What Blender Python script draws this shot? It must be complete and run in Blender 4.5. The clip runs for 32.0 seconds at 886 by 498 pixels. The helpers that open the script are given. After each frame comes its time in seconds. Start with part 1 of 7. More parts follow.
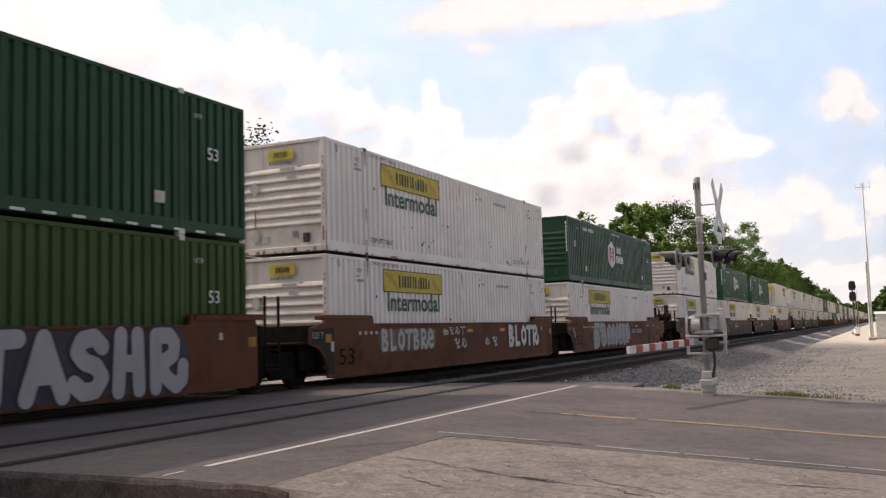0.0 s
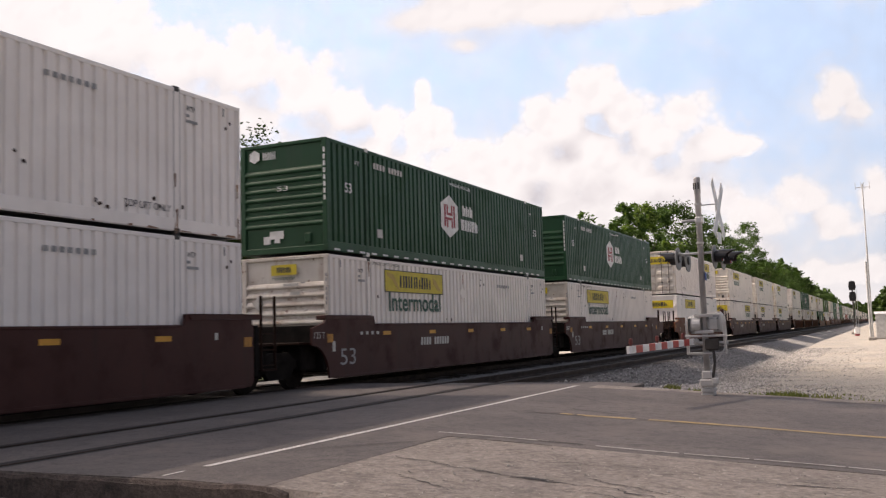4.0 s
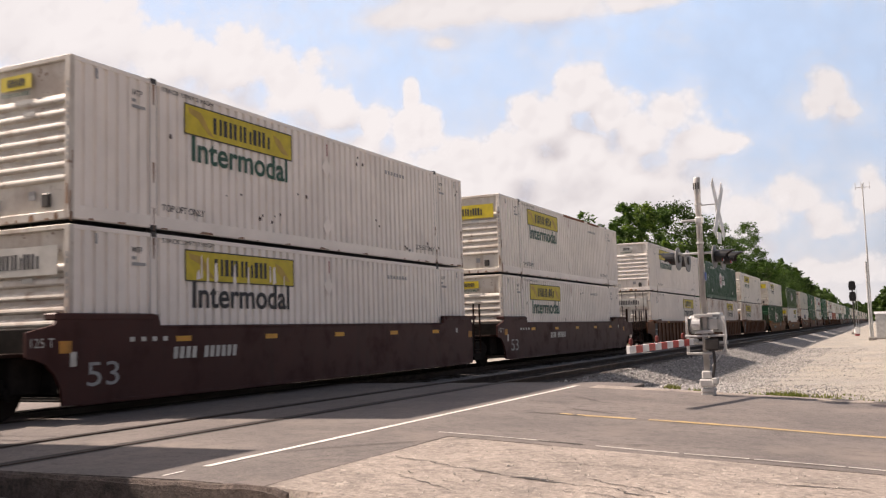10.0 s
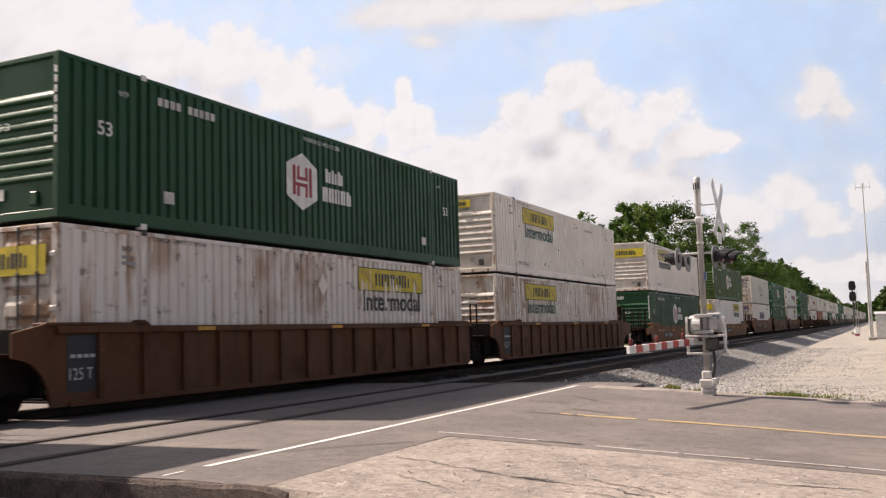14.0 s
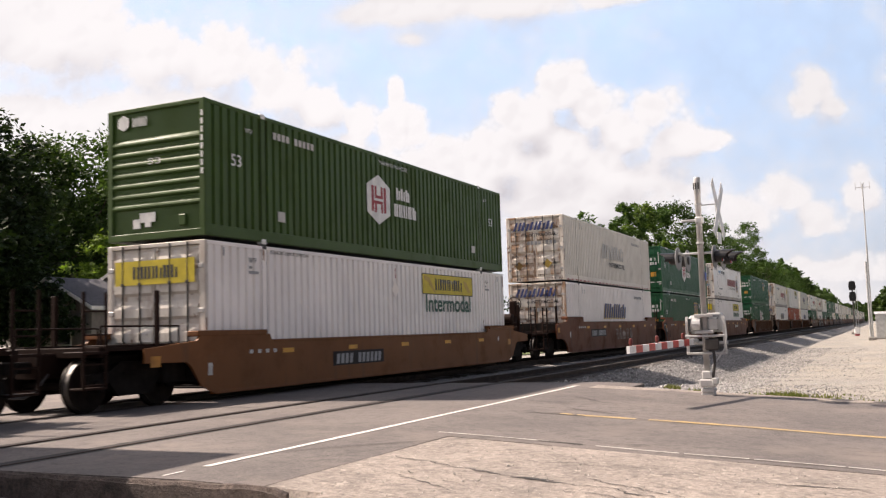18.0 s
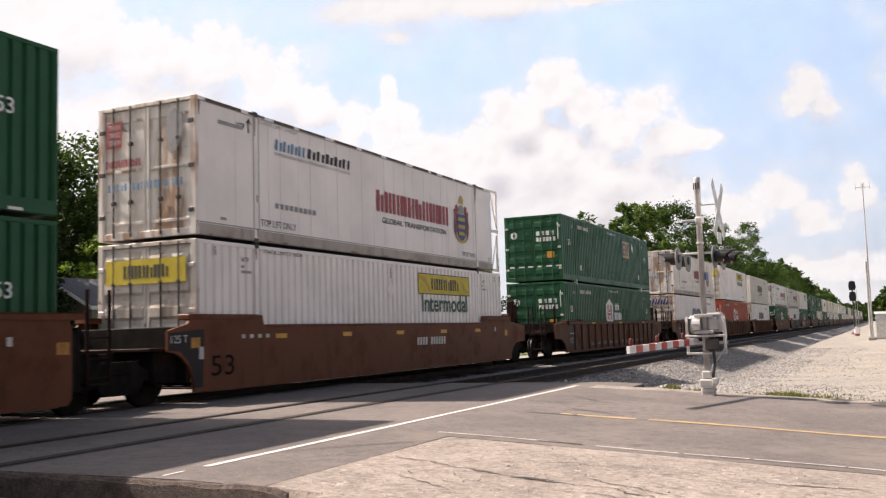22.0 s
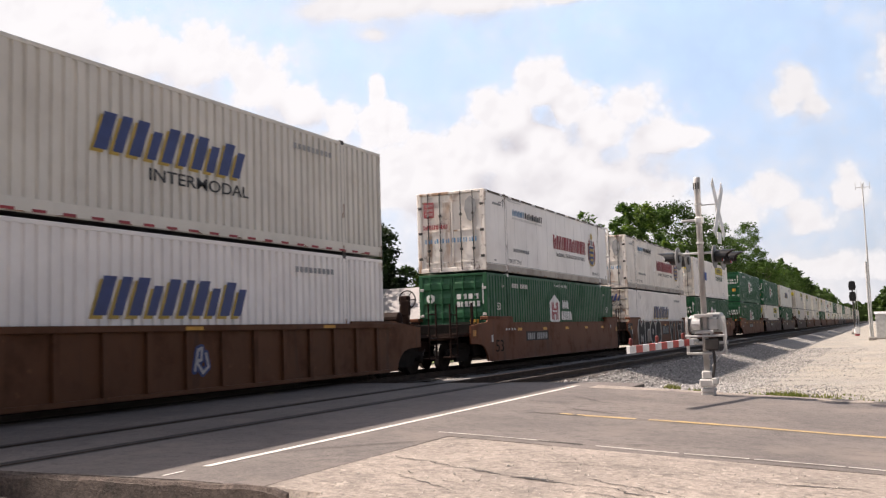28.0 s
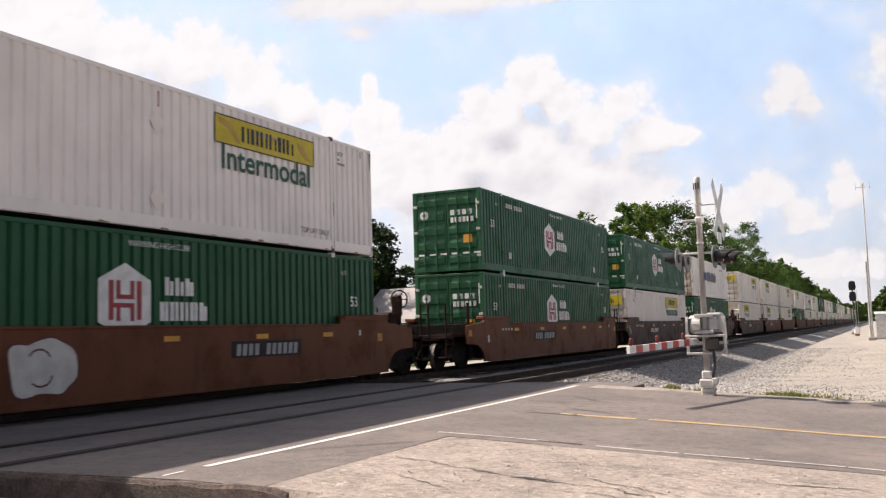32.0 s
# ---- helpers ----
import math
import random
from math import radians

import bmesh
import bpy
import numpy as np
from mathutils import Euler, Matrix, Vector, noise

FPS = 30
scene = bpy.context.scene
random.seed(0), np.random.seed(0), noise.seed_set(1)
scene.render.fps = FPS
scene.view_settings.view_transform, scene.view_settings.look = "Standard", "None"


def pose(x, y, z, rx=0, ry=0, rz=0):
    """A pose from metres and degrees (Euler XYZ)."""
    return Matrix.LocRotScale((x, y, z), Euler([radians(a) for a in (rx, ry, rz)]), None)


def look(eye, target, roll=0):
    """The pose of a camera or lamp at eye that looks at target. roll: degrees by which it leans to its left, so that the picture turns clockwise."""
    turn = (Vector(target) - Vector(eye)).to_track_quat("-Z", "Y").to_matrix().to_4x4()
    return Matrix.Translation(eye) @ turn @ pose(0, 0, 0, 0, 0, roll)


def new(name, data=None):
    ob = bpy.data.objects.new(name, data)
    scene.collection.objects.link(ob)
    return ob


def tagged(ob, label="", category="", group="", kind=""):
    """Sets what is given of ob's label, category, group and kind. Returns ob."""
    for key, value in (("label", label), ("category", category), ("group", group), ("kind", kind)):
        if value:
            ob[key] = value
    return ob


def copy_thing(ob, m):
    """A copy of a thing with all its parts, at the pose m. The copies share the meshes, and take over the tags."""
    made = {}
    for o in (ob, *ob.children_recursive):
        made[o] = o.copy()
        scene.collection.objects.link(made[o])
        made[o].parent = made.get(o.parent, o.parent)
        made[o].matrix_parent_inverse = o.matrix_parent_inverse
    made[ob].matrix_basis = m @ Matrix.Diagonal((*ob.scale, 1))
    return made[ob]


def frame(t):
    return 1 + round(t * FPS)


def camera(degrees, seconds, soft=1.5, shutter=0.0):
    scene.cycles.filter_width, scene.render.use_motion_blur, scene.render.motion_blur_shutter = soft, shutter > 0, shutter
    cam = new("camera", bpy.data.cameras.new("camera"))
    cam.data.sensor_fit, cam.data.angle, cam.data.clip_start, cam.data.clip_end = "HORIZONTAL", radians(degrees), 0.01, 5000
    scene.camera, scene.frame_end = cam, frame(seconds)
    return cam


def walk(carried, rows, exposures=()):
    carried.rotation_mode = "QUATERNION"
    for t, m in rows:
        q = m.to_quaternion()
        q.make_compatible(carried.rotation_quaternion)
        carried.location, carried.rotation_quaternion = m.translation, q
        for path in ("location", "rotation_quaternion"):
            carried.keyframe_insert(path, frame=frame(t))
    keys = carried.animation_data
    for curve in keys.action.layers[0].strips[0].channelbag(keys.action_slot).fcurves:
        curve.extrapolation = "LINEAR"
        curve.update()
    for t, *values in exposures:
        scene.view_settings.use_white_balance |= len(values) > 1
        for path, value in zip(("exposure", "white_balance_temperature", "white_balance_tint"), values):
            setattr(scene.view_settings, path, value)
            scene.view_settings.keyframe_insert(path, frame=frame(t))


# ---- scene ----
SECONDS = 32.0

# ---- camera: on a tripod beside the road, looking up the line ----
EYE = Vector((13.456, 0.0, 1.219))
YAW, PITCH, ROLL = 25.09, 5.10, 1.72
cam = camera(50.82, SECONDS, soft=1.25, shutter=0.12)
VIEW = Vector((-math.sin(radians(YAW)) * math.cos(radians(PITCH)), math.cos(radians(YAW)) * math.cos(radians(PITCH)), math.sin(radians(PITCH))))
STAND = look(EYE, EYE + VIEW * 20, -ROLL)
walk(cam, [(0.0, STAND), (SECONDS, STAND)], exposures=[(0.0, 0.97, 7200, 19), (3.0, 0.88, 7150, 20), (5.4, 0.86, 7150, 20), (7.6, 0.71, 7150, 20),
                                                        (13.0, 0.72, 7050, 19), (17.0, 0.80, 6950, 18), (23.0, 0.89, 6950, 18), (28.0, 0.85, 6850, 17), (SECONDS, 0.85, 6850, 17)])

# ---- world and sun ----
SUN_AWAY = Vector((5.95, 0.65, -6.15)).normalized()     # the way the light travels
SUN_ELEV = math.asin(-SUN_AWAY.z)
SUN_AZ = math.atan2(-SUN_AWAY.x, -SUN_AWAY.y)           # clockwise from +y
world = bpy.data.worlds.new("sky")
scene.world = world
world.use_nodes = True
wn = world.node_tree
sky = wn.nodes.new("ShaderNodeTexSky")
sky.sky_type = "NISHITA"
sky.sun_disc = False
sky.sun_elevation = SUN_ELEV
sky.sun_rotation = SUN_AZ
sky.air_density, sky.dust_density, sky.ozone_density = 0.9, 3.5, 0.6
grey = wn.nodes.new("ShaderNodeRGBToBW")
pale = wn.nodes.new("ShaderNodeMix")
pale.data_type = "RGBA"
pale.inputs["Factor"].default_value = 0.45       # the share of the sky that is white cloud
wn.links.new(sky.outputs[0], grey.inputs[0])
wn.links.new(sky.outputs[0], pale.inputs[6])
wn.links.new(grey.outputs[0], pale.inputs[7])
wn.links.new(pale.outputs[2], wn.nodes["Background"].inputs[0])
wn.nodes["Background"].inputs[1].default_value = 0.095
sun = new("sun", bpy.data.lights.new("sun", "SUN"))
sun.data.energy, sun.data.angle, sun.data.color = 4.9, radians(0.6), (1.0, 0.92, 0.82)
sun.matrix_world = look((-60, -6, 62), Vector((-60, -6, 62)) + SUN_AWAY)

# ---- mesh helpers ----


class Mesh:
    """Collects vertices and faces of one mesh."""

    def __init__(self):
        self.v, self.f = [], []

    def add(self, vs, fs):
        n = len(self.v)
        self.v += vs
        self.f += [tuple(i + n for i in f) for f in fs]
        return self

    def box(self, a, b, c=0.0):
        x0, y0, z0 = a
        x1, y1, z1 = b
        c = min(c, abs(x1 - x0) * 0.45, abs(y1 - y0) * 0.45, abs(z1 - z0) * 0.45)
        if c <= 0:
            vs = [(x, y, z) for z in (z0, z1) for y in (y0, y1) for x in (x0, x1)]
            return self.add(vs, [(0, 2, 3, 1), (4, 5, 7, 6), (0, 1, 5, 4), (2, 6, 7, 3), (0, 4, 6, 2), (1, 3, 7, 5)])
        vs, at = [], {}
        for i, x in enumerate((x0, x1)):
            for j, y in enumerate((y0, y1)):
                for k, z in enumerate((z0, z1)):
                    s = (1 - 2 * i, 1 - 2 * j, 1 - 2 * k)
                    for ax in range(3):
                        p = [x, y, z]
                        for o in range(3):
                            if o != ax:
                                p[o] += s[o] * c
                        at[i, j, k, ax] = len(vs)
                        vs.append(tuple(p))
        fs = []
        for ax in range(3):
            u, w = (ax + 1) % 3, (ax + 2) % 3
            for s in (0, 1):
                def key(a1, b1):
                    q = [0, 0, 0]
                    q[ax], q[u], q[w] = s, a1, b1
                    return at[(*q, ax)]
                ring = [key(0, 0), key(1, 0), key(1, 1), key(0, 1)]
                fs.append(tuple(ring if s else ring[::-1]))
            for a1 in (0, 1):
                for b1 in (0, 1):
                    def ekey(e, face):
                        q = [0, 0, 0]
                        q[ax], q[u], q[w] = e, a1, b1
                        return at[(*q, face)]
                    ring = [ekey(0, u), ekey(1, u), ekey(1, w), ekey(0, w)]
                    fs.append(tuple(ring if (a1 == b1) else ring[::-1]))
        for i in (0, 1):
            for j in (0, 1):
                for k in (0, 1):
                    ring = [at[i, j, k, 0], at[i, j, k, 1], at[i, j, k, 2]]
                    fs.append(tuple(ring if (i + j + k) % 2 else ring[::-1]))
        return self.add(vs, fs)

    def prism(self, poly, a, b, axis=0):
        """An outline in the two other axes (in order), drawn out along axis from a to b."""
        n = len(poly)
        vs = []
        for d in (a, b):
            for q in poly:
                p = list(q)
                p.insert(axis, d)
                vs.append(tuple(p))
        fs = [tuple(range(n))[::-1], tuple(range(n, 2 * n))]
        fs += [(i, (i + 1) % n, n + (i + 1) % n, n + i) for i in range(n)]
        return self.add(vs, fs)

    def tube(self, p, q, r, n=10, r2=None):
        p, q = Vector(p), Vector(q)
        r2 = r if r2 is None else r2
        d = (q - p).normalized()
        u = d.orthogonal().normalized()
        w = d.cross(u)
        vs = []
        for c, rr in ((p, r), (q, r2)):
            for i in range(n):
                a = 2 * math.pi * i / n
                vs.append(tuple(c + (u * math.cos(a) + w * math.sin(a)) * rr))
        fs = [(i, (i + 1) % n, n + (i + 1) % n, n + i) for i in range(n)]
        fs += [tuple(range(n))[::-1], tuple(range(n, 2 * n))]
        return self.add(vs, fs)

    def path(self, pts, r, n=8):
        for p, q in zip(pts, pts[1:]):
            self.tube(p, q, r, n)
        return self

    def lathe(self, profile, at, axis, n=20):
        """A profile of (distance along axis, radius) turned round an axis line through at."""
        vs, fs = [], []
        o = [i for i in range(3) if i != axis]
        for d, r in profile:
            for i in range(n):
                a = 2 * math.pi * i / n
                p = list(at)
                p[axis] += d
                p[o[0]] += r * math.cos(a)
                p[o[1]] += r * math.sin(a)
                vs.append(tuple(p))
        m = len(profile)
        for j in range(m - 1):
            for i in range(n):
                k = (i + 1) % n
                fs.append((j * n + i, j * n + k, (j + 1) * n + k, (j + 1) * n + i))
        fs += [tuple(range(n))[::-1], tuple(range((m - 1) * n, m * n))]
        return self.add(vs, fs)

    def data(self, name, mat, smooth=False):
        me = bpy.data.meshes.new(name)
        me.from_pydata(self.v, [], self.f)
        fix = bmesh.new()
        fix.from_mesh(me)
        if len(self.f) < 4000:
            bmesh.ops.recalc_face_normals(fix, faces=fix.faces)
        fix.to_mesh(me)
        fix.free()
        if smooth:
            me.shade_smooth()
        me.materials.append(mat)
        return me


def part(name, mesh, mat, parent, label="", smooth=False):
    """Links one mesh under a thing or part."""
    me = mesh if isinstance(mesh, bpy.types.Mesh) else mesh.data(name, mat, smooth)
    ob = new(name, me)
    ob.parent = parent
    if label:
        tagged(ob, label)
    return ob


def thing(name, label, category, group="", at=(0, 0, 0), turn=0.0):
    ob = new(name)
    ob.empty_display_size = 0.3
    ob.matrix_basis = pose(*at, 0, 0, turn)
    return tagged(ob, label, category, group)


def piece(name, mesh, mat, label, kind="structure", category="", smooth=False):
    ob = new(name, mesh.data(name, mat, smooth))
    return tagged(ob, label, category, "", kind)


# ---- materials ----


class Nodes:
    def __init__(self, name):
        self.mat = bpy.data.materials.new(name)
        self.mat.use_nodes = True
        self.t = self.mat.node_tree
        self.bsdf = self.t.nodes["Principled BSDF"]
        self.coord = self.t.nodes.new("ShaderNodeTexCoord").outputs["Object"]
        self.rand = self.t.nodes.new("ShaderNodeObjectInfo").outputs["Random"]

    def put(self, sock, val):
        if isinstance(val, bpy.types.NodeSocket):
            self.t.links.new(val, sock)
        else:
            sock.default_value = val

    def math(self, op, a, b=0.0, c=0.0, clamp=False):
        n = self.t.nodes.new("ShaderNodeMath")
        n.operation, n.use_clamp = op, clamp
        for s, v in zip(n.inputs, (a, b, c)):
            self.put(s, v)
        return n.outputs[0]

    def vec(self, op, a, b=(0, 0, 0), c=(0, 0, 0)):
        n = self.t.nodes.new("ShaderNodeVectorMath")
        n.operation = op
        for s, v in zip(n.inputs, (a, b, c)):
            self.put(s, v)
        return n.outputs["Value"] if op == "LENGTH" else n.outputs["Vector"]

    def noise(self, scale, detail=3.0, rough=0.55, at=None, stretch=None, shift=True, colour=False):
        n = self.t.nodes.new("ShaderNodeTexNoise")
        v = at or self.coord
        if stretch:
            v = self.vec("MULTIPLY", v, stretch)
        if shift:
            off = self.t.nodes.new("ShaderNodeCombineXYZ")
            r = self.math("MULTIPLY", self.rand, 53.0)
            for i in range(3):
                self.put(off.inputs[i], r)
            v = self.vec("ADD", v, off.outputs[0])
        self.put(n.inputs["Vector"], v)
        n.inputs["Scale"].default_value, n.inputs["Detail"].default_value, n.inputs["Roughness"].default_value = scale, detail, rough
        return n.outputs["Color"] if colour else n.outputs["Fac"]

    def ramp(self, val, lo, hi, out0=0.0, out1=1.0):
        n = self.t.nodes.new("ShaderNodeMapRange")
        n.interpolation_type = "SMOOTHSTEP"
        for s, v in zip(n.inputs, (val, lo, hi, out0, out1)):
            self.put(s, v)
        return n.outputs[0]

    def mix(self, fac, a, b, mode="MIX"):
        n = self.t.nodes.new("ShaderNodeMix")
        n.data_type, n.blend_type = "RGBA", mode
        for s, v in ((n.inputs["Factor"], fac), (n.inputs[6], a), (n.inputs[7], b)):
            self.put(s, (*v, 1.0) if isinstance(v, tuple) and len(v) == 3 else v)
        return n.outputs[2]

    def bump(self, height, strength=0.3, dist=0.02):
        n = self.t.nodes.new("ShaderNodeBump")
        n.inputs["Strength"].default_value, n.inputs["Distance"].default_value = strength, dist
        self.put(n.inputs["Height"], height)
        self.put(self.bsdf.inputs["Normal"], n.outputs[0])

    def done(self, colour, rough=0.6, metal=0.0):
        self.put(self.bsdf.inputs["Base Color"], (*colour, 1.0) if isinstance(colour, tuple) else colour)
        self.put(self.bsdf.inputs["Roughness"], rough)
        self.put(self.bsdf.inputs["Metallic"], metal)
        return self.mat


def paint(name, col, dirt=0.35, rust=0.1, rough=0.5, soil=(0.16, 0.13, 0.10)):
    """Weathered paint on steel: fading, soot streaks that run down, rust specks."""
    n = Nodes(name)
    tone = n.ramp(n.noise(0.7, 4), 0.3, 0.7, 0.93, 1.04)
    base = n.mix(1.0, (*col, 1.0), tone, "MULTIPLY")
    streak = n.ramp(n.noise(3.0, 5, 0.6, stretch=(1.0, 1.0, 0.12)), 0.50, 0.78)
    grime = n.ramp(n.noise(1.1, 6, 0.65), 0.42, 0.75)
    base = n.mix(n.math("MULTIPLY", n.math("MAXIMUM", streak, n.math("MULTIPLY", grime, 0.7)), dirt), base, soil)
    spot = n.ramp(n.noise(5.0, 6, 0.7), 0.72 - 0.22 * rust, 0.80 - 0.2 * rust)
    base = n.mix(n.math("MULTIPLY", spot, min(1.0, rust * 3)), base, (0.16, 0.065, 0.03))
    n.bump(n.noise(22.0, 3), 0.12, 0.01)
    n.bsdf.inputs["Specular IOR Level"].default_value = 0.25
    return n.done(base, n.ramp(grime, 0.0, 1.0, rough - 0.06, rough + 0.2))


def rusted(name, amount=0.7, base_col=(0.62, 0.60, 0.56), less=0.0):
    """White paint with rust that runs down in streaks and spreads in patches."""
    n = Nodes(name)
    streak = n.ramp(n.noise(3.2, 6, 0.65, stretch=(1, 1, 0.14)), 0.40 + less * .6, 0.54 + less * .6)
    patch = n.ramp(n.noise(0.35 if less else 0.9, 4, 0.6), 0.38 + less, 0.54 + less)
    run = n.math("MULTIPLY", streak, n.math("MULTIPLY_ADD", patch, 0.85, 0.15))
    col = n.mix(n.math("MULTIPLY", run, amount), (*base_col, 1.0), (0.33, 0.175, 0.085))
    col = n.mix(n.math("MULTIPLY", n.ramp(n.noise(2.6, 6, .7), 0.53 + less, 0.62 + less), amount * .9), col, (0.10, 0.048, 0.028))
    n.bump(n.noise(20, 4), 0.15, 0.01)
    n.bsdf.inputs["Specular IOR Level"].default_value = 0.25
    return n.done(col, 0.65)


def rough_ground(name, a, b, c, big=0.35, small=9.0, bump=0.5, dist=0.03, rough=0.95, speck=None, dust=None):
    n = Nodes(name)
    col = n.mix(n.ramp(n.noise(big, 5, 0.6, shift=False), 0.35, 0.65), a, b)
    col = n.mix(n.ramp(n.noise(small, 6, 0.7, shift=False), 0.45, 0.68, 0, 0.75), col, c)
    fine = n.noise(small * 5, 4, 0.7, shift=False)
    col = n.mix(1.0, col, n.ramp(fine, 0.3, 0.7, 0.75, 1.25), "MULTIPLY")
    if dust:
        col = n.mix(n.ramp(n.noise(0.55, 7, 0.68, shift=False), 0.50, 0.72, 0, 0.7), col, dust)
        col = n.mix(n.ramp(n.noise(0.9, 6, 0.7, at=n.vec("ADD", n.coord, (7, 3, 0)), shift=False), 0.60, 0.74, 0, 0.5), col, c)
    if speck:
        col = n.mix(n.ramp(n.noise(small * 2.3, 2, 0.5, shift=False), 0.66, 0.72, 0, 0.9), col, speck)
    n.bump(n.math("ADD", fine, n.noise(small, 5, shift=False)), bump, dist)
    return n.done(col, rough)


def plain(name, col, rough=0.5, metal=0.0, var=0.12):
    n = Nodes(name)
    tone = n.ramp(n.noise(4.0, 5), 0.3, 0.7, 1.0 - var, 1.0 + var)
    n.bump(n.noise(40.0, 3), 0.08, 0.005)
    return n.done(n.mix(1.0, (*col, 1.0), tone, "MULTIPLY"), rough, metal)


M = {}
M["white"] = paint("white_container_paint", (0.88, 0.815, 0.755), 0.10, 0.05, 0.5)
M["white_clean"] = paint("clean_white_paint", (0.90, 0.855, 0.82), 0.06, 0.03, 0.45)
M["white_streaked"] = rusted("rust_streaked_white_paint", 0.7, (0.80, 0.75, 0.70), 0.055)
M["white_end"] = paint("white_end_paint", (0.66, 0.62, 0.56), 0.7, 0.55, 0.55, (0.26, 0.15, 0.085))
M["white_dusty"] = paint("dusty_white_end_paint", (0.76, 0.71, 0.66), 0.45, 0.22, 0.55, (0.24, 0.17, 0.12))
M["white_rusty"] = rusted("rusty_white_paint", 0.85)
M["cream"] = paint("cream_container_paint", (0.70, 0.665, 0.60), 0.16, 0.08, 0.5)
M["reefer"] = paint("reefer_white_paint", (0.86, 0.82, 0.79), 0.09, 0.04, 0.35)
M["reefer_tan"] = paint("grimy_reefer_paint", (0.79, 0.725, 0.655), 0.24, 0.10, 0.45, (0.22, 0.16, 0.11))
M["reefer_end"] = rusted("stained_reefer_doors", 0.85, (0.84, 0.79, 0.73), 0.065)
M["green"] = paint("dark_green_paint", (0.015, 0.068, 0.029), 0.25, 0.03, 0.45, (0.05, 0.06, 0.045))
M["bright_green"] = paint("fresh_green_paint", (0.014, 0.090, 0.038), 0.2, 0.03, 0.45, (0.05, 0.06, 0.045))
M["olive"] = paint("olive_green_paint", (0.046, 0.090, 0.018), 0.25, 0.04, 0.5, (0.06, 0.06, 0.04))
M["orange"] = paint("orange_red_paint", (0.42, 0.072, 0.035), 0.25, 0.08, 0.5)
M["steel_dark"] = plain("dark_steel", (0.05, 0.045, 0.042), 0.55, 0.3, 0.3)
M["brown"] = paint("brown_railcar_paint", (0.136, 0.043, 0.016), 0.72, 0.35, 0.65, (0.052, 0.025, 0.014))
M["tan"] = paint("tan_railcar_paint", (0.185, 0.070, 0.021), 0.5, 0.3, 0.65, (0.08, 0.05, 0.03))
M["maroon"] = paint("maroon_railcar_paint", (0.055, 0.016, 0.013), 0.6, 0.2, 0.6, (0.030, 0.015, 0.012))
M["rib_brown"] = paint("ribbed_railcar_paint", (0.112, 0.044, 0.019), 0.6, 0.5, 0.7, (0.036, 0.022, 0.016))
M["grime"] = paint("grimy_brown_steel", (0.022, 0.011, 0.008), 0.5, 0.2, 0.7, (0.010, 0.007, 0.006))
M["gear"] = plain("greasy_truck_steel", (0.011, 0.009, 0.008), 0.75, 0.0, 0.4)
M["wheel"] = plain("wheel_steel", (0.016, 0.012, 0.010), 0.9, 0.0, 0.3)
M["tread"] = plain("worn_tread", (0.10, 0.092, 0.085), 0.5, 0.6, 0.3)
M["yellow"] = plain("logo_yellow", (0.56, 0.44, 0.02), 0.5)
M["amber"] = plain("amber_reflector", (0.62, 0.30, 0.03), 0.5)
M["black"] = plain("black_marking", (0.025, 0.025, 0.028), 0.6)
M["lamp_black"] = plain("black_enamel", (0.007, 0.007, 0.008), 0.4)
M["ink_green"] = plain("green_lettering", (0.02, 0.085, 0.055), 0.55)
M["mark_white"] = plain("white_marking", (0.70, 0.70, 0.68), 0.55)
M["mark_grey"] = plain("grey_marking", (0.30, 0.30, 0.30), 0.6)
M["mark_red"] = plain("red_marking", (0.30, 0.025, 0.035), 0.5)
M["mark_blue"] = plain("blue_marking", (0.025, 0.045, 0.16), 0.5)
M["sky_blue"] = plain("light_blue_marking", (0.10, 0.25, 0.42), 0.5)
M["ghost"] = plain("faded_marking", (0.50, 0.49, 0.46), 0.6)
M["gold"] = plain("gold_marking", (0.45, 0.30, 0.05), 0.5)
M["silver"] = paint("silver_spray_paint", (0.43, 0.41, 0.425), 0.25, 0.1, 0.6)
M["galv"] = plain("galvanised_steel", (0.48, 0.48, 0.47), 0.45, 0.35, 0.15)
M["alu"] = plain("aluminium_paint", (0.43, 0.42, 0.41), 0.5, 0.2, 0.15)
M["lens"] = plain("red_lens", (0.25, 0.01, 0.01), 0.2)
M["sign_white"] = plain("sign_white", (0.75, 0.75, 0.74), 0.45)
M["sign_red"] = plain("sign_red", (0.45, 0.06, 0.05), 0.45)
M["sign_blue"] = plain("sign_blue", (0.03, 0.08, 0.30), 0.4)
M["concrete"] = rough_ground("weathered_concrete", (0.30, 0.28, 0.25), (0.24, 0.22, 0.2), (0.12, 0.11, 0.10), 1.5, 7.0, 0.5, 0.02)
M["asphalt"] = rough_ground("grey_asphalt", (0.160, 0.138, 0.125), (0.118, 0.102, 0.094), (0.078, 0.069, 0.064), 0.45, 6.0, 0.35, 0.012, 0.9, None, (0.205, 0.172, 0.148))
M["dirt"] = rough_ground("broken_dirt_shoulder", (0.315, 0.270, 0.232), (0.245, 0.211, 0.183), (0.16, 0.139, 0.123), 0.45, 3.0, 0.7, 0.04, 0.95, (0.40, 0.35, 0.30))
M["gravel"] = rough_ground("pale_gravel_lot", (0.335, 0.305, 0.258), (0.26, 0.245, 0.22), (0.18, 0.17, 0.155), 0.22, 4.0, 0.7, 0.05, 0.95, (0.46, 0.44, 0.40), (0.36, 0.31, 0.24))
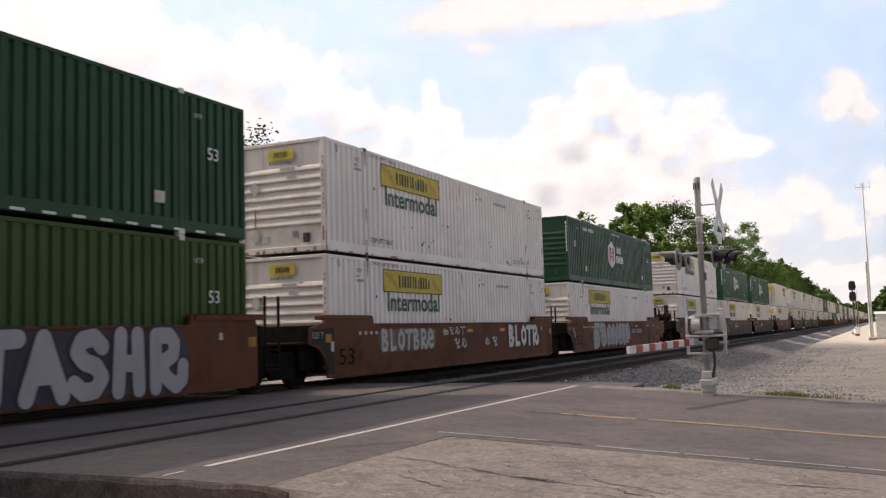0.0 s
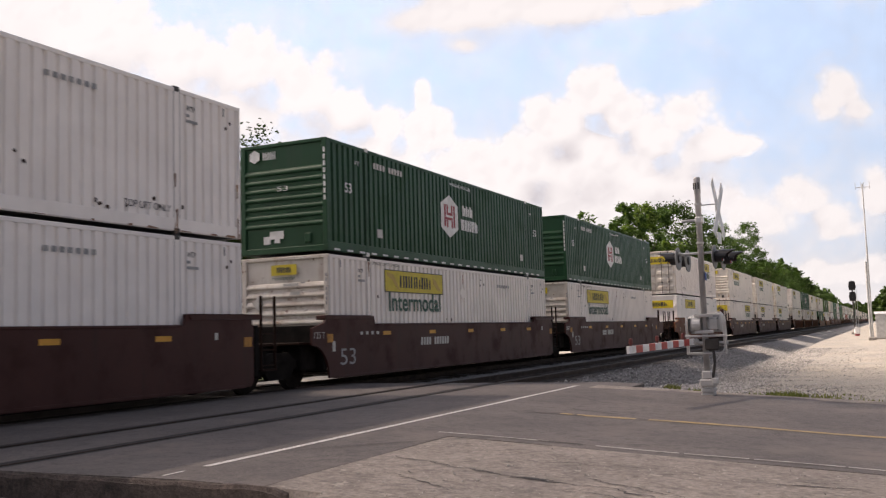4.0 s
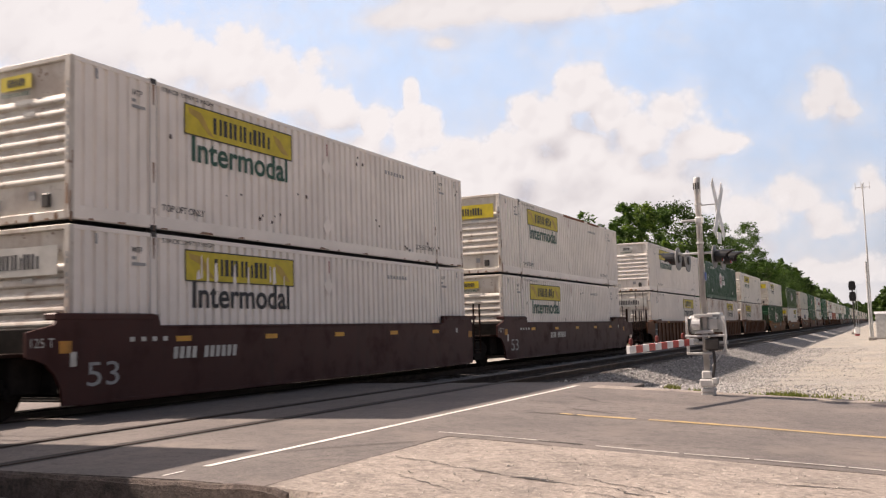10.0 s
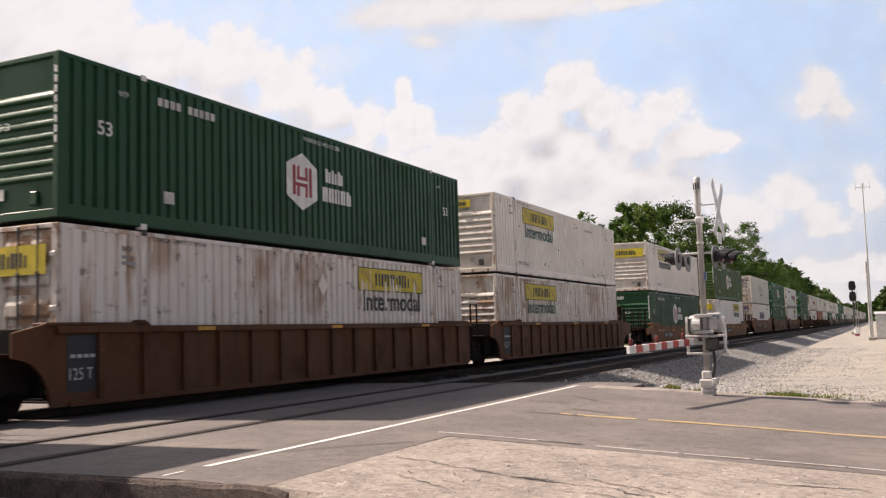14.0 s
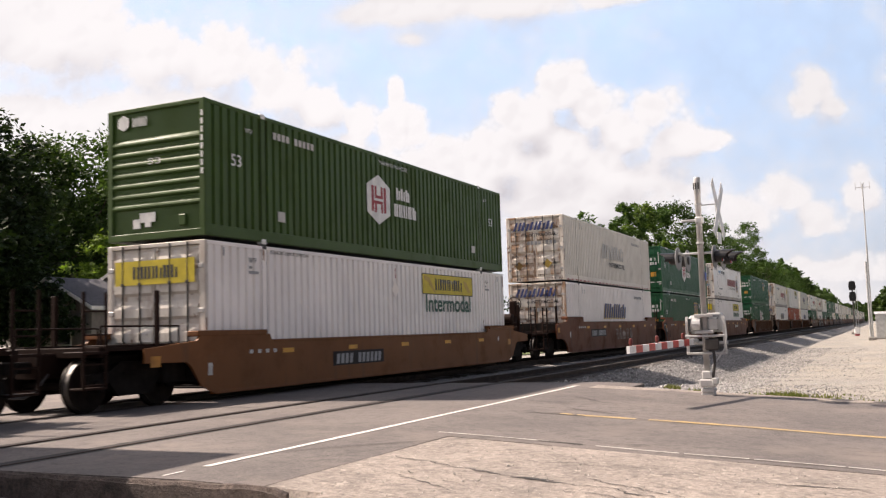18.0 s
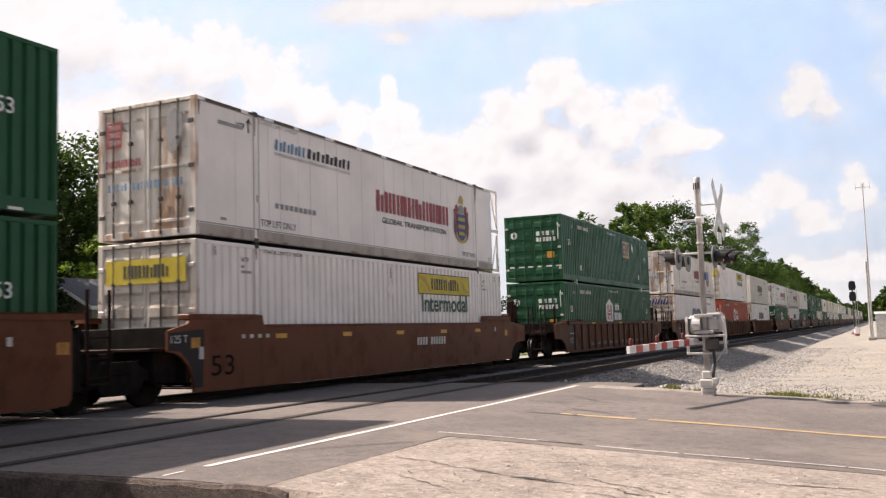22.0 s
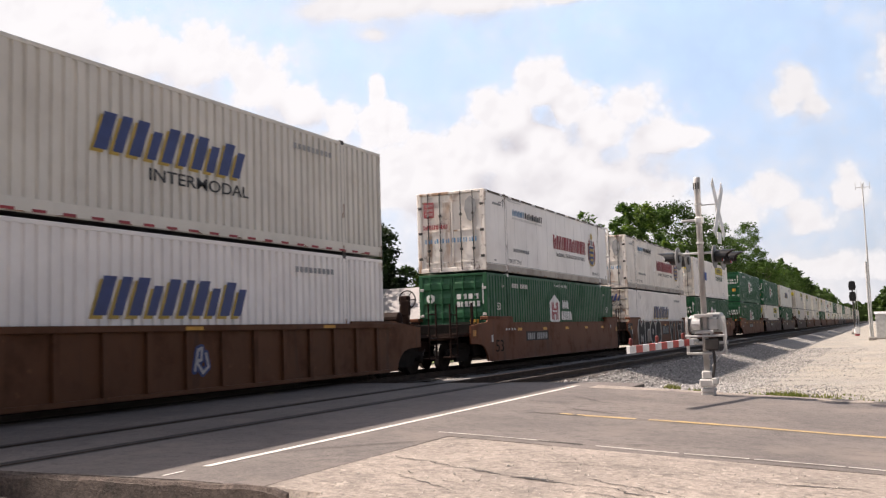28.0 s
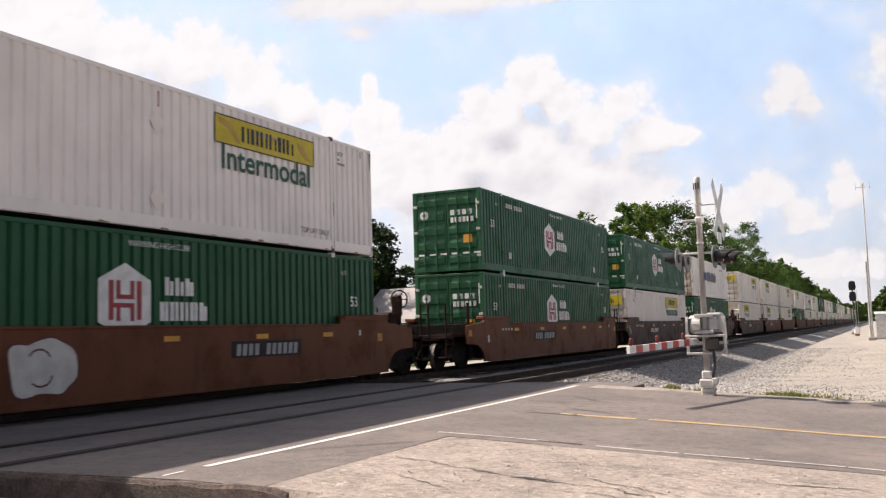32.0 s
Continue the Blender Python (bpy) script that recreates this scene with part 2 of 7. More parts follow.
M["ballast"] = rough_ground("crushed_stone_ballast", (0.27, 0.26, 0.25), (0.22, 0.21, 0.2), (0.10, 0.095, 0.09), 0.4, 12.0, 1.0, 0.05, 0.95, (0.45, 0.43, 0.41))
M["dark_ballast"] = rough_ground("oily_track_ballast", (0.10, 0.085, 0.075), (0.07, 0.06, 0.055), (0.035, 0.03, 0.028), 0.5, 10.0, 1.0, 0.05)
M["grass_ground"] = rough_ground("summer_grass", (0.09, 0.14, 0.03), (0.12, 0.13, 0.05), (0.05, 0.08, 0.02), 0.2, 4.0, 0.8, 0.06)
M["rail"] = plain("rail_steel", (0.045, 0.032, 0.026), 0.6, 0.1, 0.3)
M["tie"] = plain("creosoted_tie", (0.055, 0.045, 0.038), 0.85, 0.0, 0.35)
M["line_white"] = rough_ground("worn_white_line", (0.68, 0.66, 0.62), (0.6, 0.58, 0.54), (0.35, 0.33, 0.3), 0.8, 9.0, 0.2, 0.01, 0.8)
M["line_worn"] = rough_ground("faded_white_line", (0.50, 0.47, 0.43), (0.36, 0.33, 0.30), (0.20, 0.18, 0.165), 1.6, 7.0, 0.2, 0.01, 0.85)
M["line_yellow"] = rough_ground("worn_yellow_line", (0.42, 0.29, 0.12), (0.32, 0.235, 0.125), (0.21, 0.175, 0.14), 0.8, 7.0, 0.2, 0.01, 0.8)
M["tar"] = rough_ground("tar_seam", (0.04, 0.037, 0.035), (0.05, 0.045, 0.04), (0.08, 0.075, 0.07), 1.0, 8.0, 0.3, 0.01, 0.85)
M["bark"] = rough_ground("tree_bark", (0.10, 0.08, 0.06), (0.07, 0.055, 0.04), (0.04, 0.03, 0.025), 1.5, 9.0, 0.8, 0.04)
M["roof"] = rough_ground("grey_shingle_roof", (0.150, 0.143, 0.146), (0.13, 0.124, 0.127), (0.10, 0.096, 0.10), 0.3, 6.0, 0.3, 0.02)
M["roof_dark"] = rough_ground("dark_shingle_roof", (0.11, 0.11, 0.125), (0.09, 0.09, 0.10), (0.06, 0.06, 0.065), 0.3, 6.0, 0.3, 0.02)
M["siding"] = plain("pale_siding", (0.76, 0.73, 0.70), 0.7, 0.0, 0.06)
M["siding_grey"] = plain("grey_siding", (0.20, 0.18, 0.165), 0.7, 0.0, 0.1)
M["fascia"] = plain("white_trim_paint", (0.72, 0.71, 0.69), 0.6, 0.0, 0.06)
M["brick"] = plain("red_brick", (0.24, 0.10, 0.07), 0.85, 0.0, 0.3)
gl = Nodes("window_glass")
M["glass"] = gl.done((0.03, 0.035, 0.04), 0.08)


def leaf_mat(name, a, b, glow=0.35):
    n = Nodes(name)
    col = n.mix(n.ramp(n.noise(0.5, 3, shift=True), 0.35, 0.65), a, b)
    geo = n.t.nodes.new("ShaderNodeNewGeometry").outputs["Random Per Island"]
    col = n.mix(1.0, col, n.ramp(geo, 0.0, 1.0, 0.7, 1.3), "MULTIPLY")
    n.put(n.bsdf.inputs["Subsurface Weight"], 0.0)
    n.bsdf.inputs["Specular IOR Level"].default_value = 0.15
    n.done(col, 0.65)
    tr = n.t.nodes.new("ShaderNodeBsdfTranslucent")
    n.put(tr.inputs[0], n.mix(1.0, col, (1.1, 1.25, 0.5), "MULTIPLY"))
    mx = n.t.nodes.new("ShaderNodeMixShader")
    mx.inputs[0].default_value = glow
    n.t.links.new(n.bsdf.outputs[0], mx.inputs[1])
    n.t.links.new(tr.outputs[0], mx.inputs[2])
    n.t.links.new(mx.outputs[0], n.t.nodes["Material Output"].inputs[0])
    return n.mat


M["leaf_dark"] = leaf_mat("dark_leaves", (0.030, 0.056, 0.015), (0.046, 0.078, 0.019), 0.22)
M["leaf"] = leaf_mat("green_leaves", (0.042, 0.082, 0.019), (0.060, 0.102, 0.026), 0.26)
M["leaf_bright"] = leaf_mat("bright_leaves", (0.12, 0.19, 0.03), (0.15, 0.21, 0.045))
# near-black leaves: the shaded side of back-lit crowns is put into the colour
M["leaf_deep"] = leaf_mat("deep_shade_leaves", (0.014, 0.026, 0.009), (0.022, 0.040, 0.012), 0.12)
M["ledge"] = rough_ground("earth_stained_concrete", (0.15, 0.115, 0.098), (0.10, 0.077, 0.066), (0.045, 0.036, 0.032), 1.2, 6.0, 0.9, 0.04)
M["roof_pale"] = rough_ground("pale_sheet_roof", (0.34, 0.325, 0.32), (0.30, 0.285, 0.28), (0.25, 0.24, 0.24), 0.3, 6.0, 0.2, 0.01)
# lighter copy of the leaves, with the crowns' sunlight put into the colour
M["leaf_mid"] = leaf_mat("sunlit_leaves", (0.085, 0.140, 0.032), (0.12, 0.175, 0.045))
for dull in ("gear", "wheel", "grime", "rail", "tie"):
    M[dull].node_tree.nodes["Principled BSDF"].inputs["Specular IOR Level"].default_value = 0.08

# ---- ground, road and tracks ----
TRACK_2 = 4.45                 # the nearer, empty track
ROAD_A, ROAD_B = 6.545, 20.6     # the crossing's two ends along the line


def grade(x):
    """Height of the road and lot beside the line."""
    return -0.06 * max(0.0, min(x, 15.0) - 8.0)


def sheet(xs, ys, height):
    m = Mesh()
    vs = [(x, y, height(x, y)) for y in ys for x in xs]
    n = len(xs)
    fs = [(j * n + i, j * n + i + 1, (j + 1) * n + i + 1, (j + 1) * n + i) for j in range(len(ys) - 1) for i in range(n - 1)]
    return m.add(vs, fs)


def steps(*spans):
    out = []
    for a, b, k in spans:
        out += [a + (b - a) * i / k for i in range(k)]
    return out + [spans[-1][1]]


def ground_height(x, y):
    if y > 20.0:
        down = min(1.0, (y - 20.0) / 12.0)
        lot = (grade(max(x, 8.6)) - 0.10) * (1 - down) - 0.74 * down + 0.22 * min(1.0, max(0.0, (y - 50.0) / 35.0))
        base = lot if x > 8.2 else -0.95 if x > -3.2 else -0.55
    else:
        base = -0.55 if x < 8.6 else grade(x) - 0.10
    if y < 6.5:
        base = min(base, -0.45)
    bump = 0.03 * noise.noise((x * 0.6, y * 0.6, 0.0)) if abs(x) < 60 and abs(y) < 120 else 0.0
    return base + bump - 0.01


gx = steps((-4000, -120, 6), (-120, 5, 25), (5, 20, 30), (20, 60, 16), (60, 4000, 8))
gy = steps((-4000, -40, 6), (-40, 30, 70), (30, 150, 40), (150, 4500, 12))
piece("ground", sheet(gx, gy, ground_height), M["gravel"], "pale dusty gravel ground around the railway")

verge = sheet(steps((-120, -9.5, 30)), steps((22, 400, 60)), lambda x, y: -0.50 + 0.06 * noise.noise((x * .3, y * .3, 2)))
piece("grass_verge", verge, M["grass_ground"], "green grass beyond the tracks")
piece("grass_verge", sheet(steps((-120, -9.5, 30)), steps((-60, 5.5, 16)), lambda x, y: -0.5 + 0.05 * noise.noise((x * .3, y * .3, 7))), M["grass_ground"], "green grass beyond the tracks")
piece("grass_verge", sheet(steps((16.5, 120, 20)), steps((95, 500, 40)), lambda x, y: -0.42 + 0.05 * noise.noise((x * .3, y * .3, 4))), M["grass_ground"], "green grass behind the gravel lot")


def slab(name, x0, x1, y0, y1, mat, label, top=0.0, deep=0.5, nx=1, ny=1, height=None):
    """A paved strip with a worn top and thick sides."""
    m = Mesh()
    xs = [x0 + (x1 - x0) * i / nx for i in range(nx + 1)]
    ys = [y0 + (y1 - y0) * i / ny for i in range(ny + 1)]
    height = height or (lambda x, y: top)
    n, k = nx + 1, ny + 1
    vs = [(x, y, height(x, y)) for y in ys for x in xs] + [(x, y, height(x, y) - deep) for y in ys for x in xs]
    fs = [(j * n + i, j * n + i + 1, (j + 1) * n + i + 1, (j + 1) * n + i) for j in range(ny) for i in range(nx)]
    o = n * k
    for i in range(nx):
        fs += [(i, o + i, o + i + 1, i + 1), (o - n + i, o - n + i + 1, 2 * o - n + i + 1, 2 * o - n + i)]
    for j in range(ny):
        fs += [(j * n, (j + 1) * n, o + (j + 1) * n, o + j * n), (j * n + n - 1, o + j * n + n - 1, o + (j + 1) * n + n - 1, (j + 1) * n + n - 1)]
    return piece(name, m.add(vs, fs), mat, label)


def road_top(x, y):
    return grade(x) + 0.012 * noise.noise((x * 0.5, y * 0.5, 1.0)) * min(1.0, max(0.0, (x - 7.6) / 2))


GA, GB = 0.93, 0.55          # rail's outer edge, flangeway's inner edge
for a, b, ny in ((-60.0, -GA, 4), (-GB, GB, 8), (GA, TRACK_2 - GA, 8), (TRACK_2 - GB, TRACK_2 + GB, 8)):
    slab("road", a, b, ROAD_A, ROAD_B, M["asphalt"], "grey worn asphalt of the level crossing", -0.004, 0.5, 2, ny)
M["rubber"] = rough_ground("black_rubber_strip", (0.028, 0.025, 0.024), (0.022, 0.02, 0.019), (0.05, 0.044, 0.04), 1.0, 6.0, 0.3, 0.01, 0.85)
for cx in (0.0, TRACK_2):
    for s in (-1, 1):
        for a, b in ((0.795, GA), (GB, 0.655)):
            slab("rubber_strip", min(cx + s * a, cx + s * b), max(cx + s * a, cx + s * b), ROAD_A + .05, ROAD_B, M["rubber"], "black rubber strip along the rail in the crossing", -0.007, 0.3, 1, 6)
slab("road", TRACK_2 + GA, 8.6, ROAD_A, ROAD_B, M["asphalt"], "grey worn asphalt approach of the level crossing", 0, 0.5, 8, 28, road_top)
slab("road", 8.6, 75.0, 10.35, 19.4, M["asphalt"], "grey worn asphalt road leading away from the crossing", 0, 0.3, 70, 18, road_top)


def shoulder_top(x, y):
    near = min(1.0, max(0.0, (10.35 - y) / 0.8), max(0.0, (x - 8.6) / 0.5))
    drop = 0.16 * max(0.0, (6.7 - y) / 2) + 0.3 * min(1.0, max(0.0, (9.15 - x) / 0.3)) * min(1.0, max(0.0, (6.62 - y) / 0.12))
    return grade(x) - 0.003 - drop + near * (0.016 * noise.noise((x * 0.9, y * 0.9, 3.0)) + 0.012 * noise.noise((x * 3, y * 3, 5.0)))


slab("shoulder", 8.6, 40.0, 3.6, 10.35, M["dirt"], "broken sandy asphalt shoulder with cracks", 0, 0.3, 110, 44, shoulder_top)
slab("concrete_edge", 3.2, 8.92, 6.46, 6.545, M["ledge"], "rough earth-stained concrete edge of the crossing slab", -0.012, 0.6, 90, 4,
     lambda x, y: -0.010 + 0.022 * noise.noise((x * 3, y * 9, 9)) - (0.03 if y < 6.5 else 0) - .06 * max(0, (x - 8.5) / .42) ** 2)


def stripe(label, x0, y0, x1, y1, w, mat, lift=0.005, n=24):
    """A painted line laid on the road with slightly worn edges."""
    m = Mesh()
    d = Vector((x1 - x0, y1 - y0)).normalized()
    s = Vector((-d.y, d.x))
    vs = []
    for i in range(n + 1):
        p = Vector((x0, y0)).lerp(Vector((x1, y1)), i / n)
        for k in (-1, 1):
            q = p + s * k * (w / 2) * (1 + 0.10 * noise.noise((p.x * 3, p.y * 3, k * 7.0)))
            vs.append((q.x, q.y, road_top(q.x, q.y) + lift))
    fs = [(2 * i, 2 * i + 2, 2 * i + 3, 2 * i + 1) for i in range(n)]
    return piece("road_marking", m.add(vs, fs), mat, label)


stripe("white painted stop line along the track", 7.475, 7.25, 7.475, 19.3, 0.095, M["line_white"], 0.006, 50)
stripe("faded end of the white stop line", 7.475, 6.66, 7.475, 6.95, 0.035, M["line_white"], 0.006, 6)
for a, b in ((8.95, 9.15), (9.2, 10.1), (10.28, 40.0)):
    stripe("worn orange centre line of the road", a, 13.62, b, 13.62, 0.17, M["line_yellow"], 0.006, 60)
for a, b in ((8.35, 9.85), (10.35, 11.30), (11.36, 12.05), (12.10, 13.0), (13.03, 40.0)):
    stripe("thin white edge line of the road", a, 10.62, b, 10.62, 0.062, M["line_worn"], 0.006, 40)
edge = Mesh()
ex = steps((7.9, 34.0, 130))
edge.add([(x, y, road_top(x, y) + .004) for x in ex for y in (18.75 + .22 * math.sin(x * .7) + .34 * noise.noise((x * .9, 3.0, 1.0)) + .12 * noise.noise((x * 4, 8.0, 1.0)), 19.395)], [(2 * i, 2 * i + 2, 2 * i + 3, 2 * i + 1) for i in range(len(ex) - 1)])
piece("road_edge", edge, M["dirt"], "sandy dirt washed over the edge of the road")
rng = random.Random(12)
for i in range(34):
    x, y = 7.8 + 7.5 * rng.random(), 10.6 + 8.6 * rng.random()
    a = rng.choice((0.1, 0.25, 1.45, 2.9)) + rng.uniform(-.2, .2)
    ln = rng.uniform(.25, 1.1)
    stripe("fine dark crack in the asphalt", x, y, x + ln * math.cos(a), y + ln * math.sin(a), rng.uniform(.006, .018), M["tar"], 0.007, 10)
rng = random.Random(5)
for x0, y0, x1, y1, w in ((8.5, 13.5, 9.35, 13.55, 0.05), (9.65, 10.6, 10.2, 10.62, 0.05), (8.9, 14.4, 9.7, 14.1, 0.03), (8.3, 16.5, 9.1, 15.7, 0.03),
                          (7.8, 15.3, 8.6, 15.2, 0.03), (7.6, 8.4, 8.9, 10.3, 0.02), (10.5, 10.9, 10.9, 11.0, 0.02), (13.4, 11.2, 14.2, 11.25, 0.02)):
    stripe("dark crack in the asphalt", x0, y0, x1, y1, w, M["tar"], 0.007, 14)


def crack(x0, y0, x1, y1, w, n=26, seed=0):
    m = Mesh()
    vs = []
    r = random.Random(seed)
    off = 0.0
    for i in range(n + 1):
        t = i / n
        off = off * 0.7 + r.uniform(-0.05, 0.05)
        x, y = x0 + (x1 - x0) * t + off, y0 + (y1 - y0) * t + off * 0.6
        h = w * (0.3 + r.random()) * math.sin(math.pi * min(1, max(0.06, t)))
        for k in (-1, 1):
            vs.append((x, y + k * h / 2, shoulder_top(x, y + k * h / 2) + 0.006))
    piece("ground_crack", m.add(vs, [(2 * i, 2 * i + 2, 2 * i + 3, 2 * i + 1) for i in range(n)]), M["tar"], "dark crack in the broken shoulder")


for i in range(16):
    x, y = 8.8 + 5.2 * rng.random(), 6.9 + 3.0 * rng.random()
    crack(x, y, x + rng.uniform(0.3, 1.5), y + rng.uniform(-0.5, 0.25), rng.uniform(0.012, 0.035), 18, i)
crack(12.05, 7.45, 12.75, 7.55, 0.11, 20, 77)
# long seam across the shoulder, and a pot-hole with loose stones
for i, (xa, ya, xb, yb, w) in enumerate(((8.7, 8.72, 9.6, 8.42, .035), (9.5, 8.43, 10.2, 8.27, .05), (10.1, 8.28, 11.1, 8.10, .045), (11.0, 8.12, 11.8, 7.96, .04), (11.7, 7.98, 12.6, 7.80, .03), (10.25, 8.23, 10.6, 8.2, .09), (7.98, 7.62, 8.62, 9.6, .03))):
    crack(xa, ya, xb, yb, w, 24, 200 + i)
hole = [(12.93 + .33 * math.cos(a) * (1 + .25 * math.sin(3 * a)), 8.30 + .15 * math.sin(a) * (1 + .3 * math.cos(5 * a))) for a in (2 * math.pi * i / 40 for i in range(40))]
hm = Mesh()
hm.add([(x, y, shoulder_top(x, y) + .008) for x, y in hole] + [(12.95, 8.28, shoulder_top(12.95, 8.28) + .006)], [(i, (i + 1) % 40, 40) for i in range(40)])
M["pit"] = rough_ground("dark_broken_asphalt", (0.13, 0.105, 0.09), (0.10, 0.08, 0.07), (0.05, 0.042, 0.038), 2.0, 9.0, 1.0, 0.05)
piece("pot_hole", hm, M["pit"], "shallow pot-hole of dark broken asphalt")

# stone crumbs on the shoulder and lot
def stones(name, label, n, area, height, smin, smax, mat, seed):
    r = random.Random(seed)
    m = Mesh()
    vs, fs = [], []
    for _ in range(n):
        x, y = area(r)
        s = r.uniform(smin, smax) * (1.7 if r.random() < 0.06 else 1)
        z = height(x, y) + s * 0.25
        k = len(vs)
        for dx, dy, dz in ((1, 0, 0), (-.9, .2, .1), (.1, 1, 0), (0, -1, .1), (.1, .1, .75), (0, 0, -.7)):
            vs.append((x + s * (dx + r.uniform(-.35, .35)) * 0.7, y + s * (dy + r.uniform(-.35, .35)) * 0.7, z + s * dz * 0.8))
        fs += [(k + a, k + b, k + c) for a, b, c in ((0, 2, 4), (2, 1, 4), (1, 3, 4), (3, 0, 4), (2, 0, 5), (1, 2, 5), (3, 1, 5), (0, 3, 5))]
    m.v, m.f = vs, fs
    return piece(name, m, mat, label, "stuff", "stones")


def stone_mat(name, a, b):
    n = Nodes(name)
    geo = n.t.nodes.new("ShaderNodeNewGeometry").outputs["Random Per Island"]
    col = n.mix(geo, a, b)
    return n.done(n.mix(1.0, col, n.ramp(n.noise(30, 3), .3, .7, .8, 1.2), "MULTIPLY"), 0.9)


M["stone"] = stone_mat("ballast_stone", (0.14, 0.135, 0.13), (0.46, 0.44, 0.42))
M["pebble"] = stone_mat("pale_pebble", (0.20, 0.185, 0.165), (0.48, 0.45, 0.41))
stones("pebbles", "loose pale pebbles on the shoulder", 1100, lambda r: (r.uniform(8.7, 15), r.uniform(5.2, 10.2)), shoulder_top, 0.005, 0.014, M["pebble"], 3)
stones("pebbles", "loose pale pebbles on the gravel lot", 9000, lambda r: (r.uniform(9.4, 16), 19.6 + 45 * r.random() ** 1.8), ground_height, 0.010, 0.032, M["pebble"], 4)


def bed_height(x, y):
    """The shared ballast bed of both tracks, with a long slope to the lot."""
    top = -0.20
    if x < -2.2:
        z = top - 0.42 * (-2.2 - x)
    elif x > TRACK_2 + 1.45:
        z = top - (0.26 if y > 15 else 0.19) * (x - TRACK_2 - 1.45)
    else:
        z = top
    wave = 0.035 * noise.noise((x * 1.3, y * 1.3, 0)) + 0.02 * noise.noise((x * 4, y * 4, 3))
    return max(z, -0.84) + wave


bx = steps((-3.6, -2.2, 4), (-2.2, TRACK_2 + 2.0, 22), (TRACK_2 + 2.0, 9.6, 16))
piece("ballast_bed", sheet(bx, steps((ROAD_B - 0.3, 60, 130), (60, 160, 80), (160, 900, 40)), bed_height), M["ballast"], "grey crushed stone ballast of the two tracks")
piece("ballast_bed", sheet(bx, steps((-400, -20, 20), (-20, ROAD_A - 0.2, 80)), bed_height), M["ballast"], "grey crushed stone ballast of the two tracks")
for cx in (0.0, TRACK_2):
    piece("track_ballast", sheet(steps((cx - 1.35, cx + 1.35, 10)), steps((ROAD_B - 0.2, 60, 90), (60, 900, 60)), lambda x, y: bed_height(x, y) + 0.025),
          M["dark_ballast"], "dark oily ballast between the rails")
stones("ballast_stones", "grey crushed ballast stones on the bank", 23000, lambda r: (5.6 + (4.6 if r.random() < .88 else 6.8) * r.random() ** .9, ROAD_B - 0.1 + 48 * r.random() ** 2.0),
       lambda x, y: max(bed_height(x, y), ground_height(x, y)), 0.022, 0.050, M["stone"], 8)
stones("ballast_stones", "grey crushed ballast stones beside the slab", 1800, lambda r: (r.uniform(5.2, 9.2), r.uniform(4.6, 6.2)),
       lambda x, y: -0.44, 0.03, 0.06, M["stone"], 9)


def rail_profile(x):
    return [(x - 0.07, -0.17), (x + 0.07, -0.17), (x + 0.07, -0.155), (x + 0.012, -0.13), (x + 0.012, -0.045), (x + 0.036, -0.035),
            (x + 0.036, -0.004), (x + 0.028, 0.003), (x - 0.028, 0.003), (x - 0.036, -0.004), (x - 0.036, -0.035), (x - 0.012, -0.045), (x - 0.012, -0.13), (x - 0.07, -0.155)]


tie_mesh = Mesh().box((-1.3, -0.115, -0.18), (1.3, 0.115, 0.0), 0.015).data("tie", M["tie"])
plate_mesh = Mesh().box((-0.16, -0.09, 0.0), (0.16, 0.09, 0.018), 0.004).data("tie_plate", M["rail"])
for cx, lab in ((0.0, "railway track that the train runs on"), (TRACK_2, "empty railway track beside the train")):
    tr = tagged(thing("railway_track", lab + ", rusty rails on dark wooden ties", "track", at=(cx, 0, 0)), kind="structure")
    for s in (-1, 1):
        m = Mesh()
        prof = rail_profile(s * 0.7535)
        vs = [(x, y, z) for y in (-400.0, 900.0) for x, z in prof]
        k = len(prof)
        m.add(vs, [(i, (i + 1) % k, k + (i + 1) % k, k + i) for i in range(k)])
        part("rail", m, M["rail"], tr)
    for i in range(110):
        t = part("tie", tie_mesh, None, tr)
        t.matrix_basis = pose(rng.uniform(-.03, .03), ROAD_B + 0.35 + i * 0.54, -0.175 + rng.uniform(-.01, .01), 0, 0, rng.uniform(-1, 1))
    far = Mesh()
    for i in range(900):
        y = ROAD_B + 0.35 + (110 + i) * 0.54
        far.box((-1.3, y - .115, -.35), (1.3, y + .115, -.176))
    tagged(part("far_ties", far, M["tie"], tr), kind="stuff")

M["weed"] = leaf_mat("dusty_weeds", (0.13, 0.16, 0.045), (0.19, 0.19, 0.075))

# ---- clumps of weeds ----
def weeds(at, n, h, spread, seed, label):
    r = random.Random(seed)
    m = Mesh()
    for _ in range(n):
        a, d = r.uniform(0, 6.283), spread * math.sqrt(r.random())
        x, y = d * math.cos(a) * 1.6, d * math.sin(a)
        hh, lean, w = h * r.uniform(.4, 1), r.uniform(0, 6.283), r.uniform(.006, .016)
        ex, ey = hh * .5 * math.cos(lean), hh * .5 * math.sin(lean)
        m.add([(x - w, y, 0), (x + w, y, 0), (x + ex * .4 + w * .7, y + ey * .4, hh * .6), (x + ex * .4 - w * .7, y + ey * .4, hh * .6), (x + ex, y + ey, hh)],
              [(0, 1, 2, 3), (3, 2, 4)])
    ob = new("weed_clump", m.data("weed_clump", M["weed"]))
    ob.matrix_basis = pose(*at)
    return tagged(ob, label, "weeds", "weeds beside the road", "stuff")


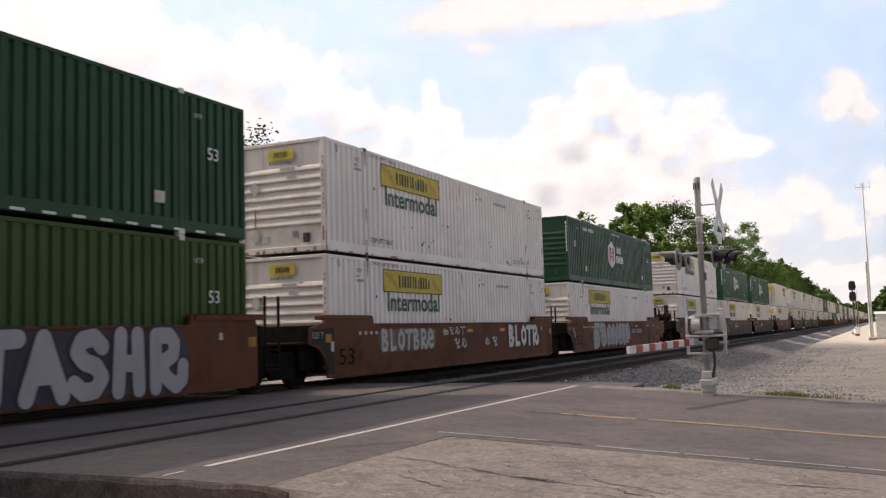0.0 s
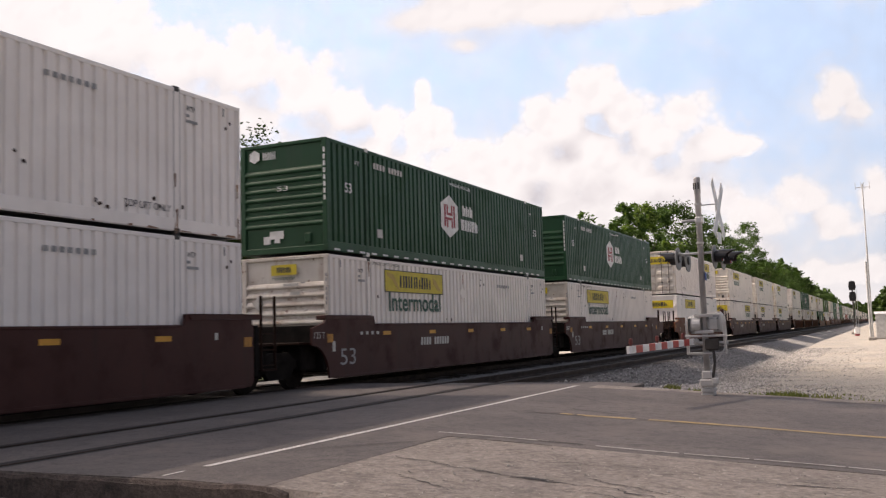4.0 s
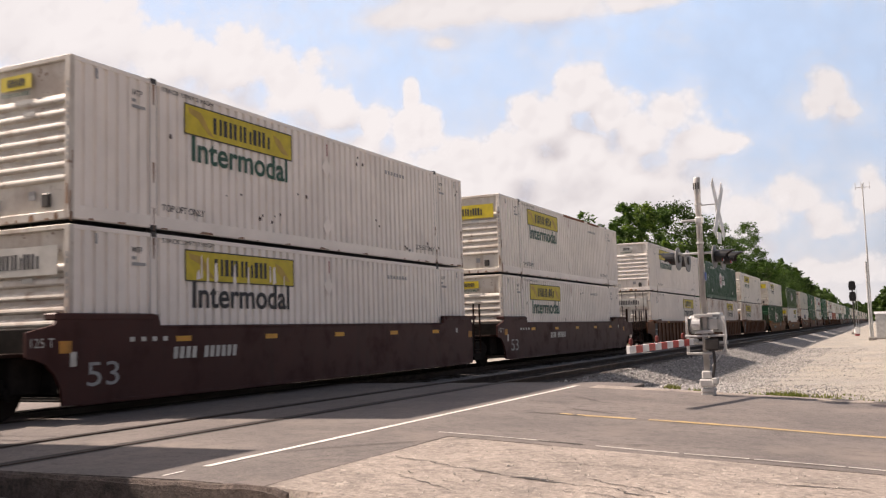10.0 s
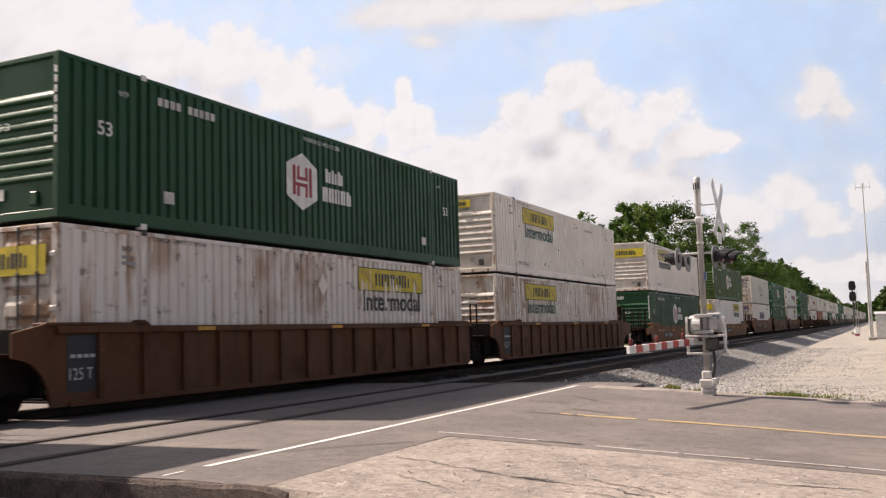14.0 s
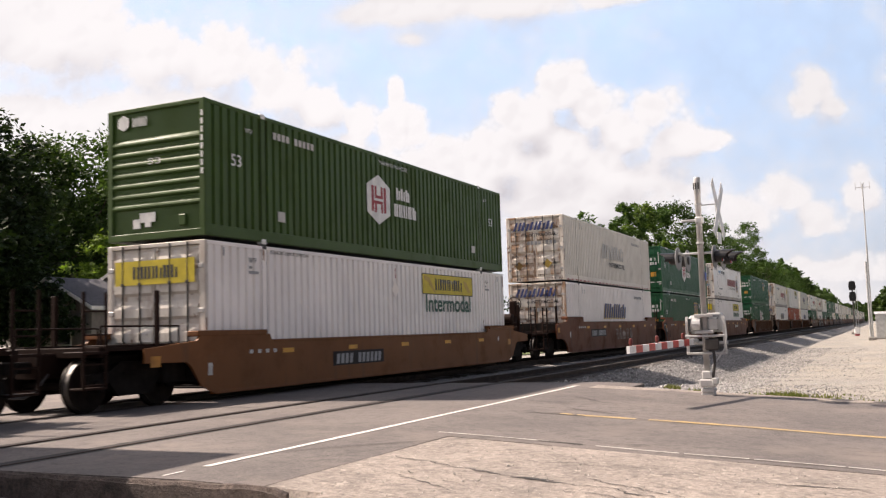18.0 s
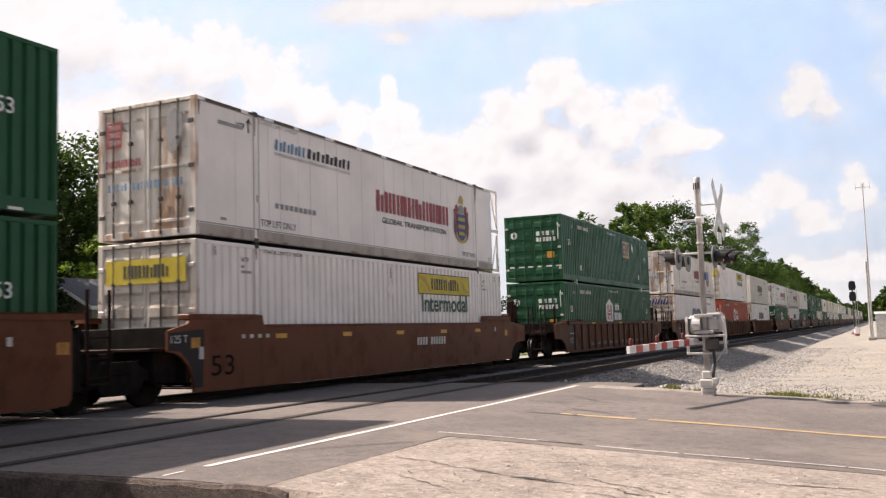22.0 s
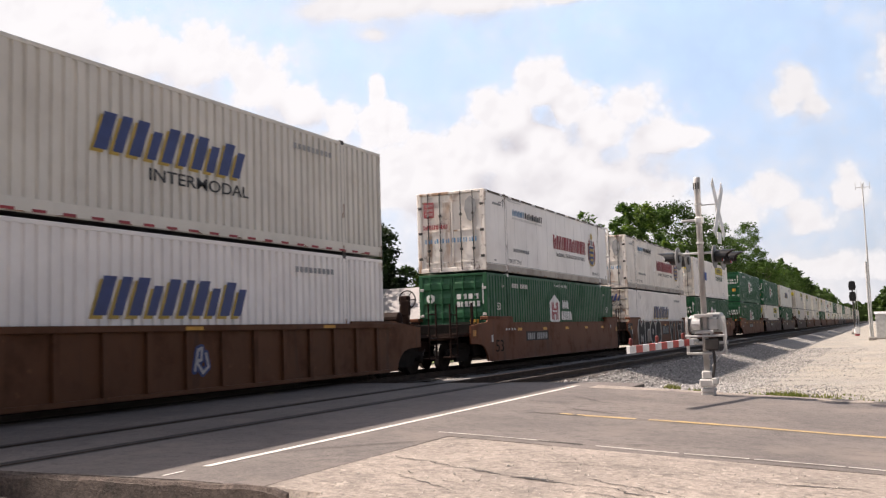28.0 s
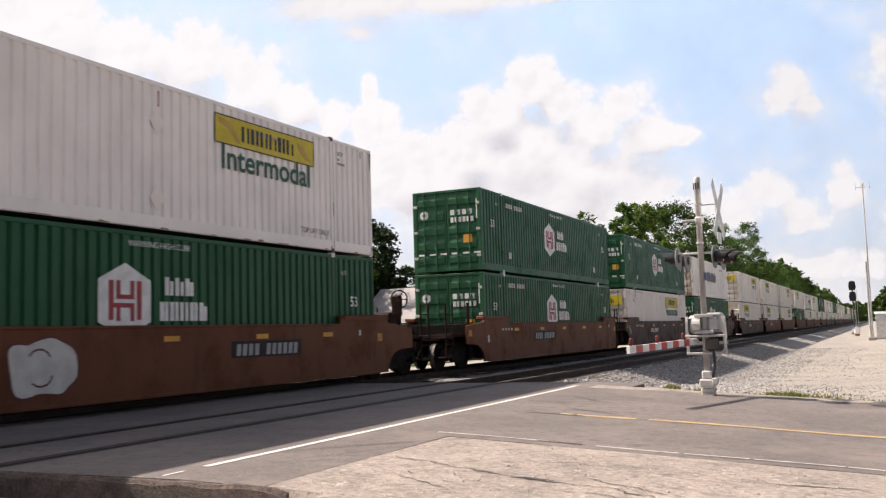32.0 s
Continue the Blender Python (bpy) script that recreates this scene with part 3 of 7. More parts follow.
for x, y, n, h, s in ((11.5, 20.4, 150, .17, .22), (11.75, 20.3, 120, .13, .25), (12.2, 20.1, 50, .07, .3), (11.1, 20.5, 50, .06, .2), (9.0, 21.6, 110, .16, .13), (9.75, 20.4, 60, .12, .12), (10.15, 6.72, 40, .05, .1), (11.6, 19.6, 80, .08, .5), (10.7, 6.35, 50, .08, .1), (11.9, 20.6, 90, .14, .45), (12.6, 20.2, 60, .08, .5), (10.9, 20.2, 70, .08, .45), (13.2, 19.9, 50, .05, .5), (12.0, 21.6, 60, .07, .7), (12.2, 6.9, 20, .05, .1)):
    weeds((x, y, (ground_height(x, y) if y > 19 else shoulder_top(x, y))), n, h, s, int(x * 10), "small green weed clump in the gravel")


# ---- crossing signal with gate ----
def crossing_signal():
    px, py, z0 = 10.313, 18.548, -0.141
    s = thing("crossing_signal", "silver railway crossing mast with crossbuck, lamps and lowered gate", "crossing signal", at=(px, py, z0))
    H = 3.80
    part("footing", Mesh().box((-.11, -.12, -.45), (.10, .12, 0.012), .01), M["concrete"], s, "concrete footing")
    m = Mesh().lathe([(0.3, 0.052), (H - 0.30, 0.052), (H - 0.29, 0.058), (H - 0.03, 0.058), (H, 0.05)], (0, 0, 0), 2, 16)
    part("mast", m, M["alu"], s, "silver tubular mast", True)
    base = part("base", Mesh().box((-0.10, -0.10, 0.0), (0.12, 0.10, 0.05), 0.01).box((-0.10, -0.11, 0.05), (0.13, 0.11, 0.13), 0.02).box((-0.12, -0.12, 0.15), (0.15, 0.12, 0.28), 0.02).box((-0.08, -0.09, 0.28), (0.09, 0.09, 0.42), 0.02), M["alu"], s, "cast junction box base")
    part("bolt", Mesh().box((0.10, -0.15, 0.2), (0.19, -0.02, 0.30), 0.01), M["galv"], base)
    part("conduit", Mesh().path([(0.10, -0.05, 0.3), (0.15, -0.06, 0.55), (0.13, -0.05, 0.95)], 0.025), M["steel_dark"], s, "black flexible conduit")
    for a in (200, 250, 300):
        q = radians(a)
        part("mast_slot", Mesh().box((.058 * math.cos(q) - .012, .058 * math.sin(q) - .012, H - .22), (.058 * math.cos(q) + .012, .058 * math.sin(q) + .012, H - .10), .004), M["steel_dark"], s)
    for z in (2.62, 2.98, 3.3):
        part("clamp", Mesh().lathe([(0, .066), (.035, .066)], (0, 0, z), 2, 14), M["galv"], s)
    # gate mechanism
    g = part("gate_mechanism", Mesh().box((-.02, .07, 1.08), (.28, .36, 1.42), .03).tube((-.20, -.02, 1.22), (-.06, -.02, 1.22), .11, 14), M["galv"], s, "grey gate motor box")
    part("box_door", Mesh().box((.02, .055, 1.12), (.24, .068, 1.38), .008), M["mark_grey"], g)
    part("support_plate", Mesh().box((-.36, -.07, 1.00), (.34, .10, 1.04), .008), M["alu"], g)
    for a, b in ((-.32, -.28), (.31, .35)):
        part("support_arm", Mesh().prism([(-.05, .74), (.05, .74), (.06, 1.26), (.03, 1.36), (-.03, 1.36), (-.06, 1.26)], a, b, 0), M["alu"], g, "silver gate support arm")
    for z in (1.06, 1.34):
        part("mast_clamp", Mesh().lathe([(0, .085), (.06, .085)], (0, 0, z), 2, 16).box((-.16, -.09, z), (.16, -.05, z + .06), .01), M["alu"], g, "bolted clamp round the mast")
    part("gear_case", Mesh().box((-.28, -.02, 1.06), (-.06, .26, 1.38), .05).box((.05, -.06, 1.10), (.26, .07, 1.34), .04), M["galv"], g, "cast gear case")
    for bx in (-.25, -.10, .08, .23):
        for z in (1.12, 1.32):
            part("bolt", Mesh().lathe([(-.02, .016), (0, .016)], (bx, -.05 if bx > 0 else -.02, z), 1, 6), M["galv_dark"], g)
    part("cable_loop", Mesh().path([(.30, -.06, 1.34), (.36, -.07, 1.22), (.37, -.07, 1.0), (.33, -.06, .8), (.2, -.05, .62), (.1, -.05, .5)], .014, 6), M["galv"], g)
    part("lower_plate", Mesh().box((-.32, -.06, .70), (.35, .06, .74), .01), M["alu"], g)
    part("counterweight", Mesh().box((.0, -.10, .78), (.24, -.04, .97), .02), M["steel_dark"], g, "dark counterweight")
    part("pivot", Mesh().tube((-.38, 0, .90), (.38, 0, .90), .03, 12), M["galv"], g)
    # lowered arm, reaching over the far lane
    arm_dir = Vector((-0.50, -2.75, -0.06))
    n = arm_dir.normalized()
    side = Vector((n.y, -n.x, 0)).normalized()
    start = Vector((-0.16, -0.05, 0.93))
    hub = part("gate_arm", Mesh().tube(start - n * 0.05, start + n * 0.16, 0.05, 10), M["galv"], s, "red and white striped lowered gate arm")
    k = 11
    for i in range(k):
        a, b = start + arm_dir * (0.04 + i * 0.96 / k), start + arm_dir * (0.04 + (i + 1) * 0.96 / k - 0.001)
        t = side * 0.025
        vs = [tuple(q + dz) for q in (a - t, a + t, b + t, b - t) for dz in (Vector((0, 0, -.055)), Vector((0, 0, .055)))]
        m = Mesh().add(vs, [(0, 2, 3, 1), (2, 4, 5, 3), (4, 6, 7, 5), (6, 0, 1, 7), (1, 3, 5, 7), (0, 6, 4, 2)])
        part("stripe", m, M["sign_red"] if i % 2 == 1 else M["sign_white"], hub)
    for f in (0.20, 0.60, 0.96):
        q = start + arm_dir * f + Vector((0, 0, .055))
        part("arm_lamp", Mesh().lathe([(0, .02), (.03, .02), (.03, .035), (.10, .03), (.115, .015)], q, 2, 10), M["lamp_red"], hub, "small red arm lamp")
    # flashing lamps, facing along the road
    OUT = .33

    def lamp(y, xdir, z):
        lm = part("flashing_lamp", Mesh().lathe([(-.05, .06), (0.0, .10), (.10, .105), (.11, .10)], (xdir * OUT, y, z), 0, 18) if xdir > 0 else
                  Mesh().lathe([(-.11, .10), (-.10, .105), (0, .10), (.05, .06)], (-OUT, y, z), 0, 18), M["lamp_black"], s, "black round flashing lamp")
        d0, d1 = (.11, .125) if xdir > 0 else (-.125, -.11)
        part("lens", Mesh().lathe([(d0, .085), (d1, .085)], (xdir * OUT, y, z), 0, 18), M["lens"], lm, "red lens")
        lm.matrix_basis = Matrix.Rotation(radians(-3.5), 4, "Z")
        part("backplate", Mesh().lathe([(-.012, .19), (0.0, .20), (.006, .20)], (xdir * (OUT - .02), y, z), 0, 24), M["galv_dark"], lm, "round backplate")
        hood = Mesh()
        vs, fs = [], []
        for i in range(11):
            a = math.pi * (i / 10) * 1.25 - math.pi * .125
            for dx, r in ((.11, .11), (.40 - .16 * abs(math.cos(a)) ** 2, .115)):
                vs.append((xdir * (dx - .06 + OUT), y + r * math.cos(a), z + r * math.sin(a)))
        fs = [(2 * i, 2 * i + 1, 2 * i + 3, 2 * i + 2) for i in range(10)]
        hood.add(vs, fs)
        h = part("hood", hood, M["lamp_black"], lm)
        sol = h.modifiers.new("thick", "SOLIDIFY")
        sol.thickness = 0.006
    for xdir in (-1, 1):
        for y in (-0.33, 0.33):
            lamp(y, xdir, 2.36)
        part("lamp_arm", Mesh().tube((0, 0, 2.46), (xdir * OUT, 0, 2.46), .02, 8).tube((xdir * OUT, -.36, 2.46), (xdir * OUT, .36, 2.46), .024, 10), M["galv"], s, "cross arm of the lamps")
    # crossbuck, edge-on to the line
    SWING = Matrix.Rotation(radians(-3.5), 4, "Z")
    cb = part("crossbuck", Mesh().box((.30, -.04, 3.16), (.335, .04, 3.34)), M["galv"], s, "white crossbuck sign of two blades")
    for ang in (50, -50):
        c, sn = math.cos(radians(ang)), math.sin(radians(ang))
        pts = [(u * c - w * sn, u * sn + w * c) for u, w in ((-.60, -.1), (.60, -.1), (.60, .1), (-.60, .1))]
        cb.matrix_basis = SWING
        part("blade", Mesh().prism([(y, 3.20 + z) for y, z in pts], .338 + (.006 if ang > 0 else 0), .343 + (.006 if ang > 0 else 0), 0), M["sign_white"], cb)
    for z in (3.30,):
        part("sign_bracket", Mesh().tube((0, 0, z), (.32, 0, z), .011, 8), M["galv"], s)
    part("track_count_sign", Mesh().box((.33, -.14, 2.60), (.342, .14, 2.80), .004), M["sign_white"], s, "small white plate below the crossbuck").matrix_basis = SWING
    part("side_bracket", Mesh().box((-.30, -.04, 3.02), (.02, .04, 3.06), .01).box((-.06, -.07, 2.98), (.08, .07, 3.10), .02), M["galv"], s)
    part("notice", Mesh().box((.06, -.06, 1.98), (.075, .06, 2.12), .004), M["sign_blue"], s, "small blue notice plate")
    s.matrix_basis = s.matrix_basis @ Matrix.Scale(1.116, 4)
    return s


M["galv_dark"] = plain("weathered_grey_plate", (0.20, 0.20, 0.20), 0.5, 0.3, 0.2)
M["lamp_red"] = plain("dull_red_lamp", (0.12, 0.018, 0.014), 0.4)
crossing_signal()


# ---- far railway equipment ----
def block_signal():
    s = thing("block_signal", "tall dark block signal on a steel mast", "railway signal", at=(10.2, 125.0, -0.55))
    part("mast", Mesh().tube((0, 0, 0), (0, 0, 6.4), .09, 10), M["steel_dark"], s)
    part("foundation", Mesh().box((-.4, -.4, 0), (.4, .4, .3), .03), M["concrete"], s)
    for z in (5.9, 4.6):
        h = part("signal_head", Mesh().prism([(-.34, z - .5), (.34, z - .5), (.42, z), (.34, z + .55), (0, z + .68), (-.34, z + .55), (-.42, z)], -.16, -.10, 1), M["lamp_black"], s, "black signal head with hoods")
        for dz in (-.28, 0, .28):
            part("hood", Mesh().lathe([(-.35, .12), (0, .12)], (0, -.12, z + dz), 1, 10), M["lamp_black"], h)
    part("ladder", Mesh().tube((.22, .1, 0), (.22, .1, 5.5), .025, 6).tube((.45, .1, 0), (.45, .1, 5.5), .025, 6), M["galv"], s)
    part("platform", Mesh().box((-.5, -.1, 4.05), (.6, .5, 4.12), .01), M["galv"], s)
    c = thing("relay_cabinet", "small white relay cabinet on the gravel", "cabinet", at=(10.75, 112.0, -0.53))
    part("body", Mesh().box((-.28, -.3, .2), (.28, .3, .80), .10), M["sign_white"], c)
    part("roof", Mesh().prism([(-.30, .80), (.30, .80), (.15, .98), (-.15, .98)], -.30, .30, 1), M["sign_white"], c)
    part("leg", Mesh().box((-.22, -.25, 0), (.22, .25, .2), .01), M["mark_red"], c)


def radio_mast():
    s = thing("radio_mast", "slender grey radio antenna mast on the lot", "antenna mast", at=(12.55, 86.0, -0.52))
    part("lower_pole", Mesh().tube((-.16, 0, 0), (-.16, 0, 6.6), .075, 10), M["galv"], s)
    part("pole", Mesh().tube((0, 0, 0), (0, 0, 8.0), .075, 10).tube((0, 0, 8.0), (0, 0, 13.2), .05, 8), M["galv"], s)
    a = part("antenna", Mesh().tube((-.55, 0, 12.9), (.55, 0, 12.9), .025, 6), M["galv"], s, "cross-shaped antenna")
    for x in (-.55, -.1, .12, .55):
        part("rod", Mesh().tube((x, 0, 12.7), (x, 0, 13.35), .02, 6), M["galv"], a)
    part("anchor", Mesh().box((-.35, -.25, 0), (.3, .25, .25), .03), M["concrete"], s)


def equipment_house():
    s = thing("equipment_house", "pale grey metal equipment house on the lot", "equipment hut", at=(14.2, 92.0, -0.52))
    part("body", Mesh().box((-1.4, -1.2, .1), (1.6, 1.2, 2.2), .03), M["galv"], s)
    part("roof", Mesh().prism([(-1.25, 2.2), (1.25, 2.2), (0, 2.42)], -1.5, 1.7, 0), M["alu"], s)
    part("door", Mesh().box((-.4, -1.23, .2), (.4, -1.203, 2.0), .01), M["alu"], s)
    part("foundation", Mesh().box((-1.5, -1.3, 0), (1.7, 1.3, .1), .02), M["concrete"], s)


block_signal()
radio_mast()
equipment_house()


# ---- buildings behind the train ----
def window(parent, x, y, z, w, h, axis):
    """A window in a wall facing +x (axis 0) or -y (axis 1)."""
    if axis == 0:
        o = part("window", Mesh().box((x, y - w / 2, z), (x + .03, y + w / 2, z + h)), M["glass"], parent)
        bars = [((x, y - w / 2 - .08, z - .08), (x + .06, y + w / 2 + .08, z)), ((x, y - w / 2 - .08, z + h), (x + .06, y + w / 2 + .08, z + h + .08)),
                ((x, y - w / 2 - .08, z), (x + .06, y - w / 2, z + h)), ((x, y + w / 2, z), (x + .06, y + w / 2 + .08, z + h)), ((x, y - w / 2, z + h / 2 - .03), (x + .05, y + w / 2, z + h / 2 + .03))]
    else:
        o = part("window", Mesh().box((x - w / 2, y - .03, z), (x + w / 2, y, z + h)), M["glass"], parent)
        bars = [((x - w / 2 - .08, y - .06, z - .08), (x + w / 2 + .08, y, z)), ((x - w / 2 - .08, y - .06, z + h), (x + w / 2 + .08, y, z + h + .08)),
                ((x - w / 2 - .08, y - .06, z), (x - w / 2, y, z + h)), ((x + w / 2, y - .06, z), (x + w / 2 + .08, y, z + h)), ((x - w / 2, y - .05, z + h / 2 - .03), (x + w / 2, y, z + h / 2 + .03))]
    for a, b in bars:
        part("frame_bar", Mesh().box(a, b, .008), M["fascia"], o)


def gable_house(name, label, x0, x1, y0, y1, eave, ridge, wall, roof, windows, over=.45, chimney=None, turn=0, at=None, vents=()):
    """Ridge along y; gables face -y and +y."""
    h = thing(name, label, "house", at=at or ((x0 + x1) / 2, y0, -0.5), turn=turn)
    c = (x0 + x1) / 2
    a, b, ln = x0 - c, x1 - c, y1 - y0
    e, r = eave + .5, ridge + .5
    part("side_wall", Mesh().box((b - .2, 0, 0), (b, ln, e)), M[wall], h)
    part("side_wall", Mesh().box((a, 0, 0), (a + .2, ln, e)), M[wall], h)
    for y in (0, ln - .2):
        part("gable_wall", Mesh().prism([(a + .2, 0), (b - .2, 0), (b - .2, e), (0, r - .1), (a + .2, e)], y, y + .2, 1), M[wall], h)
    k = (r - e) / b
    for s in (-1, 1):
        q = [(0, r), (s * (b + over), e - k * over), (s * (b + over), e - k * over + .12), (0, r + .14)]
        rf = part("roof", Mesh().prism(q, -over, ln + over, 1), M[roof], h, "shingled roof slope")
        part("fascia", Mesh().box((s * (b + over) - .02, -over, e - k * over - .1), (s * (b + over) + .03, ln + over, e - k * over + .1), .01), M["fascia"], rf)
        for yy in (-over - .04, ln + over):
            part("barge_board", Mesh().prism([(0, r - .04), (s * (b + over), e - k * over - .08), (s * (b + over), e - k * over + .10), (0, r + .13)], yy, yy + .04, 1), M["fascia"], rf)
    if name == "gabled_house":
        for i in range(int((r - .2) / .2)):
            z = .1 + .2 * i
            w = min(b - .2, (r - .1 - z - .2) / (r - .1 - e) * (b - .2))
            if w > .2:
                part("siding_board", Mesh().prism([(-.035, z), (0, z), (0, z + .2), (-.006, z + .2)], -w, w, 0), M[wall], h)
    for side, x, z, w, hh in windows:
        if side == "x":
            window(h, b, x, z, w, hh, 0)
        else:
            window(h, x, 0, z, w, hh, 1)
    if chimney:
        part("chimney", Mesh().box((chimney[0] - .3, chimney[1] - .3, r - 1.2), (chimney[0] + .3, chimney[1] + .3, r + .5), .02), M["brick"], h, "brick chimney")
    for vx, vy in vents:
        part("roof_vent", Mesh().tube((vx, vy, r - k * vx), (vx, vy, r - k * vx + .6), .1, 8).lathe([(0, .2), (.1, .22), (.25, .02)], (vx, vy, r - k * vx + .55), 2, 10), M["steel_dark"], h)
    return h


gable_house("gabled_house", "white-sided house with a grey shingled gable roof", -27.46, -19.02, 38.45, 55.4, 3.30, 5.45, "siding", "roof",
            [("y", 2.0, 1.1, 1.1, 1.5), ("x", 5.2, 1.2, 1.0, 1.2), ("x", 10.5, 1.2, 1.0, 1.2), ("x", 14.5, .5, .95, 2.05)], vents=((.35, 4.6), (.6, 11.5)))
gable_house("low_house_wing", "low grey wing with a shingled gable roof before the house", -27.56, -22.24, 34.7, 38.0, 3.17, 4.5, "siding_grey", "roof_dark",
            [("x", 1.2, 1.0, .9, 1.1), ("y", .8, 1.1, .9, 1.1)])
gable_house("pale_roofed_house", "far house with a pale sheet roof", -5.6, 5.6, 0, 9.0, 2.5, 6.0, "siding", "roof_pale", [], turn=90, at=(-27.0, 90.2, -0.5))


# ---- trees ----
def tree(label, at, height, spread, leaf, seed, clumps=120, per=60, size=0.28, low=0.25, openness=0.0):
    """A tapered trunk with forking limbs; a crown of many small leaves gathered on the twigs."""
    r = random.Random(seed)
    t = thing("tree", label, "tree", "trees along the railway", at=at, turn=r.uniform(0, 360))
    wood = Mesh()
    tips = []

    def limb(p, d, ln, rad, depth):
        q = p
        for k in range(2):
            d = (d + Vector((r.uniform(-.22, .22), r.uniform(-.22, .22), r.uniform(-.05, .18)))).normalized()
            n = q + d * ln / 2
            wood.tube(q, n, rad * (1 - .22 * k), 6, rad * (.78 - .22 * k))
            q = n
        tips.append((q, ln))
        if depth == 0:
            return
        for _ in range(r.choice((2, 3, 3))):
            a = r.uniform(0, 6.283)
            s = r.uniform(.5, 1.0)
            e = (d * .8 + Vector((math.cos(a) * s, math.sin(a) * s, r.uniform(-.1, .5)))).normalized()
            limb(q, e, ln * r.uniform(.6, .8), rad * .55, depth - 1)

    th = height * low
    wood.tube((0, 0, -.2), (0, 0, th * .5), .024 * height, 8, .020 * height)
    top = Vector((r.uniform(-.2, .2), r.uniform(-.2, .2), th))
    wood.tube((0, 0, th * .5), top, .020 * height, 8, .016 * height)
    for k in range(5):
        a = 6.283 * k / 5 + r.uniform(-.4, .4)
        limb(top, Vector((math.cos(a) * spread / height * 1.6, math.sin(a) * spread / height * 1.6, 1)).normalized(), height * .26, .010 * height, 2)
    limb(top, Vector((0, 0, 1)), height * .30, .012 * height, 2)
    part("trunk", wood, M["bark"], t, "brown trunk and limbs")
    vs, fs = [], []
    mid = height * (low + (1 - low) * .55)
    spots = []
    for _ in range(clumps):
        if r.random() < .6:
            q, ln = r.choice(tips)
            c = q + Vector((r.gauss(0, 1), r.gauss(0, 1), r.gauss(0, .8))) * ln * .35
        else:
            a, zz = r.uniform(0, 6.283), r.uniform(-1, 1)
            rr = math.sqrt(1 - zz * zz) * spread * r.uniform(.55, 1.0) * (1 + .25 * math.sin(a * 3 + seed))
            c = Vector((rr * math.cos(a), rr * math.sin(a), mid + zz * height * (1 - low) * .47))
        if c.z > height:
            c.z = height - r.random() * .4
        spots.append((c, r.uniform(.55, 1.25) * spread * .20))
    for c, cr in spots:
        for _ in range(per):
            p = c + Vector((r.gauss(0, .5), r.gauss(0, .5), r.gauss(0, .42))) * cr
            u = Vector((r.gauss(0, 1), r.gauss(0, 1), r.gauss(0, .6))).normalized()
            w = u.orthogonal().normalized()
            if r.random() < .5:
                w = u.cross(w)
            s = size * r.uniform(.6, 1.2)
            k = len(vs)
            vs += [tuple(p - u * s), tuple(p + w * s * .45 + u * s * .1), tuple(p + u * s), tuple(p - w * s * .45 + u * s * .1)]
            fs.append((k, k + 1, k + 2, k + 3))
    m = Mesh()
    m.v, m.f = vs, fs
    tagged(part("crown", m, M[leaf], t, "leafy uneven crown"), kind="")
    return t


# behind the houses
tree("tall leafy tree with gaps showing the sky", (-33.0, 61.5, -0.5), 19.0, 5.0, "leaf_dark", 11, 150, 62, .21, .22)
tree("tall leafy tree with gaps showing the sky", (-33.0, 55.5, -0.5), 16.6, 4.4, "leaf", 12, 145, 62, .21, .2)
tree("tall leafy tree with gaps showing the sky", (-33.5, 68.5, -0.5), 17.0, 4.6, "leaf", 31, 150, 62, .21, .2)
tree("dense dark tree behind the long building", (-38.0, 69.0, -0.5), 14.0, 5.0, "leaf_mid", 13, 260, 80, .26, .12)
tree("dense dark tree behind the long building", (-36.0, 64.5, -0.5), 12.0, 4.6, "leaf_mid", 14, 260, 80, .26, .1)
tree("broad dark tree behind the small house", (-39.3, 52.2, -0.5), 16.8, 6.0, "leaf", 15, 320, 90, .24, .15)
tree("broad dark tree behind the small house", (-38.5, 44.8, -0.5), 15.0, 5.0, "leaf_dark", 16, 320, 90, .24, .12)
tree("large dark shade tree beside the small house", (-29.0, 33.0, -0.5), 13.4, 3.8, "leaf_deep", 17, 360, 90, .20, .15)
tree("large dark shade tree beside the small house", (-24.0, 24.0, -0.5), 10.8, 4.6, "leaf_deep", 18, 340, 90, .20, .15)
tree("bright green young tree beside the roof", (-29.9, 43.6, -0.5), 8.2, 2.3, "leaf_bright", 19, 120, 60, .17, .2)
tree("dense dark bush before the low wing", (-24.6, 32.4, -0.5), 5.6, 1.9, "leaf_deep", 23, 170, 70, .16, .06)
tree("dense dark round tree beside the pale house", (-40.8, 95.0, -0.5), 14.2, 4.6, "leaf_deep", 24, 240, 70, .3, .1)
tree("low dark tree behind the pale house", (-40.5, 104.0, -0.5), 9.8, 4.2, "leaf_dark", 25, 140, 60, .3, .08)
tree("low dark tree behind the pale house", (-36.0, 105.0, -0.5), 9.4, 4.2, "leaf_dark", 26, 140, 60, .3, .08)
tree("low bushy tree between the houses", (-38.6, 82.5, -0.5), 9.5, 4.2, "leaf", 20, 130, 55, .28, .12)
tree("low bushy tree between the houses", (-32.0, 103.0, -0.5), 9.4, 4.4, "leaf", 21, 130, 55, .28, .12)
tree("tall dark tree among the houses", (-41.0, 88.0, -0.5), 13.0, 5.0, "leaf_dark", 22, 140, 55, .3, .12)
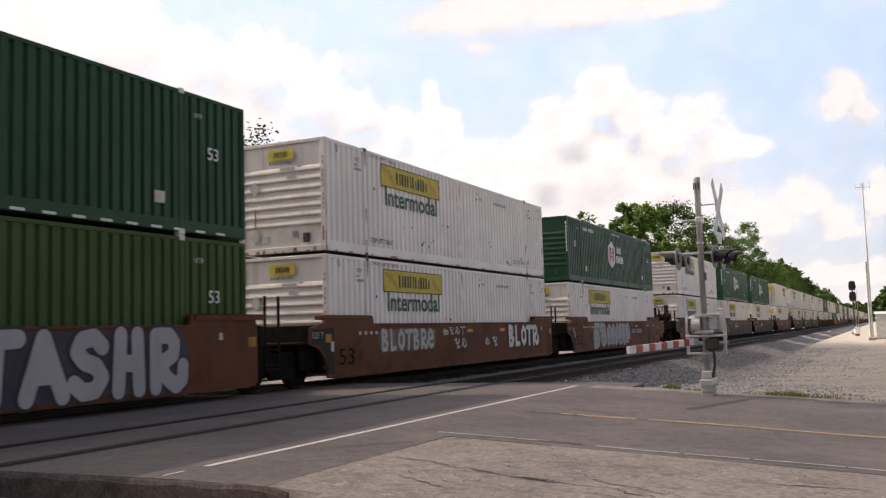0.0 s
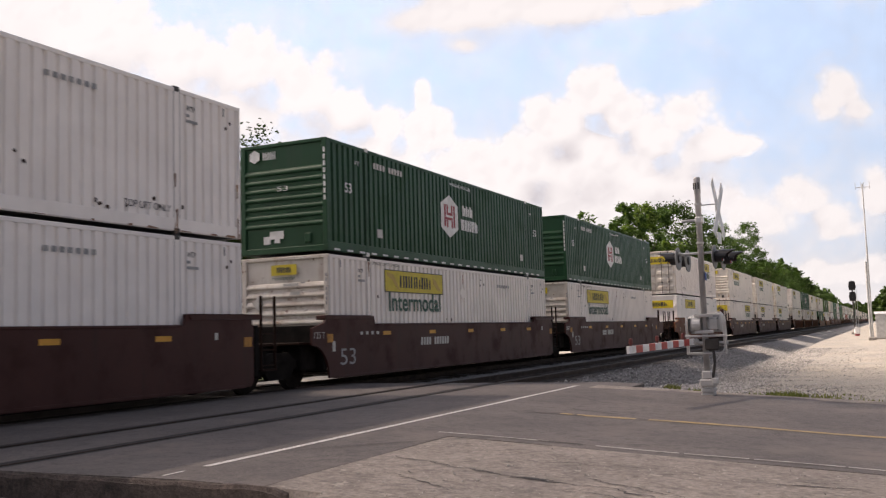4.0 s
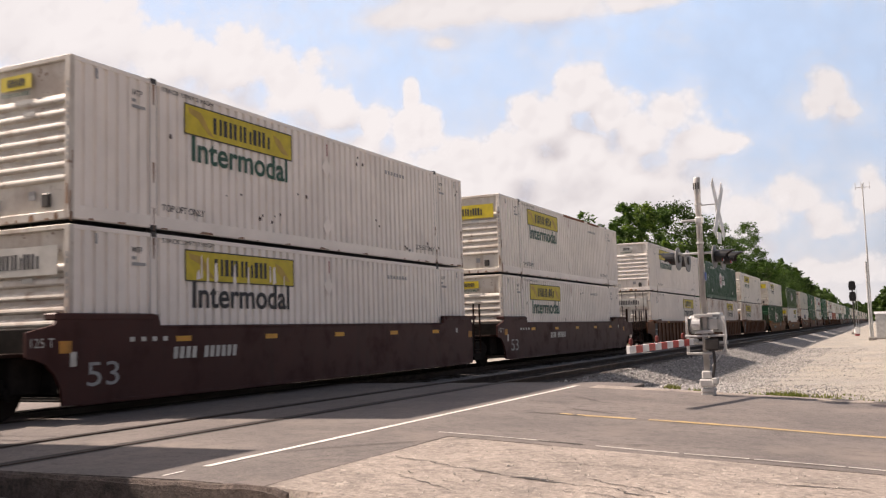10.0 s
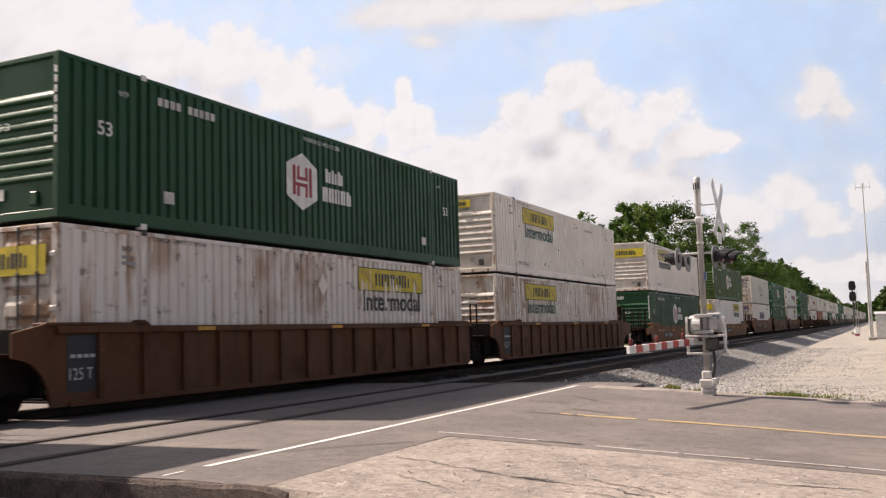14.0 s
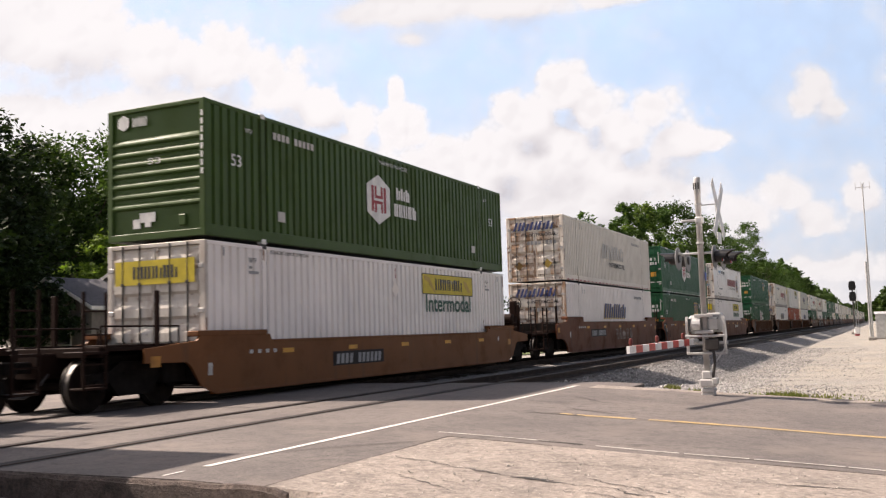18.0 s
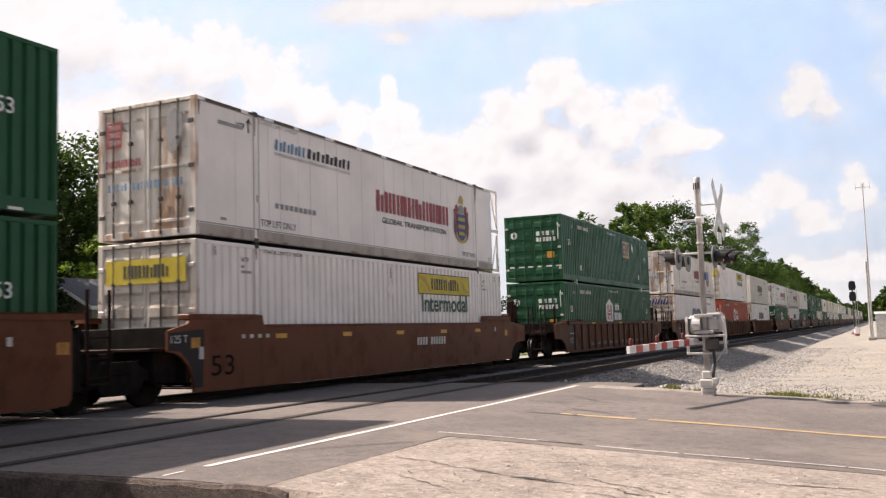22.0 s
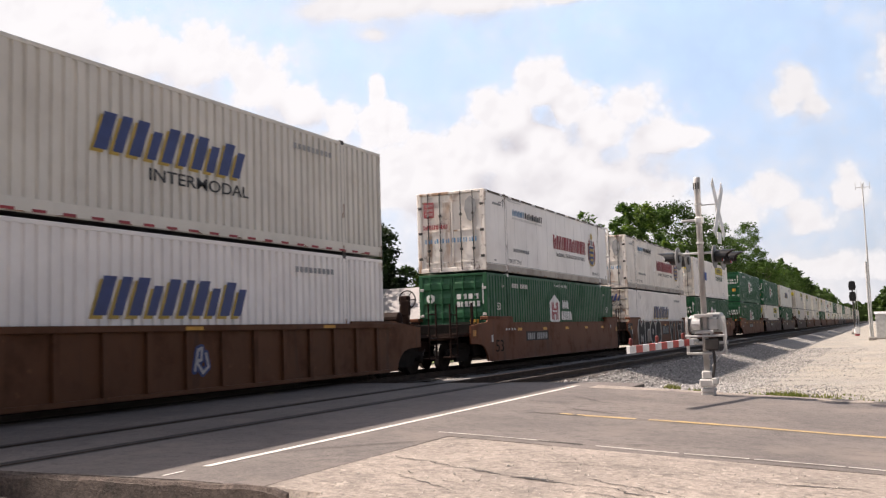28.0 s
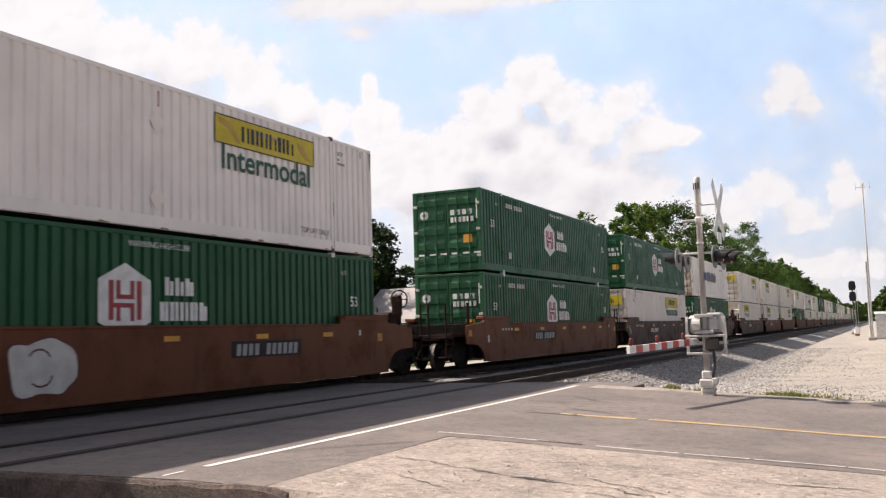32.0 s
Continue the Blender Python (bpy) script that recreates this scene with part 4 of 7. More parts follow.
# the wood along the line
tree("thin sparse tree at the edge of the wood", (-16.2, 101.0, -0.5), 14.4, 2.8, "leaf", 51, 80, 34, .24, .25)
tree("thin sparse tree at the edge of the wood", (-18.4, 106.0, -0.5), 13.2, 2.6, "leaf_dark", 52, 60, 34, .24, .25)
rng = random.Random(40)
for i, (x, y, h, sp, lf) in enumerate(((-13, 95, 6.6, 3.0, "leaf"), (-12, 103, 13.8, 2.5, "leaf"), (-12.3, 109, 14.6, 3.0, "leaf_mid"), (-12.5, 119, 15.0, 4.0, "leaf"), (-12, 129, 16.2, 5.0, "leaf_dark"),
                                       (-13, 141, 17.6, 5.2, "leaf_dark"), (-12, 155, 17.0, 4.6, "leaf"), (-14, 169, 17.4, 4.6, "leaf_dark"), (-13, 186, 16.6, 4.2, "leaf"), (-12, 208, 20.6, 4.6, "leaf"),
                                       (-13, 219, 19.0, 4.6, "leaf"), (-12, 240, 14.0, 4.6, "leaf"), (-10.5, 104, 8.0, 2.6, "leaf_bright"), (-13, 256, 16, 5, "leaf"), (-13, 280, 15, 5.2, "leaf"), (-13, 305, 15, 5.4, "leaf_dark"))):
    tree("tall green tree of the wood along the line", (x, y, -0.5), h * 1.10, sp, lf, 60 + i, 170, 90, .23, .10)
for i in range(22):
    y = 330 + i * 24
    tree("distant green tree beside the line", (-14 - rng.random() * 5 - i * .35, y, -0.5), rng.uniform(18, 23), rng.uniform(5.5, 7.0), rng.choice(("leaf", "leaf", "leaf_dark")), 90 + i, 80, 45, .75, .08)
for i, (x, y, h) in enumerate(((14.6, 150, 6.4), (17.6, 152, 7.6), (16.2, 172, 7.4), (15.5, 205, 8.0), (19.5, 150, 9.5), (24, 160, 10), (18.5, 185, 9), (21.5, 200, 12), (18, 260, 11), (20, 330, 13), (17, 420, 14), (15, 520, 14))):
    tree("green tree on the far side of the lot", (x, y, -0.5), h, h * .33, "leaf" if i % 2 else "leaf_dark", 130 + i, 90, 45, .42, .08)
far_wood = Mesh()
r = random.Random(9)
vs, fs = [], []
for i in range(15000):
    a = r.random()
    x, y, z = -60 + 140 * a, 900 + r.uniform(-20, 20), r.uniform(0, 1) ** .8 * (15 + 5 * noise.noise((a * 30, 0, 0)))
    u = Vector((r.gauss(0, 1), r.gauss(0, .4), r.gauss(0, 1))).normalized()
    w = Vector((-u.z, 0, u.x))
    s = 1.5
    k = len(vs)
    vs += [(x + u.x * s, y + u.y * s, z + u.z * s), (x + w.x * s * .6, y, z + w.z * s * .6), (x - u.x * s, y - u.y * s, z - u.z * s), (x - w.x * s * .6, y, z - w.z * s * .6)]
    fs.append((k, k + 1, k + 2, k + 3))
far_wood.v, far_wood.f = vs, fs
piece("distant_wood", far_wood, M["leaf_dark"], "distant dark wood closing the line", "stuff", "trees")


# ---- clouds: far sheets that drift with the wind ----
FOCAL = 784 / math.tan(radians(50.82 / 2))
CLOUDS = []


def cloud_mat(name, blobs, soft, edge, bright, shade, seed, tint, puffy):
    n = Nodes(name)
    n.mat.node_tree.nodes.remove(n.bsdf)
    base = n.vec("ADD", n.coord, (seed * 3.1, seed * 1.7, 0))

    def warp(scale, amount, p):
        w = n.vec("SUBTRACT", n.noise(scale, 4, .6, at=base, shift=False, colour=True), (.5, .5, .5))
        return n.vec("MULTIPLY_ADD", w, (amount, amount, 0), p)

    def cells(p, scale):
        v = n.t.nodes.new("ShaderNodeTexVoronoi")
        v.voronoi_dimensions, v.feature = "2D", "SMOOTH_F1"
        v.inputs["Scale"].default_value, v.inputs["Smoothness"].default_value = scale, .35
        n.put(v.inputs["Vector"], p)
        return n.math("SUBTRACT", .42, v.outputs["Distance"])

    def billow(p, fine):
        """Rounded heads of several sizes, as cumulus has."""
        d = n.math("MULTIPLY_ADD", cells(p, 3.1), .42, n.math("MULTIPLY", cells(p, 1.3), .9))
        if fine:
            d = n.math("ADD", d, n.math("MULTIPLY_ADD", cells(p, 7.3), .22, n.math("MULTIPLY", n.math("SUBTRACT", n.noise(6.0, 6, .65, at=base, shift=False), .5), .20)))
        return d

    def field(p):
        d = None
        for cx, cy, rx, ry in blobs:
            q = n.vec("MULTIPLY_ADD", p, (1 / rx, 1 / ry, 0), (-cx / rx, cy / ry, 0))
            e = n.math("SUBTRACT", 1.0, n.vec("LENGTH", q))
            d = e if d is None else n.math("SMOOTH_MAX", d, e, soft)
        return d
    p = warp(2.6, .12, warp(.9, .22, n.coord))
    heads = warp(3.0, .10, base)
    here = field(p)
    dens = n.math("MULTIPLY_ADD", billow(heads, True), puffy, here)
    # the side away from the sun, which stands high on the left, is greyer
    sunward = field(n.vec("ADD", p, (-.18, .50, 0)))
    away = n.ramp(n.math("SUBTRACT", sunward, here), -.30, .45)
    lee = n.math("SUBTRACT", billow(n.vec("ADD", heads, (-.07, .11, 0)), False), billow(heads, False))
    wisp = n.noise(1.3, 6, .65, at=base, shift=False)
    thin = n.math("MULTIPLY", n.ramp(dens, -.95, .20), n.ramp(wisp, .38, .75, .04, .50))
    # edges are crisp towards the sun and fray on the other side
    alpha = n.ramp(dens, -.10, n.ramp(away, 0.0, 1.0, edge * .9, edge * 2.2))
    alpha = n.math("MAXIMUM", alpha, thin)
    body = n.ramp(n.noise(.7, 5, .55, at=n.vec("ADD", base, (.12, -.2, 0)), shift=False), .32, .68, .10, 1.0)
    core = n.ramp(dens, .08, .60)
    grey = n.math("MULTIPLY_ADD", n.ramp(lee, -.02, .22), .13, n.math("MULTIPLY", away, n.math("MULTIPLY_ADD", body, .62, .22)))
    col = n.mix(n.math("MULTIPLY", n.math("MULTIPLY", grey, core), shade, 0, True), tint, (.62, .63, .68))
    em = n.t.nodes.new("ShaderNodeEmission")
    n.put(em.inputs[0], col)
    em.inputs[1].default_value = bright
    tr = n.t.nodes.new("ShaderNodeBsdfTransparent")
    mx = n.t.nodes.new("ShaderNodeMixShader")
    n.put(mx.inputs[0], alpha)
    n.t.links.new(tr.outputs[0], mx.inputs[1])
    n.t.links.new(em.outputs[0], mx.inputs[2])
    n.t.links.new(mx.outputs[0], n.t.nodes["Material Output"].inputs[0])
    return n.mat


def cloud(label, dist, box, blobs, drift, soft=.35, edge=.35, bright=.64, shade=.9, seed=1.0, tint=(.935, .972, 1.0), puffy=.7):
    """A cloud sheet square to the view; box and blobs in hundredths of the picture's scale, right and down."""
    x0, y0, x1, y1 = box
    k = 100 * dist / FOCAL
    m = Mesh().add([(x, -y, 0) for x, y in ((x0, y1), (x1, y1), (x1, y0), (x0, y0))], [(0, 1, 2, 3)])
    ob = piece("cloud_backdrop", m, cloud_mat("cloud", blobs, soft, edge, bright, shade, seed, tint, puffy), label, "structure")
    ob.scale = (k, k, k)
    turn = STAND.to_3x3().to_4x4()
    at = EYE + turn @ Vector((-7.84 * k, 4.41 * k, -dist))
    CLOUDS.append((ob, Matrix.Translation(at) @ turn, turn @ Vector((drift[0] * k, -drift[1] * k, 0))))


cloud("large white cumulus bank with grey base", 3300, (-4, -4, 12, 5.9),
      [(-.6, .4, 3.2, 1.6), (1.6, .8, 2.0, 1.1), (3.4, 1.1, 1.2, .9), (4.5, 1.25, 1.0, .8), (5.5, 1.7, 1.0, .75), (6.2, 2.0, .62, .65), (3.6, 2.2, 2.4, 1.0), (6.95, 2.25, .34, .45), (7.60, 1.90, .17, .50), (7.66, 2.2, .32, .42),
       (7.75, 2.45, .52, .55), (8.5, 2.85, .8, .5), (6.4, 3.1, 2.2, 1.0), (1.5, 2.8, 3.2, 1.6), (8.0, 3.5, 1.2, .65), (0, 4.4, 4, 1.6)], (-1.08, -.12), seed=1.0, edge=.36, shade=.75, bright=.56)
cloud("towering white cumulus cloud", 3200, (5, -2, 20, 5.9),
      [(10.6, 1.75, .62, .66), (11.1, 2.1, .65, .65), (11.7, 2.5, .8, .6), (10.0, 2.3, .8, .75), (10.7, 2.8, 1.4, .85), (12.3, 2.1, .65, .58), (12.6, 2.6, .95, .55), (11.4, 3.2, 1.9, .75), (13.3, 2.6, .6, .26), (9.5, 3.0, .9, .7), (11.0, 3.7, 3.2, 1.0), (8.8, 3.4, 1.6, .9), (10.4, 3.1, 1.6, .9)],
      (-1.25, -.2), seed=2.3, edge=.42, shade=1.2, bright=.55)
cloud("flat pale cloud sheet overhead", 3000, (-2, -6, 22, 3),
      [(8.4, .25, 2.6, .95), (10.2, .15, 2.5, .85), (7.0, -.5, 2.4, .8), (11.9, .0, 1.1, .5), (8.5, .8, .8, .35), (17.5, -.5, 2.4, .9)], (-2.15, -.25), edge=.62, shade=.8, bright=.53, seed=3.7, puffy=.45)
cloud("low white cumulus near the horizon", 3500, (8, 1, 22, 5.9),
      [(14.3, 3.5, .6, .48), (13.6, 3.9, 1.0, .65), (14.8, 4.0, .7, .5), (15.6, 3.5, .4, .55), (13.0, 4.4, 1.4, .65), (15.2, 4.8, 1.6, .35), (11.8, 4.1, 1.6, .7), (17.2, 4.0, 1.2, .8)], (-.65, -.12), edge=.55, shade=.8, bright=.52, seed=5.1)
cloud("small white cloud puffs", 3100, (11, -2, 22, 4),
      [(15.0, 1.6, .5, .5), (15.25, 2.0, .5, .4), (14.75, 1.9, .4, .35), (17.0, 1.4, .8, 1.0), (17.4, 2.1, .9, .8)], (-1.0, -.1), edge=.66, shade=.8, bright=.51, seed=6.4)
cloud("thin haze along the horizon", 3700, (-6, 1, 24, 5.9), [(4, 5.6, 11, 2.5), (13, 5.8, 7, 1.9)], (-.4, -.05), edge=.85, shade=.1, bright=.50, seed=8.2, tint=(.93, .965, 1.0), puffy=.25)

cloud("thin veil of high haze", 3900, (-8, -8, 26, 5.9), [(9, 0, 30, 16)], (-.6, -.1), edge=1.2, shade=0.0, bright=.80, seed=9.5, tint=(.49, .71, 1.0), puffy=.12)


# the low cloud whose shadow lies on the crossing at first and drifts away with the wind
def passing_cloud(radius, height):
    n = Nodes("passing_cloud")
    r = n.math("DIVIDE", n.vec("LENGTH", n.vec("MULTIPLY", n.coord, (1, 1, 0))), radius)
    r = n.math("MULTIPLY_ADD", n.math("SUBTRACT", n.noise(.02, 5, .6, shift=False), .5), .10, r)
    n.done((.85, .85, .85), 1.0)
    tr = n.t.nodes.new("ShaderNodeBsdfTransparent")
    mx = n.t.nodes.new("ShaderNodeMixShader")
    n.put(mx.inputs[0], n.ramp(r, .92, 1.0, .80, 0.0))
    n.t.links.new(tr.outputs[0], mx.inputs[1])
    n.t.links.new(n.bsdf.outputs[0], mx.inputs[2])
    n.t.links.new(mx.outputs[0], n.t.nodes["Material Output"].inputs[0])
    k = steps((-radius * 1.06, radius * 1.06, 36))
    m = sheet(k, k, lambda x, y: .10 * radius * max(0.0, 1 - (x * x + y * y) / radius ** 2) + 7 * noise.noise((x * .03, y * .03, 4)))
    ob = piece("drifting_cloud", m, n.mat, "low grey cumulus cloud drifting past the sun", "structure", smooth=True)
    front = Vector((.93, .37, 0))
    to_sun = SUN_AWAY * (height / SUN_AWAY.z)
    CLOUDS.append((ob, Matrix.Translation(front * (61 - radius) + to_sun), front * -7.0 * SECONDS))


passing_cloud(175.0, 400.0)

# ---- freight containers ----
LEN, WID, HIGH = 16.154, 2.59, 2.896
SIDE = WID / 2
POST = 1.981
TEXTS, SHARED = {}, {}


def text_mesh(words, mat, width, height=None, bold=0.0):
    key = (words, mat.name, round(width, 3), height, bold)
    if key not in TEXTS:
        cu = bpy.data.curves.new("lettering", "FONT")
        cu.body, cu.size, cu.offset = words, 1.0, bold
        tmp = new("lettering", cu)
        bpy.context.view_layer.update()
        me = bpy.data.meshes.new_from_object(tmp)
        bpy.data.objects.remove(tmp)
        co = np.empty(len(me.vertices) * 3)
        me.vertices.foreach_get("co", co)
        co = co.reshape(-1, 3)
        lo, hi = co.min(0), co.max(0)
        sx = width / (hi[0] - lo[0])
        sy = sx if height is None else height / (hi[1] - lo[1])
        out = np.zeros_like(co)
        out[:, 1] = (co[:, 0] - lo[0]) * sx
        out[:, 2] = (co[:, 1] - lo[1]) * sy
        me.vertices.foreach_set("co", out.ravel())
        me.materials.clear()
        me.materials.append(mat)
        TEXTS[key] = me
    return TEXTS[key]


def letter(words, parent, u, z, width, height, mat, x=SIDE + .007, end=False, name="lettering", bold=0.0):
    """Readable words on the side (or on the end that faces back down the line)."""
    ob = part(name, text_mesh(words, M[mat], width, height, bold), None, parent)
    ob.matrix_basis = pose(u, -.007 if x == 0 or end else 0, z, 0, 0, -90) if end else pose(x, u, z)
    return ob


def flat(name, parent, polys, mat, label="", x=SIDE + .006, end=False, thick=.003):
    """Painted or plated shapes: outlines in (along, up), on the side or on the end."""
    m = Mesh()
    for poly in polys:
        if end:
            m.prism(poly, -x - thick, -x, 1)
        else:
            m.prism(poly, x, x + thick, 0)
    ob = part(name, m, M[mat], parent, label)
    return tagged(ob, kind="stuff") if len(polys) > 3 else ob


def rect(u0, z0, u1, z1, lean=0.0):
    return [(u0, z0), (u1, z0), (u1 + lean, z1), (u0 + lean, z1)]


def strokes(u0, z0, u1, z1, n, lean=0.0, seed=0, weight=.30):
    """Plain upright bars in place of a brand's lettering, a thick and a thin one by turns."""
    r = random.Random(seed)
    w = (u1 - u0) / n
    out = []
    for i in range(n):
        a, b = u0 + i * w + w * .06, u0 + (i + 1) * w - w * .12
        t = (b - a) * (weight + r.uniform(.02, .14))
        h = (z1 - z0) * r.choice((1.0, 1.0, .8))
        k = lean * h / (z1 - z0)
        out.append([(a, z0), (a + t, z0), (a + t + lean, z1), (a + lean, z1)])
        out.append([(b - t * .8, z0), (b, z0), (b + k, z0 + h), (b - t * .8 + k, z0 + h)])
    return out


def corrugated(y0, y1, z0, z1, x, pitch, depth, s):
    """A steel wall pressed into upright ribs; x is its outer face, s its side."""
    m = Mesh()
    n = max(1, round((y1 - y0) / pitch))
    p = (y1 - y0) / n
    ys = [(y0, 0.0)]
    for i in range(n):
        a = y0 + i * p
        ys += [(a + p * .50, 0.0), (a + p * .59, 1.0), (a + p * .84, 1.0), (a + p * .93, 0.0)]
    ys.append((y1, 0.0))
    vs = []
    for y, d in ys:
        xx = x - s * depth * d
        vs += [(xx, y, z0), (xx, y, z1)]
    m.add(vs, [(2 * i, 2 * i + 2, 2 * i + 3, 2 * i + 1) for i in range(len(ys) - 1)])
    return m


def container(kind, lean=False):
    """Builds one container at the origin: its near end at y = 0, its floor at z = 0."""
    K = dict(KINDS[kind])
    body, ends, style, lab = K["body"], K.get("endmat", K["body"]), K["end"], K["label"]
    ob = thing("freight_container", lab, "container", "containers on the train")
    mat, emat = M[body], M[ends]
    smooth = K.get("smooth", False)
    stop = LEN - .62 if K.get("genset") else LEN
    for s in (1, -1):
        if smooth:
            m = Mesh()
            n = 13
            ys = []
            for i in range(n):
                c0, c1 = .09 + (stop - .18) * i / n, .09 + (stop - .18) * (i + 1) / n
                ys += [(c0 + .012, .010), (c1 - .012, .010), (c1, .018)]
            m.add([(s * (SIDE - d), y, z) for y, d in ys for z in (.16, HIGH - .09)], [(2 * i, 2 * i + 2, 2 * i + 3, 2 * i + 1) for i in range(len(ys) - 1)])
        else:
            m = corrugated(.09, stop - .09, .26, HIGH - .09, s * (SIDE - .008), K.get("pitch", .262), .055, s)
        part("side_wall", m, mat, ob)
        part("bottom_rail", Mesh().box((s * (SIDE - .08), .05, 0.05), (s * (SIDE - .004), stop, .30), .02), M[K.get("rail", body)], ob)
        part("top_rail", Mesh().box((s * (SIDE - .08), .05, HIGH - .12), (s * SIDE, stop, HIGH - .035), .012), mat, ob)
        for y in (POST, LEN - POST):
            part("lift_post", Mesh().box((s * (SIDE - .09), y - .075, .05), (s * (SIDE + .002), y + .075, HIGH - .03), .012), mat, ob)
            for z in (0, HIGH - .12):
                part("corner_casting", Mesh().box((s * (SIDE - .13), y - .085, z), (s * (SIDE + .005), y + .085, z + .12), .014), M["steel_dark" if K.get("darkcast", True) else "mark_white"], ob)
    for x in (-SIDE, SIDE - .10):
        part("corner_post", Mesh().box((x - (.04 if x > 0 else 0), 0, .05), (x + (.10 if x > 0 else .14), .10, HIGH - .03), .014), emat, ob)
        part("corner_post", Mesh().box((x, LEN - .07, .05), (x + .10 if not K.get("genset") else x + .07, LEN, HIGH - .03), .014), mat, ob)
    roof = Mesh().box((-SIDE + .06, .06, HIGH - .09), (SIDE - .06, stop - .03, HIGH - .052))
    for i in range(30):
        y = .3 + i * (LEN - .9) / 30
        roof.box((-SIDE + .12, y, HIGH - .054), (SIDE - .12, y + .22, HIGH - .040), .006)
    part("roof", roof, mat, ob)
    part("floor", Mesh().box((-SIDE + .06, .05, .06), (SIDE - .06, stop - .03, .15)), M["steel_dark"], ob)
    if K.get("genset"):
        part("far_wall", Mesh().box((-SIDE + .02, stop - .05, .05), (SIDE - .02, stop, HIGH - .02), .01), mat, ob)
        for x in (-SIDE + .035, SIDE - .035):
            fr = Mesh().tube((x, stop, HIGH - .08), (x, LEN - .04, HIGH * .5), .022, 6).tube((x, LEN - .04, HIGH * .5), (x, stop, .12), .022, 6)
            fr.box((x - .03, stop, 0.03), (x + .03, LEN - .03, .12), .01).box((x - .03, stop, HIGH - .08), (x + .03, LEN - .03, HIGH - .01), .01).box((x - .03, stop, HIGH * .48), (x + .03, LEN, HIGH * .52), .01)
            part("genset_frame", fr, M["white"], ob, "open white tubular end frame")
        part("genset", Mesh().box((-.7, stop + .01, .7), (.7, stop + .4, 2.3), .04), M["mark_grey"], ob)
    else:
        part("far_wall", Mesh().box((-SIDE + .10, LEN - .06, .05), (SIDE - .10, LEN - .02, HIGH - .02), .01), mat, ob)
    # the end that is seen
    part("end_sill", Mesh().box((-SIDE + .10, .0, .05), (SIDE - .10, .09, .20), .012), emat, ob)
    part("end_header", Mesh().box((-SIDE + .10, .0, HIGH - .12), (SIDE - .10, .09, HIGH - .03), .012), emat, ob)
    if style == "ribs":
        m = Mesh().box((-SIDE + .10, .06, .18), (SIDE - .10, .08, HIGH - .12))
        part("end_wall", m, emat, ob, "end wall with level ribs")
        for i in range(0 if lean else 7):
            z = .70 + i * .225
            part("end_rib", Mesh().prism([(.06, z), (.010, z + .022), (.0, z + .05), (.008, z + .085), (.03, z + .13), (.06, z + .155)], -SIDE + .12, SIDE - .12, 0), emat, ob)
        pale = "white" in body or body == "cream"
        if not lean and pale:
            for z, mt in ((1.72, "ghost"), (.50, "white_end")):
                part("placard", Mesh().prism([(-.80, z - .19), (-.64, z), (-.80, z + .19), (-.96, z)], -.012, -.002, 1), M[mt], ob, "diamond-shaped placard plate")
            for q, mt, d in ((rect(-.02, 2.12, .42, 2.19), "ghost", .0), (rect(.18, 1.90, .46, 1.98), "ghost", .0), (rect(.48, 2.10, .60, 2.20), "mark_grey", -.03), (rect(.30, .42, .46, .58), "mark_grey", -.03)):
                flat("end_plate", ob, [q], mt, x=d, end=True)
            rr = random.Random(len(kind))
            flat("end_rust", ob, [[(x, .052), (x + w, .052), (x + w * .8, .052 + h), (x + w * .2, .052 + h * .8)] for x in [-1.2 + .3 * i + rr.uniform(0, .1) for i in range(8)] for w, h in ((rr.uniform(.06, .24), rr.uniform(.03, .13)),)]
                 + [[(x, .3), (x + .05, .3), (x + .04, .3 + h), (x + .01, .3 + h)] for x, h in ((-1.26, .5), (1.2, .35), (-.82, .9))], "drip", "rust runs along the end sill and posts", x=.002, end=True)
            flat("post_stencil", ob, [rect(1.215, 1.05 + .115 * i, 1.255, 1.13 + .115 * i) for i in range(12) if i not in (4, 9)], "mark_grey", x=.003, end=True)
        part("placard_holder", Mesh().box((-.62, .03, .30), (-.42, .06, .50), .006), M["ghost" if "white" in body or body == "cream" else "mark_white"], ob)
        part("document_box", Mesh().box((.62, .0, .28), (.80, .06, .52), .02), M["steel_dark" if body.startswith("white") else body], ob)
    elif style == "upright":
        m = Mesh()
        vs = []
        n = 11
        for i in range(n):
            a = -SIDE + .10 + (2 * SIDE - .2) * i / n
            w = (2 * SIDE - .2) / n
            vs += [(a, .02), (a + w * .45, .02), (a + w * .6, .07), (a + w * .85, .07)]
        vs.append((SIDE - .10, .02))
        m.add([(x, y, z) for x, y in vs for z in (.18, HIGH - .12)], [(2 * i, 2 * i + 1, 2 * i + 3, 2 * i + 2) for i in range(len(vs) - 1)])
        part("end_wall", m, emat, ob, "end wall with upright ribs")
    elif style == "flat":
        part("end_wall", Mesh().box((-SIDE + .10, .03, .18), (SIDE - .10, .06, HIGH - .12), .01), emat, ob)
    else:
        flatdoor = K.get("flatdoor", False)
